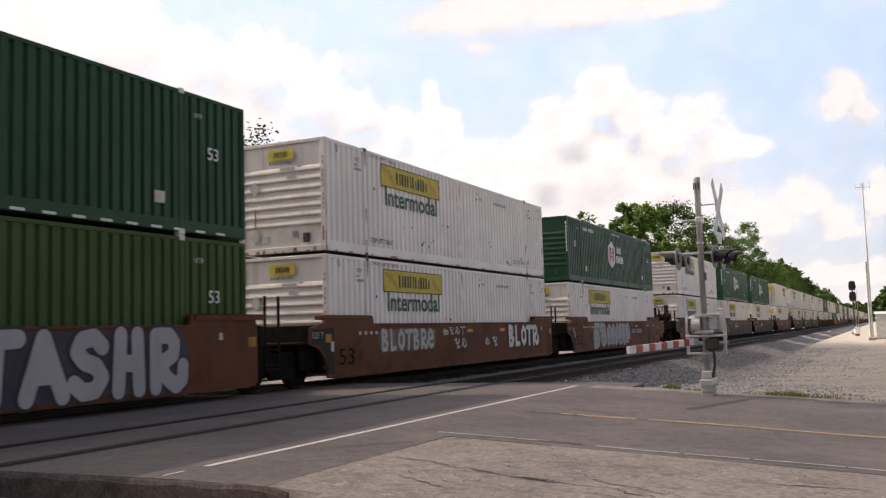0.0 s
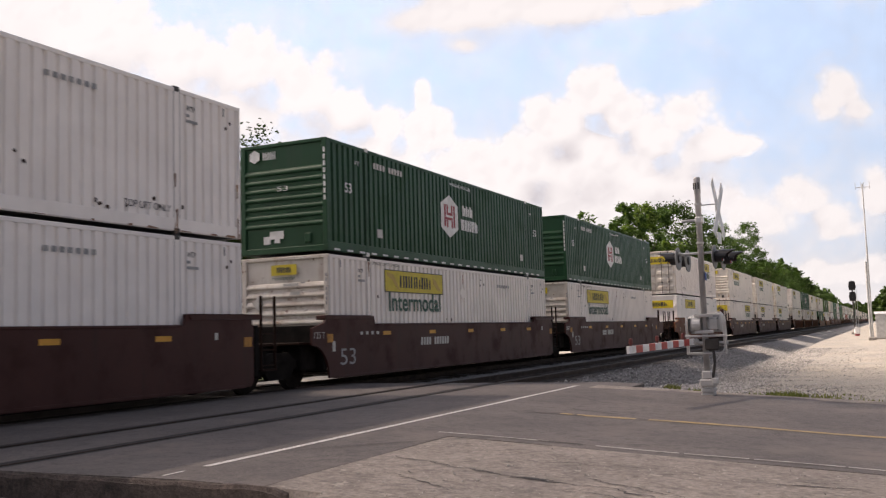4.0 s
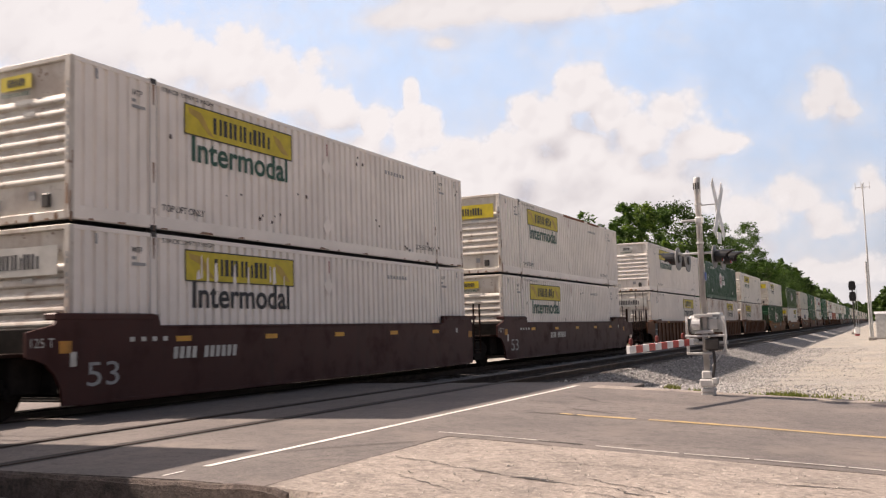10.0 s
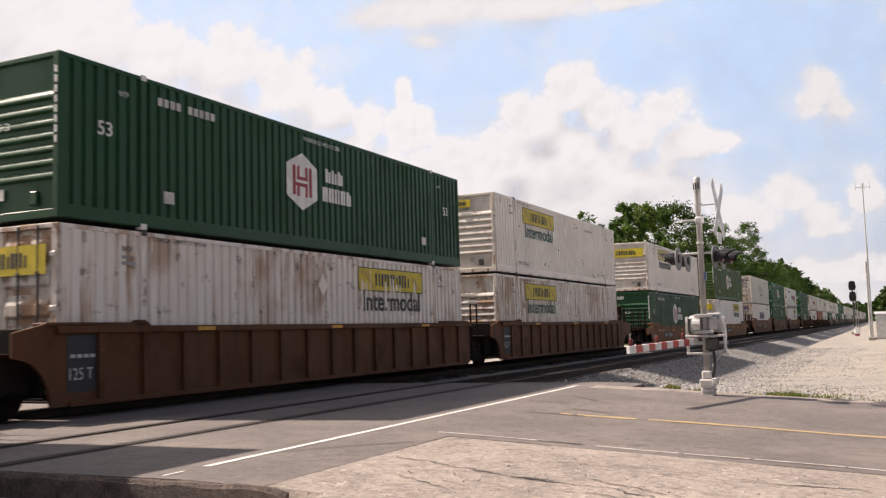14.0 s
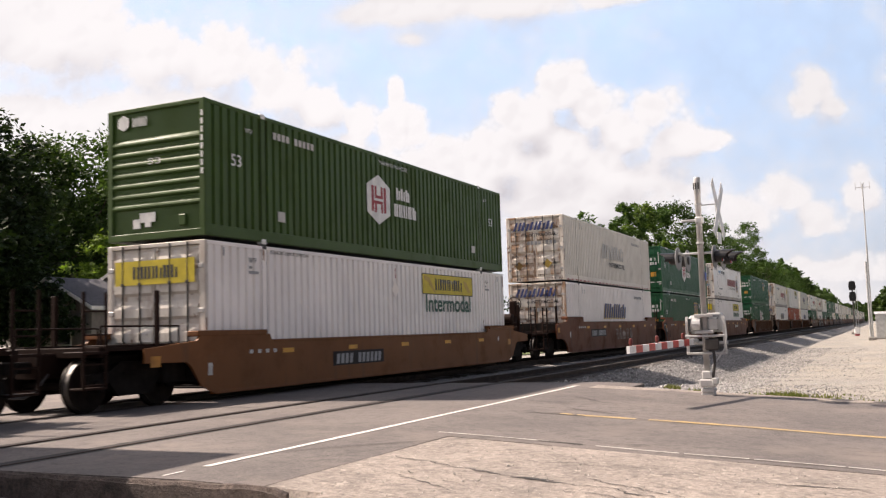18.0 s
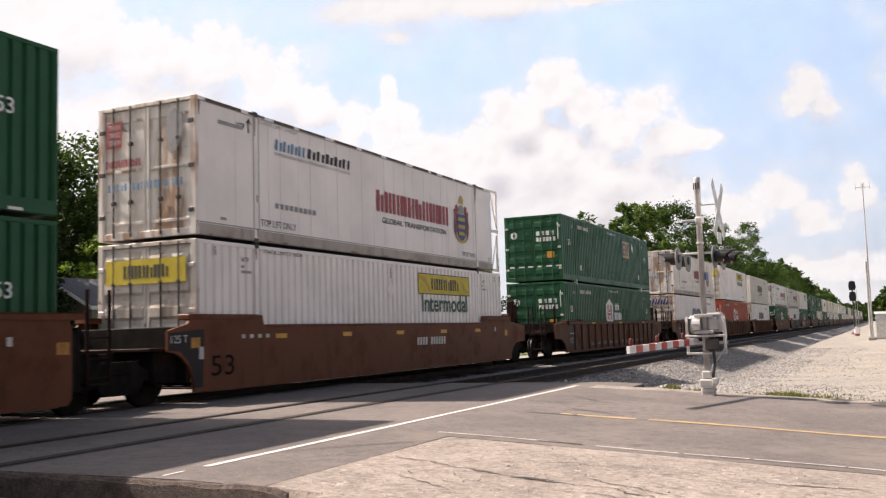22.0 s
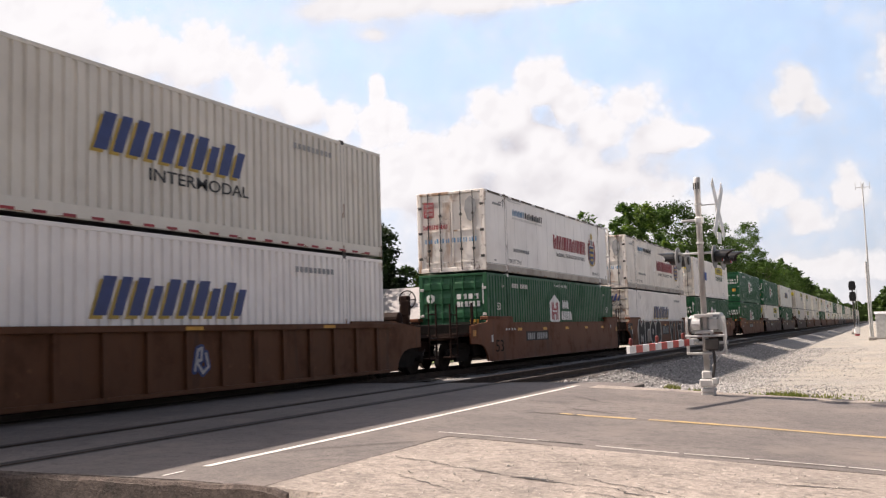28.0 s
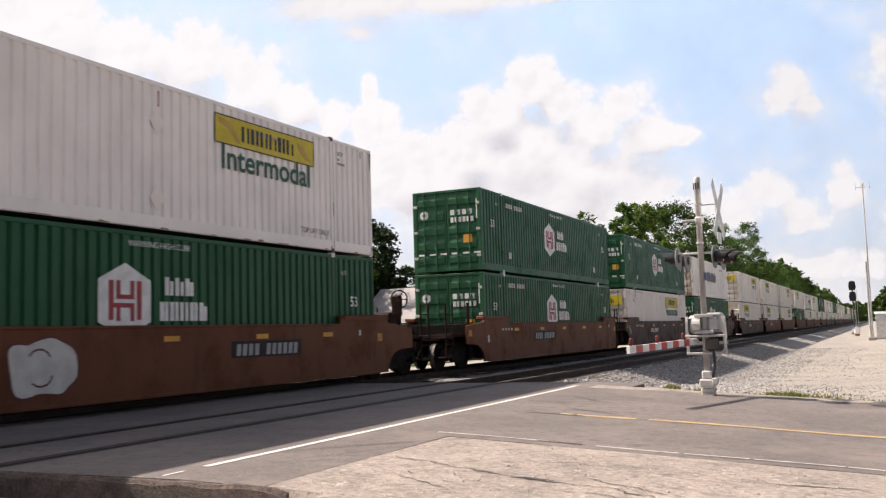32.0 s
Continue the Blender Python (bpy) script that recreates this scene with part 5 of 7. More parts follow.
        for s in (-1, 1):
            a, b = (-SIDE + .11, -.01) if s < 0 else (.01, SIDE - .11)
            m = Mesh().box((a, .05, .19), (b, .075, HIGH - .13))
            for aa, bb in ((a, a + .07), (b - .07, b)):
                m.box((aa, .015, .19), (bb, .05, HIGH - .13), .006)
            d = part("door", m, emat, ob, "container door with locking bars")
            if lean:
                continue
            if flatdoor:
                for z in (.35, 1.45, 2.5):
                    part("cross_rib", Mesh().box((a + .08, .03, z), (b - .08, .05, z + .06), .006), emat, d)
            else:
                for i in range(5):
                    z = .24 + i * .505
                    part("cross_rib", Mesh().prism([(.055, z + .03), (.004, z + .10), (.004, z + .27), (.055, z + .46)], a + .08, b - .08, 0), emat, d)
            for q in (.33, .72):
                x = a + (b - a) * (q if s > 0 else 1 - q)
                part("locking_bar", Mesh().tube((x, -.012, .10), (x, -.012, HIGH - .06), .019, 8).box((x - .05, -.03, .78), (x + .05, .03, .86), .008).box((x - .05, -.03, 2.0), (x + .05, .03, 2.07), .008), M["steel_dark" if body not in ("green", "bright_green", "orange") else body], d)
            hx = a if s < 0 else b
            for z in (.5, 1.4, 2.3):
                part("hinge", Mesh().box((hx - .07, -.015, z), (hx + .07, .03, z + .09), .008), M["alu" if not flatdoor else "steel_dark"], d)
    if not lean and not smooth:
        seam = "mark_grey" if body.startswith(("white", "cream")) else "gear"
        flat("post_joint", ob, [rect(u + d, .30, u + d + .012, HIGH - .12) for u in (POST, LEN - POST) for d in (-.092, .080)], seam, x=SIDE - .006)
    if not lean and body.startswith(("white", "cream", "reefer")):
        drips(len(kind))(ob)
    for f in K.get("marks", ()):
        f(ob)
    return ob


# markings
def jb_logo(at, wide=True, worn=0):
    def draw(ob):
        flat("logo_panel", ob, [rect(at, 2.02, at + 3.68, 2.62)], "yellow", "yellow logo panel with dark border")
        b = .025
        flat("logo_border", ob, [rect(at, 2.0, at + 3.68, 2.0 + b), rect(at, 2.62 - b, at + 3.68, 2.62), rect(at, 2.02, at + b, 2.6), rect(at + 3.68 - b, 2.02, at + 3.68, 2.6)], "black", x=SIDE + .010)
        flat("logo_lettering", ob, strokes(at + .86, 2.14, at + 2.86, 2.48, 6, 0, 4, .30), "black", "dark plain bars of a company logo", x=SIDE + .010)
        for scroll in ([(at + .1, 2.55), (at + .5, 2.5), (at + .75, 2.2), (at + .9, 2.06), (at + .72, 2.1), (at + .4, 2.36), (at + .14, 2.44)], [(at + 2.95, 2.5), (at + 3.2, 2.42), (at + 3.55, 2.1), (at + 3.3, 2.12), (at + 3.05, 2.3)]):
            flat("logo_scroll", ob, [scroll], "gold", x=SIDE + .010)
        if wide:
            letter("Intermodal", ob, at + .22, 1.48, 3.28, .52, "black" if worn else "ink_green", bold=.018)
        if worn:
            r = random.Random(worn)
            gaps = [at + .1 + r.uniform(0, 3.45) for _ in range(11)]
            flat("bare_patch", ob, [[(u, z0), (u + w, z0 + .05), (u + w * .7, z1), (u + .01, z1 - .06)] for u in gaps for w in (r.uniform(.03, .13),) for z0, z1 in ((r.uniform(1.45, 2.1), r.uniform(2.2, 2.62)),)],
                 "white", "upright strips where the sticker has peeled off", x=SIDE + .015)
    return draw


def jb_end(big, pale=False):
    def draw(ob):
        w = 1.05 if big else .38
        z = 2.02 if big else 2.40
        flat("logo_panel", ob, [rect(-w, z, w, z + (.5 if big else .26))], "ghost" if pale else "yellow", "bleached logo panel" if pale else "yellow logo panel", x=.004 if not big else .022, end=True)
        flat("logo_lettering", ob, strokes(-w * .55, z + (.12 if big else .06), w * .6, z + (.38 if big else .20), 6, 0, 4, .34), "black", x=.008 if not big else .026, end=True)
        if not big:
            letter("Intermodal", ob, -.34, 2.28, .66, .10, "ink_green", end=True, bold=.01)
    return draw


def small_marks(col, kind="lift"):
    def draw(ob):
        letter("TOP LIFT ONLY", ob, POST + .22, .40, 1.22, .13, col, bold=.01)
        letter("TOP LIFT ONLY", ob, LEN - POST - 1.4, .40, 1.22, .13, col)
        letter("STACK LIMIT 3 HIGH", ob, POST + .22, 2.70, 1.5, .085, col)
        for u in (1.42, LEN - 1.72):
            letter("WTP", ob, u, 2.46, .26, .11, col, bold=.01)
        flat("stencil", ob, [rect(u, 2.34 - .11 * k, u + w, 2.40 - .11 * k) for u in (1.42, LEN - 1.72) for k, w in ((0, .10), (1, .34))] + [rect(u, 2.56, u + .05, 2.74) for u in (.55, LEN - .6)] + [rect(11.0 + i * .17, 2.36, 11.1 + i * .17, 2.46) for i in range(7)], "mark_grey" if col == "black" else col)
        ring = [(8.0 + .2 * math.cos(a), 2.08 + .26 * math.sin(a)) for a in (0, math.pi / 2, math.pi, 3 * math.pi / 2)]
        if kind == "lift" and col == "black":
            part("placard_plate", Mesh().prism(ring, SIDE - .005, SIDE + .01, 0), M["white"], ob)
            part("placard_plate", Mesh().prism([(u, z - 1.45) for u, z in ring], SIDE - .005, SIDE + .01, 0), M["white"], ob)
            flat("red_stripe", ob, [rect(8.02, 2.38, 8.05, 2.68)], "mark_red")
    return draw


def drips(seed):
    """Rust runs at the lift posts and corner castings, and scuffs along the bottom rail."""
    def draw(ob):
        r = random.Random(seed)
        polys = []
        for u in (.06, POST, LEN - POST, LEN - .08):
            for _ in range(3):
                a, w, ln = u + r.uniform(-.07, .07), r.uniform(.012, .035), r.uniform(.12, .5)
                z = r.choice((.0, .02, HIGH - .12 - ln, .9))
                polys.append([(a - w * .4, z), (a + w * .4, z), (a + w, z + ln), (a - w, z + ln)])
        u = .4
        while u < LEN - .4:
            w = r.uniform(.05, .5)
            polys.append([(u, .055), (u + w, .055), (u + w * .9, .055 + r.uniform(.01, .05)), (u + w * .15, .055 + r.uniform(.01, .05))])
            u += w + r.uniform(.2, 1.3)
        flat("rust_run", ob, polys, "drip", "brown rust runs and scuffs", x=SIDE + .005)
    return draw


def hub_logo(red="mark_red", at=7.18):
    def draw(ob):
        c, w, z, h = at, .64, 1.59, .68
        flat("logo_hexagon", ob, [[(c, z - h), (c + w, z - h * .55), (c + w, z + h * .55), (c, z + h), (c - w, z + h * .55), (c - w, z - h * .55)]], "mark_white", "white hexagonal logo plate")
        bars = [rect(c - .40, z - .34, c - .28, z + .36), rect(c - .22, z - .02 + .05, c - .12, z + .36), rect(c + .12, z + .03, c + .22, z + .36), rect(c + .28, z - .34, c + .40, z + .36),
                rect(c - .40, z - .34, c - .40 + .28, z - .34 + .0001 + .07), rect(c - .12, z + .03, c + .12, z + .11), rect(c - .22, z - .36, c - .12, z - .04), rect(c + .12, z - .36, c + .22, z - .04), rect(c - .12, z - .12, c + .12, z - .04)]
        bars[4] = rect(c - .28, z - .12, c - .22, z - .04)
        flat("logo_lettering", ob, bars, red, "dark red bars of the logo", x=SIDE + .011)
        flat("logo_name", ob, strokes(at + 1.0, z + .12, at + 1.85, z + .46, 3, 0, 5, .40) + strokes(at + .86, z - .36, at + 2.25, z, 5, 0, 6, .40), "mark_white", "white plain bars of a company name")
        letter("WARNING HIGH CUBE", ob, 7.25, 2.58, 1.65, .11, "mark_white")
    return draw


def green_marks(ob):
    for u in (.85, LEN - 1.22):
        letter("53", ob, u, 1.58, .34, .26, "mark_white", bold=.012)
        letter("WTP", ob, u + .48 if u < 2 else u - .42, 2.36, .26, .11, "ghost", bold=.01)
    flat("stencil", ob, [rect(2.35 + i * .17, 2.40, 2.47 + i * .17, 2.56) for i in range(10) if i != 4] + [rect(u, .55, u + .28, .78) for u in (2.5, LEN - 2.75)]          , "ghost", "faded white stencilled bars")


def green_end(ob):
    flat("end_logo", ob, [[(-.85, 2.40), (-.70, 2.48), (-.70, 2.66), (-.85, 2.74), (-1.0, 2.66), (-1.0, 2.48)]], "mark_white", x=.0, end=True)
    flat("end_name", ob, strokes(-.6, 2.46, -.2, 2.66, 5, 0, 5, .3), "mark_white", x=.0, end=True)
    flat("end_stencil", ob, [rect(1.205, 1.3 + .17 * i, 1.265, 1.42 + .17 * i) for i in range(8)], "mark_white", x=.004, end=True)
    letter("53", ob, -.18, 1.62, .34, .13, "mark_white", end=True)
    flat("end_plate", ob, [rect(-.42, .42, .0, .62), rect(-.28, .32, -.12, .42)], "mark_white", x=-.02, end=True)


def green_door_marks(ob):
    flat("door_stencil", ob, [rect(.16 + i * .22, 1.98, .31 + i * .22, 2.16) for i in range(4)] + [rect(.16 + i * .15, 1.72, .27 + i * .15, 1.90) for i in range(6)], "mark_white", "white stencilled bars on the door", x=.0, end=True)
    flat("door_logo", ob, [[(-.85, 1.86), (-.70, 1.95), (-.70, 2.12), (-.85, 2.21), (-1.0, 2.12), (-1.0, 1.95)]], "mark_white", x=.0, end=True)
    flat("door_placard", ob, [rect(.62, 1.0, .95, 1.28)], "amber", x=.0, end=True)
    flat("door_tape", ob, [rect(-1.1 + .42 * i, .62, -.85 + .42 * i, .68) for i in range(6)] + [rect(1.12, 1.8, 1.16, 2.5)], "mark_white", x=.0, end=True)


def reflective_tape(col):
    def draw(ob):
        flat("reflective_tape", ob, [rect(.3 + i * .62, .07, .58 + i * .62, .12) for i in range(25)], col, "dashes of reflective tape")
    return draw


def emp_logo(ob):
    flat("logo_square", ob, [rect(10.2, 1.55, 11.65, 2.48)], "gold", "yellow square logo with dark bars")
    flat("logo_lettering", ob, [rect(10.2, 1.55, 11.65, 1.59), rect(10.2, 2.44, 11.65, 2.48), rect(10.2, 1.55, 10.24, 2.48)] + [rect(10.3, 1.7, 10.42, 2.35), rect(10.42, 1.7, 10.72, 1.82), rect(10.42, 1.97, 10.68, 2.07), rect(10.42, 2.23, 10.72, 2.35),
         rect(10.8, 1.7, 10.9, 2.35), rect(11.06, 1.7, 11.16, 2.35), rect(11.26, 1.7, 11.36, 2.35), rect(11.36, 2.02, 11.54, 2.35)], "mark_blue", x=SIDE + .011)
    flat("diamond_plate", ob, [[(12.35, 1.95), (12.55, 2.2), (12.35, 2.45), (12.15, 2.2)]], "mark_white", "white diamond plate")
    letter("WARNING HIGH CUBE", ob, 7.25, 2.58, 1.65, .11, "mark_white")


def swift_logo(col, upper):
    def draw(ob):
        z0, z1 = 1.33, 2.02
        if col == "mark_blue":
            flat("logo_shadow", ob, [[(u - .09, z - .06) for u, z in q] for q in strokes(5.85, z0, 10.05, z1, 5, .26, 8, .40)], "gold", "yellow edge of a company logo")
        flat("logo_lettering", ob, strokes(5.85, z0, 10.05, z1, 5, .26, 8, .40), col, "slanted dark blue plain bars of a company logo", x=SIDE + .011)
        if upper:
            letter("INTERMODAL", ob, 7.27, .94, 3.0, .24, "black", bold=.01)
        flat("stencil", ob, [rect(12.0 + i * .19, 2.35, 12.12 + i * .19, 2.48) for i in range(9)] + [rect(2.4, 2.4, 2.46, 2.7), rect(2.75, 2.4, 2.81, 2.6)], "mark_grey")
    return draw


def swift_end(door):
    def draw(ob):
        flat("end_logo", ob, strokes(-1.0, 2.26, .85, 2.62, 5, .13, 8, .34), "mark_blue", "slanted dark blue plain bars", x=.02 if door else -.018, end=True)
        if door:
            letter("INTERMODAL", ob, -.25, 1.98, 1.25, .14, "black", end=True, bold=.01)
            for x, z in ((-.75, .72), (.55, .78)):
                flat("placard_plate", ob, [[(x - .2, z), (x, z - .2), (x + .2, z), (x, z + .2)]], "gold" if x > 0 else "patch_tan", x=.004, end=True)
            flat("end_stencil", ob, [rect(-.35 + i * .17, 1.62, -.23 + i * .17, 1.78) for i in range(8) if i != 4], "mark_grey", x=.0, end=True)
        else:
            letter("53'", ob, -.2, 1.38, .34, .2, "black", end=True)
    return draw


def reefer_marks(ob):
    flat("logo_name", ob, strokes(7.3, 1.28, 11.95, 1.86, 10, 0, 12, .36), "mark_red", "dark red plain bars of a company name")
    letter("GLOBAL TRANSPORTATION", ob, 7.62, .98, 4.1, .16, "black", bold=.01)
    letter("TOP LIFT ONLY", ob, POST + .15, .40, 1.35, .15, "black")
    letter("TOP LIFT ONLY", ob, LEN - POST - 1.3, .40, 1.1, .14, "black", bold=.01)
    letter("STACK LIMIT 3 HIGH", ob, POST + .1, 2.66, 1.5, .085, "mark_grey")
    flat("logo_lettering", ob, strokes(2.67, 2.18, 3.9, 2.42, 4, .03, 3, .30), "sky_blue", "light blue plain bars of a product name")
    flat("logo_lettering", ob, strokes(3.98, 2.18, 5.97, 2.42, 5, .03, 5, .30), "black", "black plain bars of a product name")
    flat("small_print", ob, [rect(2.67 + i * .19, .84, 2.80 + i * .19, .96) for i in range(9)] + [rect(.7, 2.4, 1.5, 2.48), rect(.75, .4, .95, .46)], "mark_grey", "plain bars of small print")
    letter("REFRIGERATED INTERMODAL NETWORK", ob, 2.67, 2.05, 3.3, .075, "mark_grey")
    letter("WTP", ob, 1.28, 2.42, .30, .13, "black", bold=.01)
    flat("arrow", ob, [rect(1.70, 2.38, 1.74, 2.66), [(1.62, 2.56), (1.72, 2.70), (1.82, 2.56), (1.72, 2.63)]], "black")
    letter("53'", ob, LEN - 1.05, .35, .22, .13, "black")
    c = 12.92
    crest = flat("crest", ob, [[(c - .36, 1.75), (c + .36, 1.75), (c + .36, 1.15), (c + .26, .98), (c, .86), (c - .26, .98), (c - .36, 1.15)]], "mark_blue", "painted shield with gold bars and red mantling")
    flat("crest_charge", crest, [rect(c - .26, 1.52, c + .26, 1.64), rect(c - .26, 1.28, c + .26, 1.40), rect(c - .22, 1.06, c + .22, 1.17)], "gold", x=SIDE + .012)
    flat("mantling", crest, [[(c - .50, 1.62), (c - .40, 1.74), (c - .22, 1.80), (c - .30, 2.05), (c - .46, 1.98), (c - .38, 1.88)], [(c + .50, 1.62), (c + .40, 1.74), (c + .22, 1.80), (c + .30, 2.05), (c + .46, 1.98), (c + .38, 1.88)]], "mark_red", x=SIDE + .006)
    flat("helm", crest, [[(c - .16, 1.78), (c + .16, 1.78), (c + .18, 1.98), (c, 2.06), (c - .18, 1.98)]], "mark_grey", x=SIDE + .012)
    flat("crest_top", crest, [[(c - .15, 2.08), (c + .15, 2.08), (c + .17, 2.24), (c + .05, 2.36), (c - .06, 2.36), (c - .17, 2.22)]], "gold", x=SIDE + .012)
    for k in (-1, 1):
        flat("crest_supporter", crest, [[(c + k * .40, 1.0), (c + k * .55, 1.08), (c + k * .60, 1.40), (c + k * .54, 1.62), (c + k * .58, 1.85), (c + k * .44, 1.90), (c + k * .40, 1.55)]], "crest_red", "red-brown heraldic supporter", x=SIDE + .006)
        flat("crest_scroll", crest, [[(c, .80), (c + k * .30, .86), (c + k * .52, 1.00), (c + k * .48, 1.06), (c + k * .28, .94), (c, .88)]], "gold", x=SIDE + .013)


def reefer_end(ob):
    flat("door_sign", ob, [rect(-1.02, 1.98, -.62, 2.52)], "mark_red", "dark red square sign", x=.022, end=True)
    for i, word in enumerate(("TRAIN", "DRIVE", "TEAM")):
        letter(word, ob, -.98, 2.36 - .16 * i, .32, .11, "ghost", x=0, end=True).location.y = -.03
    flat("door_crest", ob, [[(.55, 2.2), (.60, 2.5), (.78, 2.66), (.96, 2.5), (1.0, 2.2), (.9, 1.85), (.78, 1.75), (.65, 1.85)]], "mark_grey", x=.022, end=True)
    flat("door_name", ob, strokes(-1.05, 1.56, -.1, 1.72, 7, 0, 12, .3), "mark_red", x=.022, end=True)
    flat("door_lettering", ob, strokes(-1.0, 1.06, 1.0, 1.22, 9, 0, 5, .2), "sky_blue", x=.022, end=True)


def seam_lines(ob):
    """Dark joints beside the lift posts and under the top rail."""
    for u in (POST - .10, POST + .085, LEN - POST - .10):
        flat("panel_joint", ob, [rect(u, .30, u + .018, HIGH - .13)], "mark_grey", x=SIDE + .002)
    for z in (.30, HIGH - .135):
        flat("rail_joint", ob, [rect(.12, z, LEN - .75, z + .02)], "mark_grey", x=SIDE + .002)


def rust_spots(seed):
    def draw(ob):
        r = random.Random(seed)
        polys = []
        for u, z, k in ((5.6, .62, 5), (4.2, .9, 2), (2.6, 1.9, 2), (9.4, 2.5, 3), (12.5, .3, 4), (13.9, .55, 4), (6.9, 1.2, 2), (10.8, .9, 2), (15.6, 2.4, 2)):
            for _ in range(k):
                a, b, s = u + r.uniform(-.45, .45), z + r.uniform(-.12, .12), r.uniform(.02, .055)
                polys.append([(a + s * r.uniform(.6, 1.2) * math.cos(t), b + s * r.uniform(.6, 1.3) * math.sin(t)) for t in (i * math.pi / 4 for i in range(8))])
        flat("rust_speckle", ob, polys, "rust", "dark rust spots", x=SIDE + .004)
    return draw


def rail_grime(ob):
    """Dark patches along the top rail and thin joints between the wall panels."""
    r = random.Random(6)
    u, polys = .3, []
    while u < LEN - 1.5:
        w = r.uniform(.3, 1.4)
        polys.append(rect(u, HIGH - .10 - r.uniform(0, .02), u + w, HIGH - .045))
        u += w + r.uniform(.02, .5)
    flat("rail_grime", ob, polys, "grimy_dark", "dark grime along the top rail", x=SIDE + .003)
    flat("panel_seam", ob, [rect(2.9 + 1.22 * i, .34, 2.908 + 1.22 * i, HIGH - .14) for i in range(10)], "ghost", "thin seams between the wall panels", x=SIDE - .009)
    part("placard_plate", Mesh().prism([(6.75, 1.10), (6.92, 1.30), (6.75, 1.50), (6.58, 1.30)], SIDE - .012, SIDE - .004, 0), M["reefer"], ob)


def rail_rust(ob):
    flat("rail_rust", ob, [rect(7.4, HIGH - .135, 10.5, HIGH - .04), rect(10.95, HIGH - .13, 12.9, HIGH - .045)], "rail_rust", "rust-brown strip where the top rail has lost its paint", x=SIDE + .003)


M["grimy_rail"] = paint("grimy_rail_paint", (0.42, 0.385, 0.35), 0.6, 0.4, 0.6, (0.12, 0.085, 0.06))
M["grimy_dark"] = plain("dark_rail_grime", (0.10, 0.075, 0.06), 0.8, 0.0, 0.4)
M["drip"] = plain("brown_rust_run", (0.26, 0.155, 0.095), 0.85, 0.0, 0.4)
M["swift_end"] = rusted("rusty_stained_doors", 0.9, (0.74, 0.68, 0.60), 0.025)
M["crest_red"] = plain("faded_heraldic_red", (0.22, 0.05, 0.035), 0.6, 0.0, 0.3)
M["rail_rust"] = plain("brown_rail_rust", (0.20, 0.075, 0.04), 0.85, 0.0, 0.4)
M["tag_purple"] = plain("dark_purple_spray", (0.045, 0.032, 0.060), 0.6, 0.0, 0.3)
M["tag_haze"] = plain("dusty_pale_spray", (0.17, 0.12, 0.095), 0.7, 0.0, 0.35)
M["tag_pale"] = plain("worn_pale_spray", (0.30, 0.25, 0.215), 0.65, 0.0, 0.35)
M["end_panel"] = paint("dark_patch_paint", (0.026, 0.022, 0.022), 0.4, 0.1, 0.7, (0.05, 0.03, 0.02))
M["patch_tan"] = paint("yellowed_patch", (0.26, 0.155, 0.05), 0.5, 0.1, 0.65, (0.12, 0.06, 0.03))
M["dark_red"] = plain("dull_red_marking", (0.085, 0.014, 0.014), 0.6, 0.0, 0.3)
M["amber_dull"] = plain("dull_amber_reflector", (0.42, 0.19, 0.03), 0.6, 0.0, 0.3)
M["rust"] = plain("dark_rust", (0.045, 0.025, 0.018), 0.85, 0.0, 0.4)
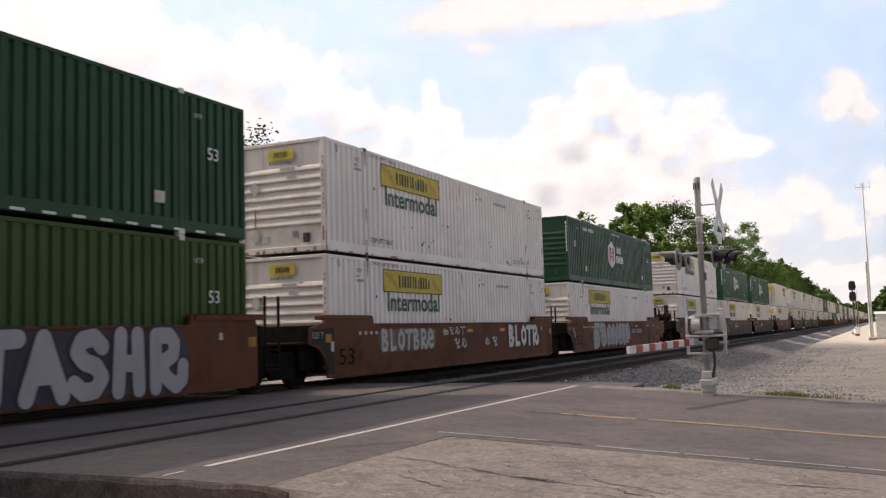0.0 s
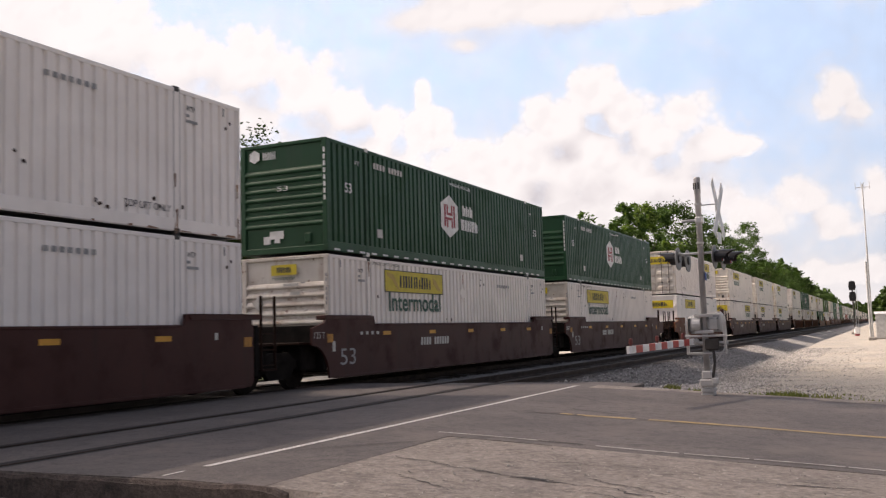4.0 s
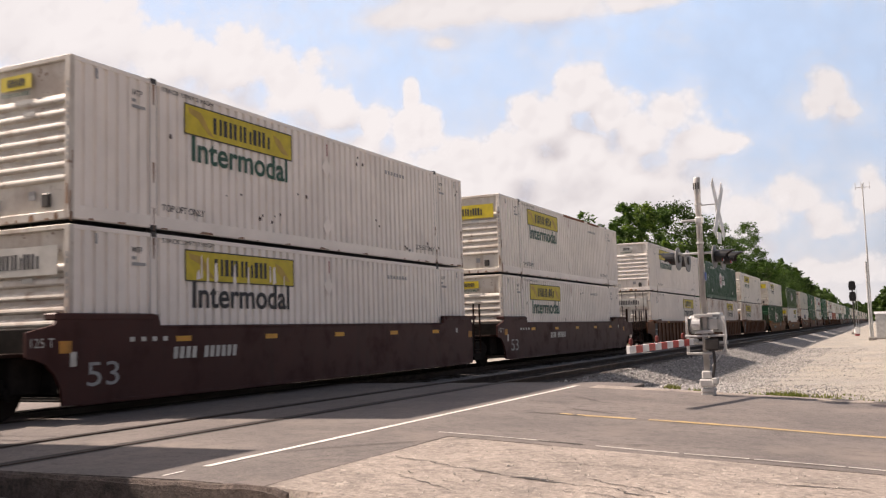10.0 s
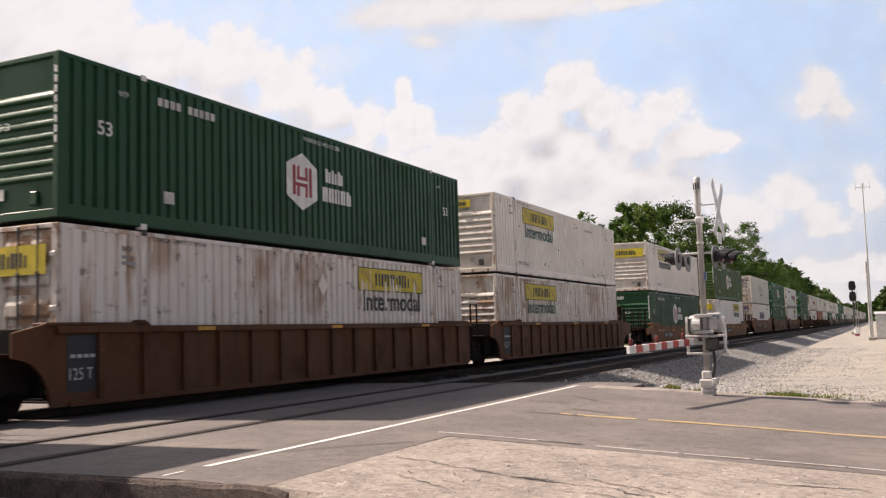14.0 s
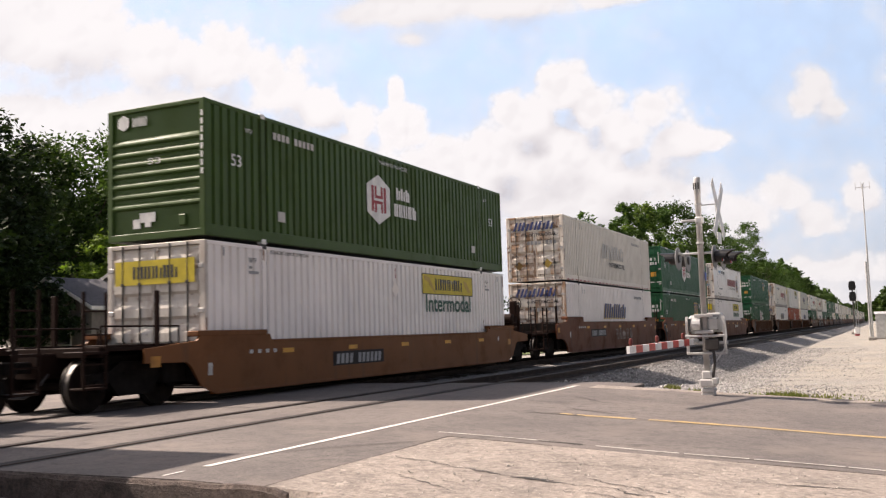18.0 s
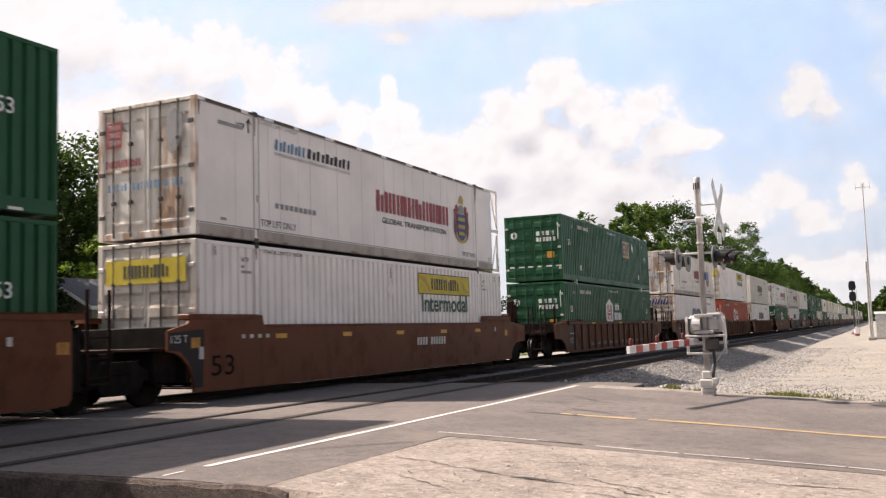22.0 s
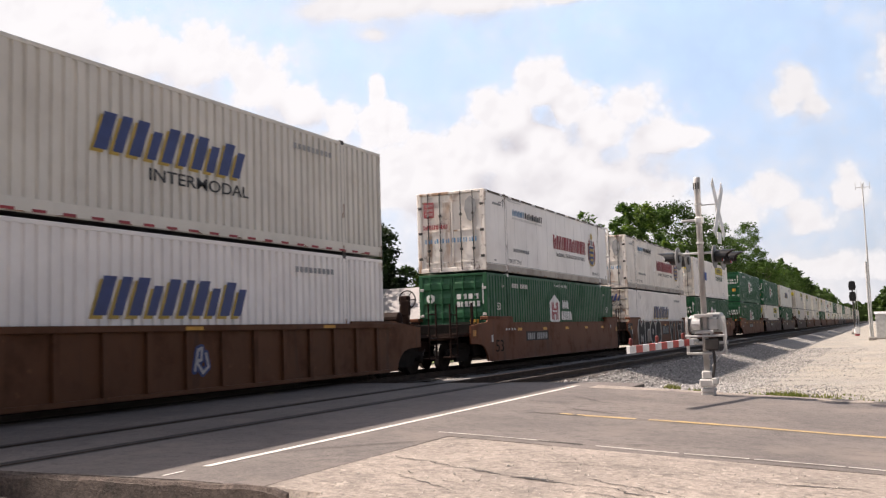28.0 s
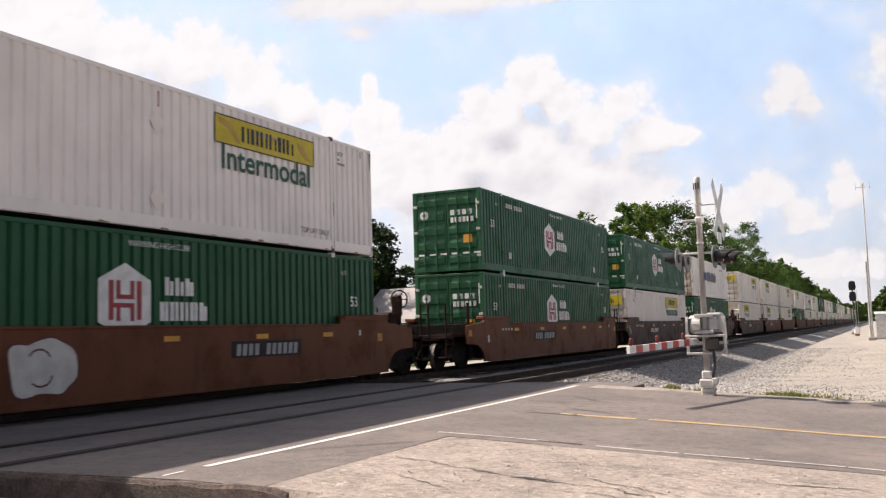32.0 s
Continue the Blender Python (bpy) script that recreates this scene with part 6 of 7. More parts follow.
KINDS = {
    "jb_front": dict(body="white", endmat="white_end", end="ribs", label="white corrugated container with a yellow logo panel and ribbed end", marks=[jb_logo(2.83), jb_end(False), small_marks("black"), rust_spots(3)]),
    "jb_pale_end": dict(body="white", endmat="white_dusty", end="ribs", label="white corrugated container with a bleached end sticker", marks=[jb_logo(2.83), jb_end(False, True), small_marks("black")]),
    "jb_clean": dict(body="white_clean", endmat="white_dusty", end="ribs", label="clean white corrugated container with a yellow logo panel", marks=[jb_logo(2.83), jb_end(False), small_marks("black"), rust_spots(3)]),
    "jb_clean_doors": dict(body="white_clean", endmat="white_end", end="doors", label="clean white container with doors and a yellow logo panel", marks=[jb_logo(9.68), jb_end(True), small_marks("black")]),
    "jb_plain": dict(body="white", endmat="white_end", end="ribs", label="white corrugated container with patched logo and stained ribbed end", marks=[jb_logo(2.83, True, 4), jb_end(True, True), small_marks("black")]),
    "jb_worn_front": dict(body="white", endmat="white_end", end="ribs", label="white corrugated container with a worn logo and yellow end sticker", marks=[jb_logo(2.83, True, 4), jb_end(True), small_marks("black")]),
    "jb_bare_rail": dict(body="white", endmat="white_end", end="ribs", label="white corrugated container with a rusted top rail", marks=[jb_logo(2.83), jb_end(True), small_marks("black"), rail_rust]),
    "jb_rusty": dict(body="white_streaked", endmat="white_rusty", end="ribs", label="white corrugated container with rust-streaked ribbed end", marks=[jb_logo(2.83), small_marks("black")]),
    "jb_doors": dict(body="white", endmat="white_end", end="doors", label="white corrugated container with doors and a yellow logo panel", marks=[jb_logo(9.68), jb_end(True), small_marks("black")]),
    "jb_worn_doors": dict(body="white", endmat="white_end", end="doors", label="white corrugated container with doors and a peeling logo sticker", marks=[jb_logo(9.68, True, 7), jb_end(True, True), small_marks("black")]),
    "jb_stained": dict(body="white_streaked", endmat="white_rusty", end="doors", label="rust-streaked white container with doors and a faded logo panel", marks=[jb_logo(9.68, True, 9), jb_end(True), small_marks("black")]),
    "jb_smooth": dict(body="reefer", endmat="reefer", end="flat", smooth=True, label="smooth white container with a yellow logo panel", marks=[jb_logo(2.78, False), jb_end(True), small_marks("black", "")]),
    "hub_front": dict(body="green", end="ribs", darkcast=False, label="dark green corrugated container with a white hexagon logo", marks=[hub_logo(), green_marks, green_end]),
    "hub_tape": dict(body="green", end="ribs", darkcast=False, label="dark green container with hexagon logo and reflective tape", marks=[hub_logo(), green_marks, green_end, reflective_tape("mark_white")]),
    "hub_olive": dict(body="olive", end="ribs", darkcast=False, label="olive green corrugated container with a white hexagon logo", marks=[hub_logo(), green_marks, green_end]),
    "hub_doors": dict(body="bright_green", end="doors", darkcast=False, label="green corrugated container with doors and a white hexagon logo", marks=[hub_logo(), green_marks, green_door_marks]),
    "hub_doors_tape": dict(body="bright_green", end="doors", darkcast=False, label="green container with doors, hexagon logo and reflective tape", marks=[hub_logo(), green_marks, green_door_marks, reflective_tape("mark_white")]),
    "emp_doors": dict(body="bright_green", end="doors", darkcast=False, label="green corrugated container with doors and a yellow square logo", marks=[emp_logo, green_marks, green_door_marks]),
    "orange_doors": dict(body="orange", end="doors", darkcast=False, label="orange-red corrugated container with doors and a white logo", marks=[hub_logo("orange"), green_marks, green_door_marks]),
    "swift_doors": dict(body="white_clean", endmat="swift_end", end="doors", label="white container with a slanted blue logo and stained doors", marks=[swift_logo("mark_blue", False), swift_end(True)]),
    "swift_ghost": dict(body="cream", endmat="swift_end", end="doors", label="cream container with a faded slanted logo and rusty doors", marks=[swift_logo("ghost", True), swift_end(True), reflective_tape("mark_red")]),
    "swift_front": dict(body="cream", endmat="cream", end="upright", label="cream container with a slanted blue logo and upright ribbed end", marks=[swift_logo("mark_blue", True), swift_end(False), reflective_tape("mark_red")]),
    "reefer_dirty": dict(body="reefer_tan", endmat="reefer_end", end="doors", flatdoor=True, smooth=True, genset=True, rail="grimy_rail", label="grimy off-white refrigerated container with a red name, crest and rusty doors", marks=[reefer_marks, reefer_end, seam_lines, rail_grime]),
    "reefer": dict(body="reefer", endmat="reefer_end", end="doors", flatdoor=True, smooth=True, genset=True, rail="grimy_rail", label="smooth white refrigerated container with a red name, crest and rusty doors", marks=[reefer_marks, reefer_end, seam_lines, rail_grime]),
}
BUILT = {}


def place_container(kind, m, lean):
    """The cars at the far tail never come near, so their containers are plainer."""
    key = (kind, lean)
    if key not in BUILT:
        BUILT[key] = container(kind, lean)
        BUILT[key].matrix_basis = m
        return BUILT[key]
    return copy_thing(BUILT[key], m)


# ---- well cars ----
WHEEL_R = .46
WHEELS = []


def wheelset_mesh():
    m = Mesh()
    for s in (-1, 1):
        prof = [(-.07, .10), (-.065, .30), (-.075, .40), (-.065, WHEEL_R - .01), (.055, WHEEL_R - .004), (.062, WHEEL_R + .022), (.075, WHEEL_R + .022), (.08, .40), (.05, .30), (.06, .10)]
        m.lathe([(-s * d, r) for d, r in prof][::-1] if s > 0 else [(d, r) for d, r in prof], (s * .755, 0, 0), 0, 24)
    m.tube((-.98, 0, 0), (.98, 0, 0), .075, 10)
    for i in range(4):
        a = i * math.pi / 2
        for s in (-1, 1):
            m.box((s * .83 - .012, .2 * math.cos(a) - .03, .2 * math.sin(a) - .03), (s * .83 + .012, .2 * math.cos(a) + .03, .2 * math.sin(a) + .03))
    me = m.data("wheelset", M["wheel"])
    me.materials.append(M["tread"])
    for f in me.polygons:
        c = f.center
        if abs(math.hypot(c.y, c.z) - WHEEL_R) < .02 and abs(f.normal.x) < .3:
            f.material_index = 1
    return me


def side_frame_mesh():
    a = [(-1.12, .50), (-1.06, .66), (-.62, .70), (-.36, .86), (.36, .86), (.62, .70), (1.06, .66), (1.12, .50), (1.02, .38), (.78, .40), (.62, .52), (.40, .26), (-.40, .26), (-.62, .52), (-.78, .40), (-1.02, .38)]
    m = Mesh().prism(a, .93, 1.05, 0)
    for y in (-.18, -.06, .06, .18):
        m.tube((.99, y, .30), (.99, y, .62), .045, 8)
    for y in (-.89, .89):
        m.lathe([(0, .13), (.06, .12), (.09, .07)], (1.05, y, WHEEL_R), 0, 12)
    m.box((.95, -.30, .62), (1.07, .30, .70), .02)
    return m


SF = side_frame_mesh()
SHARED["wheelset"] = wheelset_mesh()
SHARED["frame_r"] = SF.data("side_frame", M["gear"])
mir = Mesh()
mir.v = [(-x, y, z) for x, y, z in SF.v]
mir.f = [f[::-1] for f in SF.f]
SHARED["frame_l"] = mir.data("side_frame", M["gear"])
SHARED["bolster"] = Mesh().box((-.95, -.20, .42), (.95, .20, .66), .04).box((-.3, -.3, .62), (.3, .3, .74), .03).box((-.9, -.5, .3), (.9, -.44, .4), .01).box((-.9, .44, .3), (.9, .5, .4), .01).data("truck", M["gear"])


def truck(parent, u):
    t = part("truck", SHARED["bolster"], None, parent, "four-wheeled black truck")
    t.matrix_basis = pose(0, u, 0)
    for k in ("frame_r", "frame_l"):
        part("side_frame", SHARED[k], None, t)
    for y in (-.89, .89):
        w = part("wheelset", SHARED["wheelset"], None, t)
        w.matrix_basis = pose(0, y, WHEEL_R)
        WHEELS.append(w)
    return t


def sill_outline(style, near, far):
    top = 1.18 if style == "low" else 1.50
    rise = top + (.12 if style == "low" else .20)
    if style == "ribbed":
        rise = top + .06
    a = -1.85 if near == "coupler" else -1.0
    b = LEN + (1.85 if far == "coupler" else .16)
    bot = .215 if style != "low" else .16

    # the side's lower corners are cut round the trucks
    def arch(coupled):
        if style == "low":
            return [(-.10, bot), (.30, bot + .16), (.62, .72), (.75, .80)]
        d0, d1, z1 = (.42, 1.25, .80) if coupled else (.26, .98, 1.0)
        return [(d0 + (d1 - d0) * (1 - math.cos(k)), bot + (z1 - bot) * math.sin(k)) for k in (radians(d) for d in (0, 22, 42, 60, 76, 90))]
    if far == "coupler":
        lo = [(LEN + d, z) for d, z in arch(True)] + [(b, .82), (b, top - .12), (LEN + .45, top + .02)]
    else:
        lo = [(LEN + .08, bot), (b, bot + .10), (b, top - .02), (b - .04, top + .02)]
    hi = [(min(b - .06, LEN + .35), rise), (LEN - POST + .06, rise), (LEN - POST + .0, top), (POST, top), (POST - .06, rise), (-.35, rise)]
    end = [(-.45, top + .02), (a, top - .10), (a, .82 if near == "coupler" else 1.02)] + [(-d, z) for d, z in arch(near == "coupler")[::-1]]
    return lo + hi + end, top, bot


FORMS = (
    [[(.86, .80), (.62, .97), (.28, .92), (.14, .72), (.34, .55), (.68, .46), (.86, .26), (.66, .05), (.30, .03), (.06, .18)]],
    [[(.02, .0), (.45, .97), (.95, .0)], [(.22, .36), (.74, .36)]],
    [[(.15, .0), (.22, 1.0)], [(.80, .0), (.74, 1.0)], [(.2, .5), (.78, .46)]],
    [[(.15, .0), (.15, .97), (.62, .97), (.80, .82), (.76, .60), (.45, .48), (.22, .48), (.55, .15), (.85, .0), (1.08, .12), (1.10, .38)]],
    [[(.92, .88), (.35, .97), (.08, .5), (.35, .03), (.92, .16)]],
    [[(.0, .95), (1.0, .97)], [(.5, .92), (.42, .0)]],
    [[(.05, 1.0), (.40, .02), (.85, 1.0)]],
    [[(.15, .0), (.15, 1.0), (.60, .95), (.70, .72), (.20, .54), (.80, .36), (.66, .04), (.12, .02)]],
    [[(.2, 1.0), (.2, .02), (.8, .05)]],
    [[(.5, .98), (.15, .7), (.15, .28), (.5, .02), (.85, .28), (.85, .7), (.5, .98)]],
    [[(.0, .3), (.15, .8), (.3, .25), (.5, .75), (.6, .35), (.8, .6), (1.0, .3)], [(.1, .1), (.9, .18)]],
    [[(.1, .2), (.3, .9), (.55, .95), (.5, .55), (.2, .5), (.6, .1), (.95, .3), (.8, .75)]],
    [[(.05, .85), (.4, .95), (.25, .5), (.7, .6), (.45, .1), (.95, .2)], [(.75, .95), (.85, .7)]],
    [[(.05, .0), (.10, 1.0), (.5, .45), (.9, 1.0), (.95, .0)]],
    [[(.12, .0), (.2, .85), (.5, 1.0), (.78, .85), (.85, .0)]],
    [[(.2, .0), (.2, 1.0), (.65, .97), (.8, .72), (.62, .45), (.25, .42)]],
    [[(.5, .0), (.5, .62)], [(.5, .95), (.51, 1.0)]],
    [[(.38, 1.0), (.35, .12), (.8, .05)], [(.08, .66), (.85, .72)]],
    [[(.08, .0), (.5, .98), (.80, .95), (.9, .0)], [(.32, .42), (.82, .48)]],
    [[(.22, .0), (.24, .95)], [(.24, .62), (.5, .92), (.88, .90)]],
    [[(.16, .50), (.84, .54), (.80, .86), (.5, .99), (.18, .78), (.15, .26), (.5, .03), (.9, .14)]],
)


def graffiti(car, u0, u1, z0, z1, forms, fill="silver", edge="black", fat=.20, rim=.05, back=None):
    """Thick spray-painted strokes with a contrasting outline, on a cloud of colour if back is given."""
    n = len(forms)
    w = (u1 - u0) / n
    h = z1 - z0

    def ribbons(width, x, mat, parent, label=""):
        m = Mesh()
        k = 0
        for i, f in enumerate(forms):
            for line in FORMS[f]:
                pts = [Vector((u0 + (i + .08 + p[0] * .84) * w, z0 + (.10 + p[1] * .80) * h)) for p in line]
                for p, q in zip(pts, pts[1:]):
                    s = (q - p).normalized()
                    s = Vector((-s.y, s.x)) * width
                    k += 1
                    m.prism([tuple(v) for v in (p - s, q - s, q + s, p + s)], x, x + .001 + k * .00004, 0)
                for p in pts:
                    k += 1
                    m.prism([(p.x + width * math.cos(2 * math.pi * a / 10), p.y + width * math.sin(2 * math.pi * a / 10)) for a in range(10)], x, x + .001 + k * .00004, 0)
        return tagged(part("graffiti", m, M[mat], parent, label), kind="stuff")
    if back:
        r = random.Random(n)
        m = Mesh()
        for i in range(n * 3):
            c, q = u0 + (i + .5) * (u1 - u0) / (n * 3), (z0 + z1) / 2
            gw, gh = (u1 - u0) / n * r.uniform(.34, .46), h * r.uniform(.46, .54)
            m.prism([(c + gw * math.cos(a) * (1 + .12 * math.sin(3 * a + i)), max(.24, min(1.46, q + gh * math.sin(a)))) for a in (2 * math.pi * k / 18 for k in range(18))], 1.464, 1.466 + .0004 * i, 0)
        tagged(part("graffiti_ground", m, M[back], car, "sprayed cloud of colour behind the graffiti"), kind="stuff")
    g = ribbons(fat * .5 + rim, 1.476, edge, car, "spray-painted graffiti with a contrasting outline")
    ribbons(fat * .5, 1.486, fill, g)


def bubbles(car, u0, u1, z0, z1, n, seed, fill="silver", line="black"):
    """Swollen, overlapping sprayed letters that fill the side, each with a thin dark outline and creases."""
    r = random.Random(seed)
    w = (u1 - u0) / n
    g = None
    for i in range(n):
        c, q, hw, hh = u0 + (i + .5) * w, (z0 + z1) / 2 + r.uniform(-.03, .03), w * r.uniform(.50, .60), (z1 - z0) * r.uniform(.46, .52)
        lobe, turn, lean = r.uniform(.10, .18), r.uniform(0, 6.283), r.uniform(-.12, .12)
        ring = []
        for k in range(40):
            a = 2 * math.pi * k / 40
            e = 1 + lobe * math.sin(2 * a + turn) + .07 * math.sin(5 * a + turn)
            x, z = math.copysign(abs(math.cos(a)) ** .7, math.cos(a)) * e, math.copysign(abs(math.sin(a)) ** .7, math.sin(a)) * e
            ring.append((c + hw * x + lean * z, q + hh * z))
        big = [(c + (u - c) * (1 + .035 / hw), q + (z - q) * (1 + .035 / hh)) for u, z in ring]
        d = 1.472 + .003 * i
        m = Mesh().prism([(u, max(.23, min(1.47, z))) for u, z in big], d, d + .001, 0)
        g = part("graffiti", m, M[line], car, "sprayed bubble letter with a dark outline")
        part("fill", Mesh().prism([(u, max(.25, min(1.45, z))) for u, z in ring], d + .001, d + .002, 0), M[fill], g)
        crease = Mesh()
        for side in (-1, 1):
            a = r.uniform(.9, 1.5) * side
            o = Vector((c + hw * r.uniform(-.25, .25), q + hh * .25 * side))
            pts = [o + Vector((hw * .38 * math.cos(a + k), hh * .34 * math.sin(a + k))) for k in (-1.2, -.7, -.2, .3, .8, 1.3)]
            for p, b in zip(pts, pts[1:]):
                sd = (b - p).normalized() * .016
                crease.prism([(p.x - sd.y, p.y + sd.x), (b.x - sd.y, b.y + sd.x), (b.x + sd.y, b.y - sd.x), (p.x + sd.y, p.y - sd.x)], d + .002, d + .003, 0)
        part("crease", crease, M[line], g)


def well_car(style, colour, near, far, seed, extra):
    names = {"brown": "brown", "tan": "yellow-brown", "maroon": "dark maroon", "rib_brown": "rusty brown"}
    lab = names[colour] + {"smooth": " smooth-sided", "ribbed": " ribbed-sided", "low": " low-sided"}[style] + " intermodal well car carrying two stacked containers"
    c = thing("well_car", lab, "railcar", "cars of the train")
    mat = M[colour]
    key = (style, colour, near, far)
    if key not in SHARED:
        poly, top, bot = sill_outline(style, near, far)
        d = {}
        for s in (1, -1):
            m = Mesh().prism(poly, s * 1.40, s * 1.46, 0)
            if style == "ribbed":
                m.box((s * 1.36, -.2, top - .12), (s * 1.56, LEN + .2, top), .012).box((s * 1.36, .1, bot - .02), (s * 1.52, LEN - .1, bot + .07), .012)
            else:
                m.box((s * 1.34, POST + .1, top - .05), (s * 1.475, LEN - POST - .1, top + .003), .01).box((s * 1.30, .1, bot - .02), (s * 1.465, LEN - .1, bot + .05), .01)
            d["sill", s] = m.data("side_sill", mat)
        d["rib"] = Mesh().prism([(-.07, top - .12), (.07, top - .12), (.055, bot + .07), (-.055, bot + .07)], 1.46, 1.53, 0).data("rib", mat)
        d["floor"] = Mesh().box((-1.36, -.05, .26), (1.36, LEN + .05, .30), .01).box((-1.36, 0, .30), (1.36, 1.2, .34), .01).box((-1.36, LEN - 1.2, .30), (1.36, LEN, .34), .01).data("well_floor", M["gear"])
        cm = Mesh()
        for i in range(9):
            y = 1.6 + i * 1.6
            cm.box((-1.38, y - .1, .27), (1.38, y + .1, .345), .01)
        d["cross"] = cm.data("cross_member", M["gear"])
        d["shelf"] = [Mesh().box((s * 1.18, -.42, top + .10), (s * 1.47, POST - .15, top + .215), .02).data("end_cap", mat) for s in (1, -1)]
        # near black to put the gap's shade into the colour; second box is filler
        d["bulk"] = Mesh().box((-1.40, -.42, .40), (1.40, -.30, top - .02), .015).box((-1.18, -1.05, .42), (1.18, -.42, 1.04), .03).data("bulkhead", M["gear"])
        SHARED[key] = (d, top, bot)
    d, top, bot = SHARED[key]
    for s in (1, -1):
        sl = part("side_sill", d["sill", s], None, c, names[colour] + " steel side of the well")
        if style == "ribbed" and s > 0:
            for i in range(15):
                r = part("rib", d["rib"], None, sl)
                r.matrix_basis = pose(0, .75 + i * (LEN - 1.5) / 14, 0)
    part("well_floor", d["floor"], None, c)
    part("cross_member", d["cross"], None, c)
    for flip in (0, 1):
        if seed > 290 and flip:
            break
        m4 = Matrix.Identity(4) if not flip else pose(0, LEN, 0, 0, 0, 180)
        part("bulkhead", d["bulk"], None, c).matrix_basis = m4
        if style != "ribbed":
            for cap in d["shelf"]:
                part("end_cap", cap, None, c).matrix_basis = m4
        else:
            rl = part("corner_guide", Mesh().box((1.30, POST - .35, top + .01), (1.5, POST - .12, top + .10), .03), mat, c)
            rl.matrix_basis = m4
            part("end_rail", Mesh().box((1.18, -.4, top + .005), (1.5, .6, top + .06), .012), mat, c).matrix_basis = m4
        kind = far if flip else near
        end_works(c, kind, m4, mat, colour, top, seed + flip, flip)
    if near == "coupler":
        truck(c, -1.68)
    truck(c, LEN + (1.68 if far == "coupler" else 1.65))
    # reflectors and stencils
    if seed > 290:
        return c
    if style != "ribbed":
        for i, u in enumerate((2.6, 5.4, 8.2, 11.0, 13.6)):
            flat("reflector", c, [rect(u - .21, top - .30, u + .21, top - .20)], "amber", "amber reflector", x=1.463)
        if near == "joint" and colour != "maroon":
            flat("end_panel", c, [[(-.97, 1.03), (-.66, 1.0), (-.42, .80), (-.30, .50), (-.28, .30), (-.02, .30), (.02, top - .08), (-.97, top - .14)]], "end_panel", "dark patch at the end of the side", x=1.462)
        if near == "joint":
            letter("125 T", c, -.92, top - .34, .46, .15, "ghost", x=1.469)
        flat("stencil", c, [rect(-.13, top - .66, .0, top - .42), rect(LEN - 1.1, top - .30, LEN - 1.0, top - .16)] + [rect(1.2 + .28 * i, top - .28, 1.32 + .28 * i, top - .20) for i in range(4)], "ghost", "white stencilled bars", x=1.463)
        for u, z in ((-1.72 if near == "coupler" else -.36, top - .44), (LEN - .16, top - .46)):
            flat("reflector", c, [rect(u, z, u + .26, z + .20)], "amber_dull", "dull amber reflector", x=1.463)
        at = extra.get("mark", 4.6)
        pitch, low = (.205, .24) if extra.get("plate") else (.175, .22)
        if extra.get("plate"):
            flat("number_plate", c, [rect(at - .15, top - .68, at + pitch * 11 + .1, top - .34)], "end_panel", "dark patch under the car's marks", x=1.462)
        if at:
            flat("reporting_mark", c, [rect(at + pitch * i, top - .40 - low, at + pitch * (i + .66), top - .40, .03) for i in range(11) if i != 4], "mark_grey" if extra.get("plate") else "ghost", "white plain bars of the car's marks", x=1.467)
        if extra.get("fiftythree"):
            letter("53", c, .22, .50, .72, .40, "mark_grey" if colour == "maroon" else "gear", x=1.468)
        if extra.get("name"):
            q = extra["name"]
            back, ink, wide = extra.get("name_look", ("end_panel", "mark_grey", 1.75))
            if back:
                flat("name_plate", c, [rect(q - .1 - (.5 if back == "patch_tan" else 0), .70, q + wide + (.5 if back == "patch_tan" else 0), 1.24)], back, x=1.463)
            flat("name_lettering", c, strokes(q, .76, q + wide - .12, 1.18, 3, .05, 8, .28), ink, "plain bars of a company name", x=1.468)
    else:
        flat("reflector", c, [rect(u - .25, top - .10, u + .25, top - .03) for u in (3.4, 8.2, 13.0)], "amber", "amber reflector", x=1.562)
        flat("end_panel", c, [rect(.05, .42, .68, 1.36)], "black", "black panel near the end", x=1.465)
        flat("panel_lettering", c, [rect(.12 + .14 * i, .98, .22 + .14 * i, 1.04) for i in range(4)], "ghost", x=1.470)
        letter("125 T", c, .10, .62, .50, .20, "ghost", x=1.471)
        for i in extra.get("scribble", ()):
            flat("chalk_scrawl", c, [rect(i, .62, i + .06, 1.0, .03), rect(i + .14, .62, i + .2, .95, .04), rect(i, .58, i + .34, .62), rect(i + .26, .66, i + .34, .9)], "silver", x=1.466)
    for g in extra.get("graffiti", ()):
        graffiti(c, *g)
    for g in extra.get("bubbles", ()):
        bubbles(c, *g)
    return c


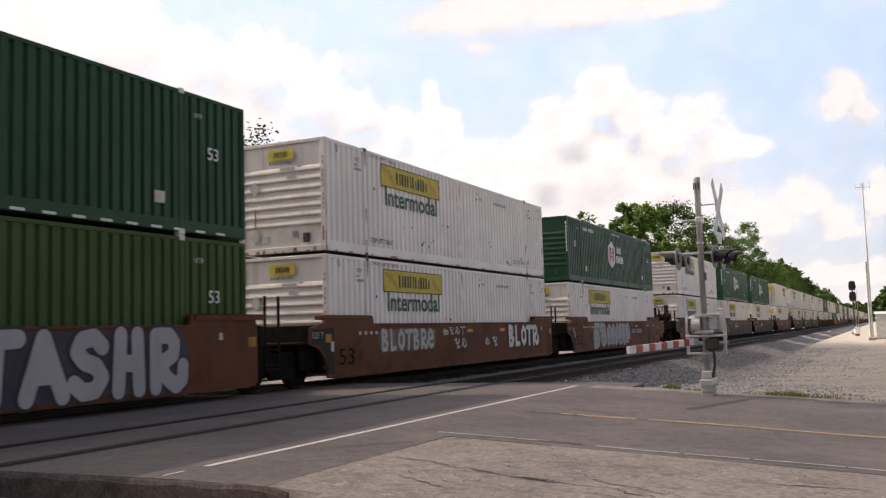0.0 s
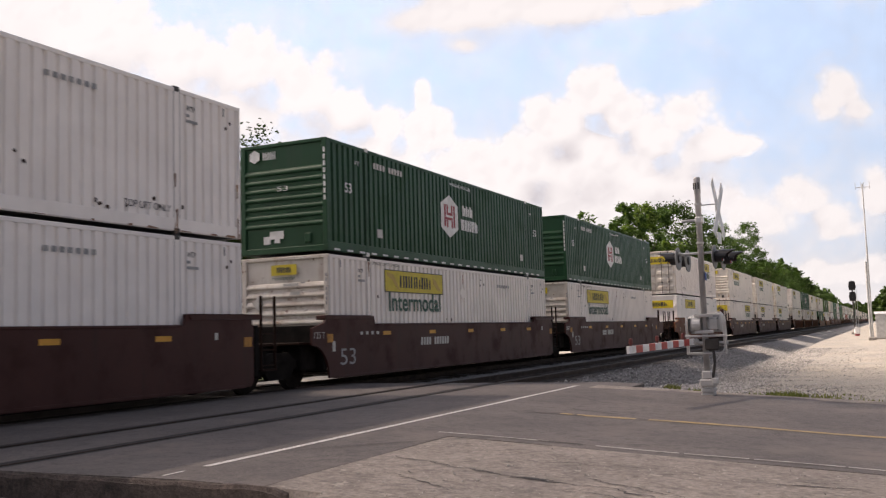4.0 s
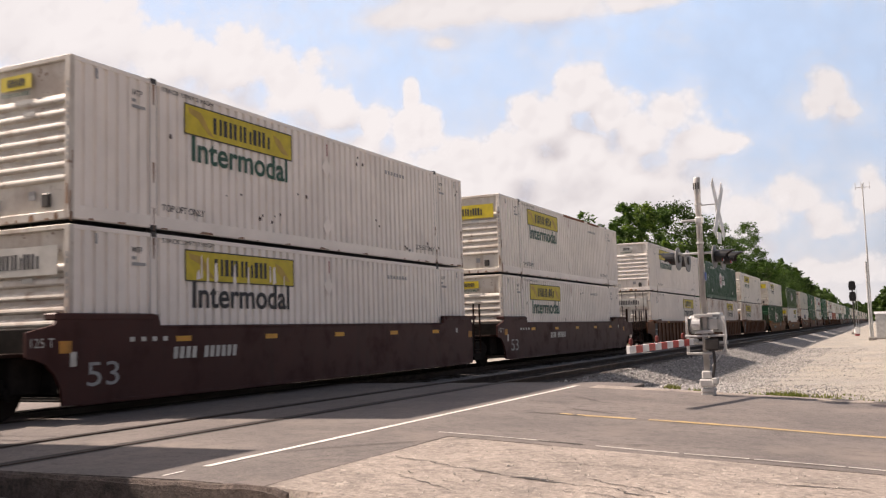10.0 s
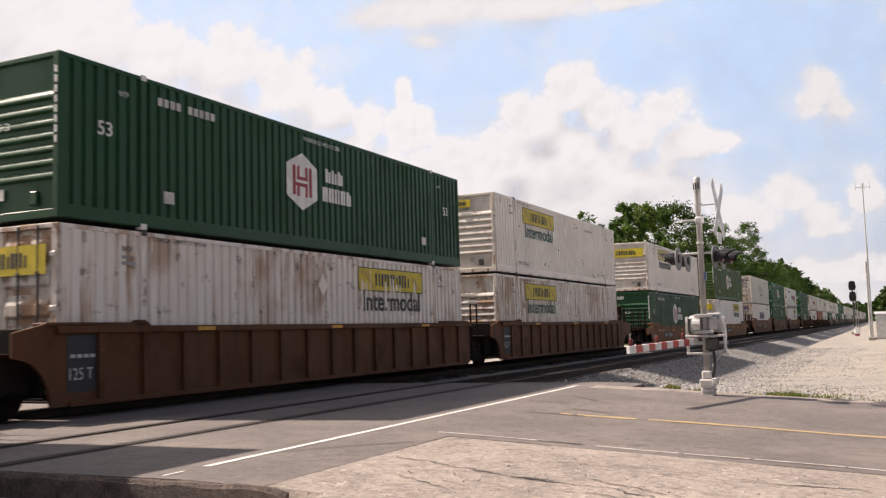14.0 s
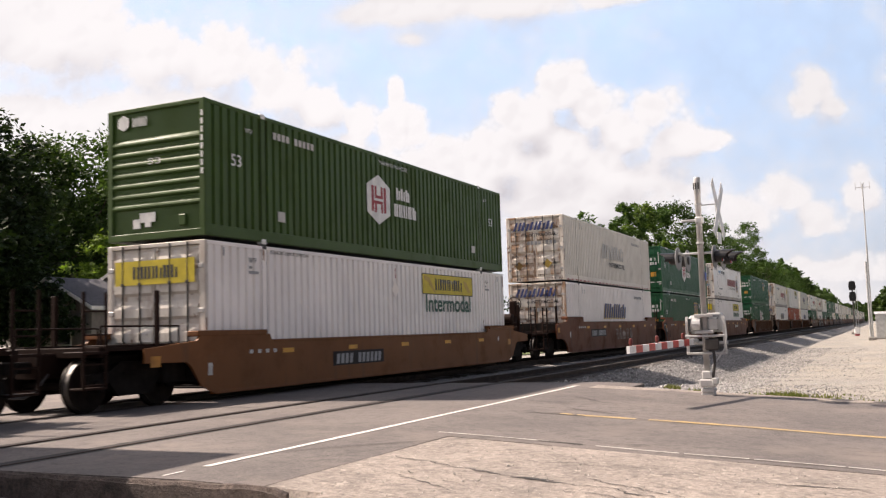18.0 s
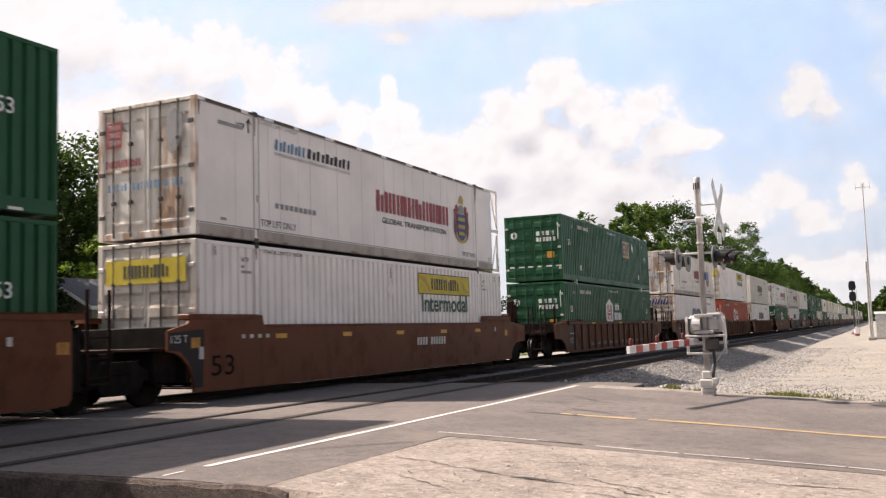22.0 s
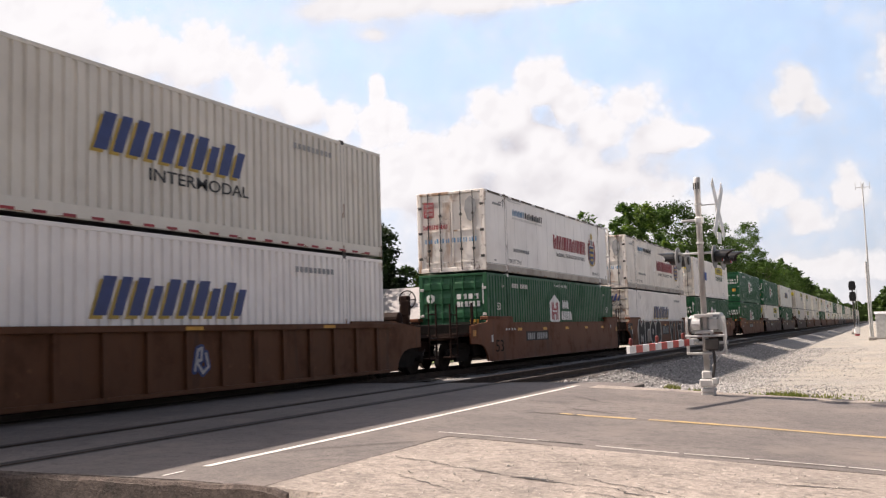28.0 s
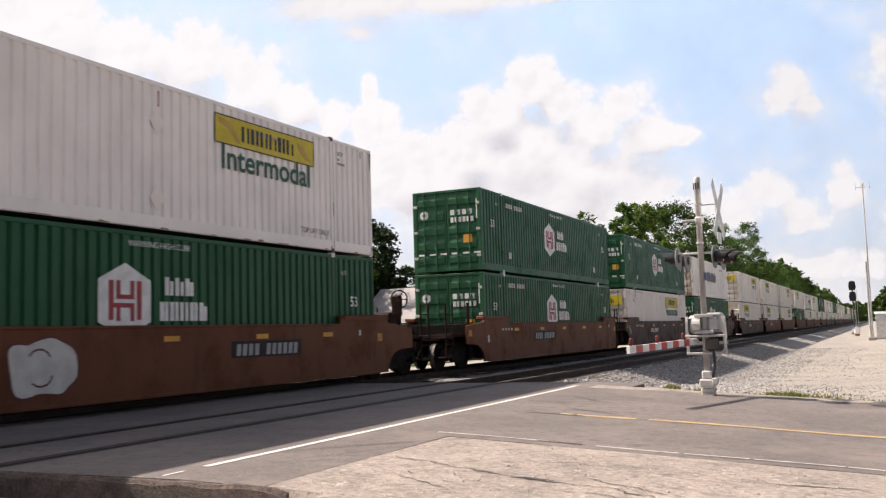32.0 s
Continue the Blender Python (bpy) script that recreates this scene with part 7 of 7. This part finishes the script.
def end_works(c, kind, m4, mat, colour, top, seed, flip):
    """Platform, sill, coupler, ladders and hand brake at one end; written for the near end."""
    key = ("end", kind, colour, top)
    if key not in SHARED:
        e = {}
        mat = M["grime"]
        if kind == "coupler":
            e["platform", mat] = Mesh().box((-1.30, -2.75, 1.06), (1.30, -.42, 1.13), .01).box((-1.32, -2.80, .96), (1.32, -2.70, 1.14), .01)
            e["draft_sill", mat] = Mesh().box((-.30, -3.15, .62), (.30, -.30, 1.05), .02)
            e["coupler", M["gear"]] = Mesh().box((-.10, -3.62, .72), (.10, -3.1, .92), .02).box((-.17, -3.68, .68), (.17, -3.45, .96), .05)
            e["air_hose", M["steel_dark"]] = Mesh().path([(.35, -3.0, .7), (.36, -3.25, .45), (.34, -3.5, .32), (.30, -3.75, .34)], .022, 6)
            for sx in (1, -1):
                m = Mesh().tube((sx * 1.33, -3.16, .45), (sx * 1.33, -3.16, 2.08), .03, 8).tube((sx * 1.33, -2.66, .45), (sx * 1.33, -2.66, 2.08), .026, 8)
                for z in (.50, .85, 1.35, 1.75):
                    m.tube((sx * 1.33, -3.16, z), (sx * 1.33, -2.66, z), .016, 6)
                m.box((sx * 1.05, -3.18, .42), (sx * 1.36, -2.64, .46), .008).box((sx * .9, -3.2, 1.02), (sx * 1.36, -2.62, 1.07), .008)
                e["ladder", mat, sx] = m
                e["grab_post", mat, sx] = Mesh().box((sx * 1.26, -1.42, 1.1), (sx * 1.34, -1.34, 2.15), .01)
                e["walkway", mat, sx] = Mesh().box((sx * .75, -2.6, 1.13), (sx * 1.28, -.5, 1.17), .008)
                e["hand_rail", mat, sx] = Mesh().path([(sx * 1.05, -.5, 1.13), (sx * 1.05, -.5, 1.50), (sx * 1.05, -2.5, 1.50), (sx * 1.05, -2.5, 1.13)], .018, 6)
            e["brake_rigging", M["gear"]] = Mesh().tube((-1.2, -.7, .8), (1.2, -.7, .8), .04, 8).tube((-1.0, -2.4, .9), (1.0, -2.4, .9), .03, 8).box((.4, -2.3, .7), (.9, -1.4, 1.0), .04).box((-.9, -2.0, .65), (-.4, -1.2, 1.0), .04)
        else:
            e["joint_casting", M["gear"]] = Mesh().box((-.42, -1.66, .66), (.42, -.30, 1.0), .04).lathe([(0, .3), (.3, .28)], (0, -1.64, .72), 2, 14)
            e["deck", mat] = Mesh().box((-1.28, -1.30, 1.02), (1.28, -.42, 1.08), .01)
            for sx in (1, -1):
                m = Mesh().tube((sx * 1.33, -1.10, .50), (sx * 1.33, -1.10, 2.12), .032, 8).tube((sx * 1.33, -.60, .50), (sx * 1.33, -.60, 2.12), .032, 8)
                for z in (.62, .95, 1.3):
                    m.tube((sx * 1.33, -1.10, z), (sx * 1.33, -.60, z), .016, 6)
                e["ladder", mat, sx] = m.box((sx * 1.1, -1.12, .50), (sx * 1.36, -.58, .54), .008)
        SHARED[key] = [(k[0], m.data(k[0], k[1])) for k, m in e.items()]
    for name, me in SHARED[key]:
        if name == "ladder" and kind == "joint" and not flip:
            continue
        o = part(name, me, None, c)
        o.matrix_basis = m4
    if kind == "coupler" and bool(flip) != (colour == "maroon"):
        w = ("brake", colour)
        if w not in SHARED:
            if colour == "maroon":
                stand = (Mesh().box((.78, -2.02, 1.10), (.96, -1.86, 2.48), .02).box((.78, -1.70, 1.10), (.96, -1.52, 2.48), .02).box((.76, -2.04, 2.32), (.98, -1.50, 2.52), .03).box((.80, -2.0, 1.3), (.94, -1.55, 1.62), .02)
                         .path([(.86, -2.0, 2.42), (.86, -2.7, 2.46), (.86, -3.05, 2.2), (.86, -3.1, 1.95)], .022, 6))
                tank = Mesh().lathe([(0, .12), (.04, .21), (1.05, .21), (1.1, .12)], (.10, -2.15, 1.74), 0, 16).box((.25, -2.25, 1.13), (.40, -2.05, 1.56), .02).box((.85, -2.25, 1.13), (1.0, -2.05, 1.56), .02)
                SHARED[w] = [("brake_stand", stand.data("brake_stand", M["maroon"])), ("air_tank", tank.data("air_tank", M["grime"]))]
            else:
                cx, cy, cz = -.80, -2.35, 2.20
                ring = Mesh()
                for i in range(16):
                    p, q = 2 * math.pi * i / 16, 2 * math.pi * (i + 1) / 16
                    ring.tube((cx + .27 * math.cos(p), cy, cz + .27 * math.sin(p)), (cx + .27 * math.cos(q), cy, cz + .27 * math.sin(q)), .018, 6)
                for i in range(6):
                    p = 2 * math.pi * i / 6
                    ring.tube((cx, cy, cz), (cx + .27 * math.cos(p), cy, cz + .27 * math.sin(p)), .012, 6)
                ring.lathe([(-.03, .07), (.05, .07)], (cx, cy, cz), 1, 10)
                stand = Mesh().box((cx - .10, cy + .04, 1.10), (cx + .10, cy + .22, 1.75), .03).box((cx - .14, cy + .03, 1.72), (cx + .14, cy + .24, 2.32), .04).box((cx - .3, cy + .1, 1.10), (cx + .3, cy + .3, 1.35), .02)
                tank = Mesh().lathe([(0, .12), (.04, .20), (.85, .20), (.9, .12)], (-1.15, -1.25, 1.62), 0, 16).box((-1.05, -1.33, 1.08), (-.90, -1.17, 1.45), .02).box((-.50, -1.33, 1.08), (-.35, -1.17, 1.45), .02)
                SHARED[w] = [("brake_wheel", ring.data("brake_wheel", M["gear"])), ("brake_stand", stand.data("brake_stand", M["grime"])), ("air_tank", tank.data("air_tank", M["grime"]))]
        for nm, me in SHARED[w]:
            part(nm, me, None, c, "spoked hand brake wheel" if nm == "brake_wheel" else "").matrix_basis = m4


# ---- the train ----
def rolled(s):
    """Metres run since the start."""
    return 15.603 * s - 1.64e-4 * s * s + 4.786e-5 * s ** 3


# start along the line, car style, colour, near end, far end, upper container, lower container, extras
G1 = dict(graffiti=[(9.4, 13.95, .26, 1.46, (5, 1, 0, 2, 3), "silver", "black", .30, .055, "tag_purple")], mark=None)
G2 = dict(graffiti=[(2.3, 5.5, .74, 1.36, (7, 8, 9, 5, 7, 3, 20), "ghost", "mark_grey", .09, .03, "tag_haze"), (6.1, 7.8, 1.10, 1.40, (10, 12, 11, 5), "ghost", "brown", .045, .0), (6.9, 7.9, .66, 1.06, (12, 11), "ghost", "brown", .06, .0),
                    (9.3, 9.8, .72, 1.02, (11,), "ghost", "dark_red", .06, .0), (10.0, 10.5, .66, 1.06, (12,), "ghost", "dark_red", .07, .0), (11.5, 14.6, .62, 1.42, (7, 8, 9, 5, 3), "mark_white", "black", .17, .04)],
          mark=None, fiftythree=True, name=8.7, name_look=(None, "dark_red", 2.1))
G3 = dict(graffiti=[(3.2, 4.5, .55, 1.25, (12,), "black", "silver", .03, .0)], bubbles=[(2.75, 4.9, .32, 1.44, 2, 5), (5.1, 9.3, .30, 1.44, 6, 8)], mark=9.9, plate=True, fiftythree=True)
TRAIN = [
    (-0.07, "smooth", "brown", "joint", "joint", "hub_tape", "hub_olive", G1),
    (19.27, "smooth", "brown", "joint", "joint", "jb_clean", "jb_clean", G2),
    (38.74, "smooth", "brown", "joint", "coupler", "hub_front", "jb_clean", G3),
    (62.20, "smooth", "maroon", "coupler", "joint", "jb_clean", "jb_clean", dict(fiftythree=True, mark=3.9)),
    (81.75, "smooth", "maroon", "joint", "joint", "hub_tape", "jb_front", dict(fiftythree=True)),
    (100.86, "smooth", "maroon", "joint", "coupler", "hub_tape", "jb_front", dict(fiftythree=True)),
    (124.21, "smooth", "brown", "coupler", "coupler", "jb_doors", "jb_smooth", dict(name=10.2, plate=True, mark=3.5)),
    (147.73, "smooth", "maroon", "coupler", "joint", "jb_front", "jb_doors", dict()),
    (167.40, "smooth", "maroon", "joint", "joint", "jb_front", "jb_plain", dict(mark=2.3, fiftythree=True)),
    (186.92, "smooth", "maroon", "joint", "coupler", "jb_bare_rail", "jb_front", dict(fiftythree=True)),
    (210.27, "ribbed", "rib_brown", "coupler", "joint", "jb_pale_end", "jb_worn_doors", dict()),
    (229.63, "ribbed", "rib_brown", "joint", "joint", "hub_front", "jb_stained", dict()),
    (248.88, "ribbed", "rib_brown", "joint", "coupler", "jb_front", "jb_rusty", dict()),
    (272.46, "low", "tan", "coupler", "coupler", "jb_worn_front", "hub_front", dict(name=9.95, plate=True, mark=2.9)),
    (295.85, "low", "tan", "coupler", "coupler", "hub_olive", "jb_clean_doors", dict(plate=True)),
    (319.20, "smooth", "brown", "coupler", "joint", "swift_ghost", "swift_doors", dict(plate=True, graffiti=[(7.2, 10.6, .5, 1.25, (12, 11, 10, 12, 11), "ghost", "brown", .03)], mark=3.2)),
    (338.63, "smooth", "brown", "joint", "joint", "hub_doors_tape", "emp_doors", dict(fiftythree=True, mark=None, name=7.3, name_look=("patch_tan", "dark_red", 2.0), graffiti=[(10.6, 13.7, .62, 1.46, (5, 18, 12, 11), "end_panel", "ghost", .20, .05)])),
    (358.20, "smooth", "brown", "joint", "coupler", "reefer", "jb_clean_doors", dict(fiftythree=True, mark=9.2)),
    (381.58, "ribbed", "rib_brown", "coupler", "coupler", "emp_doors", "hub_doors", dict(graffiti=[(.95 + 1.047 * i, 1.6 + 1.047 * i, .42, .66, (10,), "mark_grey", "rib_brown", .018) for i in range(2, 12)])),
    (404.84, "ribbed", "rib_brown", "coupler", "joint", "reefer_dirty", "swift_doors", dict()),
    (424.31, "ribbed", "rib_brown", "joint", "joint", "jb_clean_doors", "orange_doors", dict()),
    (443.74, "ribbed", "rib_brown", "joint", "coupler", "swift_front", "swift_doors", dict(graffiti=[(8.2, 8.75, .45, 1.15, (11,), "silver", "mark_blue", .06)])),
    (467.22, "smooth", "brown", "coupler", "joint", "reefer", "hub_doors", dict(plate=True, fiftythree=True, mark=3.4)),
    (486.67, "smooth", "brown", "joint", "joint", "reefer_dirty", "swift_doors", dict(name=7.4, mark=None, graffiti=[(1.3, 6.8, .32, 1.46, (13, 19, 9, 20), "end_panel", "ghost", .42, .075, "tag_pale"), (9.5, 14.0, .34, 1.46, (6, 16, 17, 18), "end_panel", "ghost", .34, .07)])),
    (506.11, "smooth", "brown", "joint", "coupler", "jb_clean_doors", "hub_doors", dict(plate=True, mark=10.1, bubbles=[(2.3, 3.4, .34, 1.40, 1, 21, "ghost", "dark_red"), (4.7, 5.8, .28, 1.36, 1, 22, "ghost", "dark_red")])),
    (529.78, "smooth", "brown", "coupler", "joint", "hub_doors", "hub_doors", dict(plate=True)),
]
FAR = [("hub_doors", "jb_doors"), ("swift_doors", "hub_doors"), ("jb_doors", "jb_front"), ("jb_front", "jb_front"), ("jb_doors", "jb_doors"), ("jb_front", "hub_doors"), ("reefer", "jb_doors"), ("jb_front", "jb_doors"),
       ("hub_front", "jb_front"), ("jb_doors", "jb_front"), ("jb_front", "swift_doors"), ("hub_doors", "jb_front"), ("jb_front", "jb_front"), ("swift_doors", "swift_doors"), ("jb_doors", "jb_doors"), ("hub_olive", "jb_front"),
       ("jb_front", "jb_doors"), ("reefer", "swift_doors"), ("hub_doors", "hub_doors"), ("jb_front", "jb_front"), ("jb_doors", "hub_doors"), ("jb_front", "jb_front")]
at = 529.78
for i, (a, b) in enumerate(FAR):
    first = i % 3
    at += LEN + (3.3 if first != 2 else 7.3)
    TRAIN.append((at, "smooth", ("maroon", "brown", "brown")[(i // 3) % 3], "coupler" if first == 2 else "joint", "coupler" if first == 1 else "joint", a, b, dict()))
RIDERS = []
for i, (s, style, colour, near, far, upper, lower, extra) in enumerate(TRAIN):
    car = well_car(style, colour, near, far, i * 10, extra)
    car.matrix_basis = pose(0, s, 0)
    RIDERS.append((car, Vector((0, s, 0))))
    for kind, z in ((lower, .354), (upper, 3.254)):
        ob = place_container(kind, pose(0, s, z), i > 29)
        RIDERS.append((ob, Vector((0, s, z))))


def motions():
    """The train rolls towards and past the camera; its wheels turn; the clouds drift."""
    for ob, p in RIDERS:
        walk(ob, [(s, Matrix.Translation(p - Vector((0, rolled(s), 0)))) for s in range(0, 33, 4)])
    # all wheels turn alike, so two sets of keys serve them
    for y in (-.89, .89):
        alike = [w for w in WHEELS if abs(w.location.y - y) < .01]
        lead = alike[0]
        walk(lead, [(k / FPS, Matrix.Translation((0, y, WHEEL_R)) @ Matrix.Rotation(rolled(k / FPS) / WHEEL_R, 4, "X")) for k in range(int(SECONDS * FPS) + 1)])
        for w in alike[1:]:
            w.rotation_mode = "QUATERNION"
            w.animation_data_create()
            w.animation_data.action = lead.animation_data.action
            w.animation_data.action_slot = lead.animation_data.action_slot
    for ob, m, drift in CLOUDS:
        walk(ob, [(0.0, m), (SECONDS, Matrix.Translation(drift) @ m)])


motions()
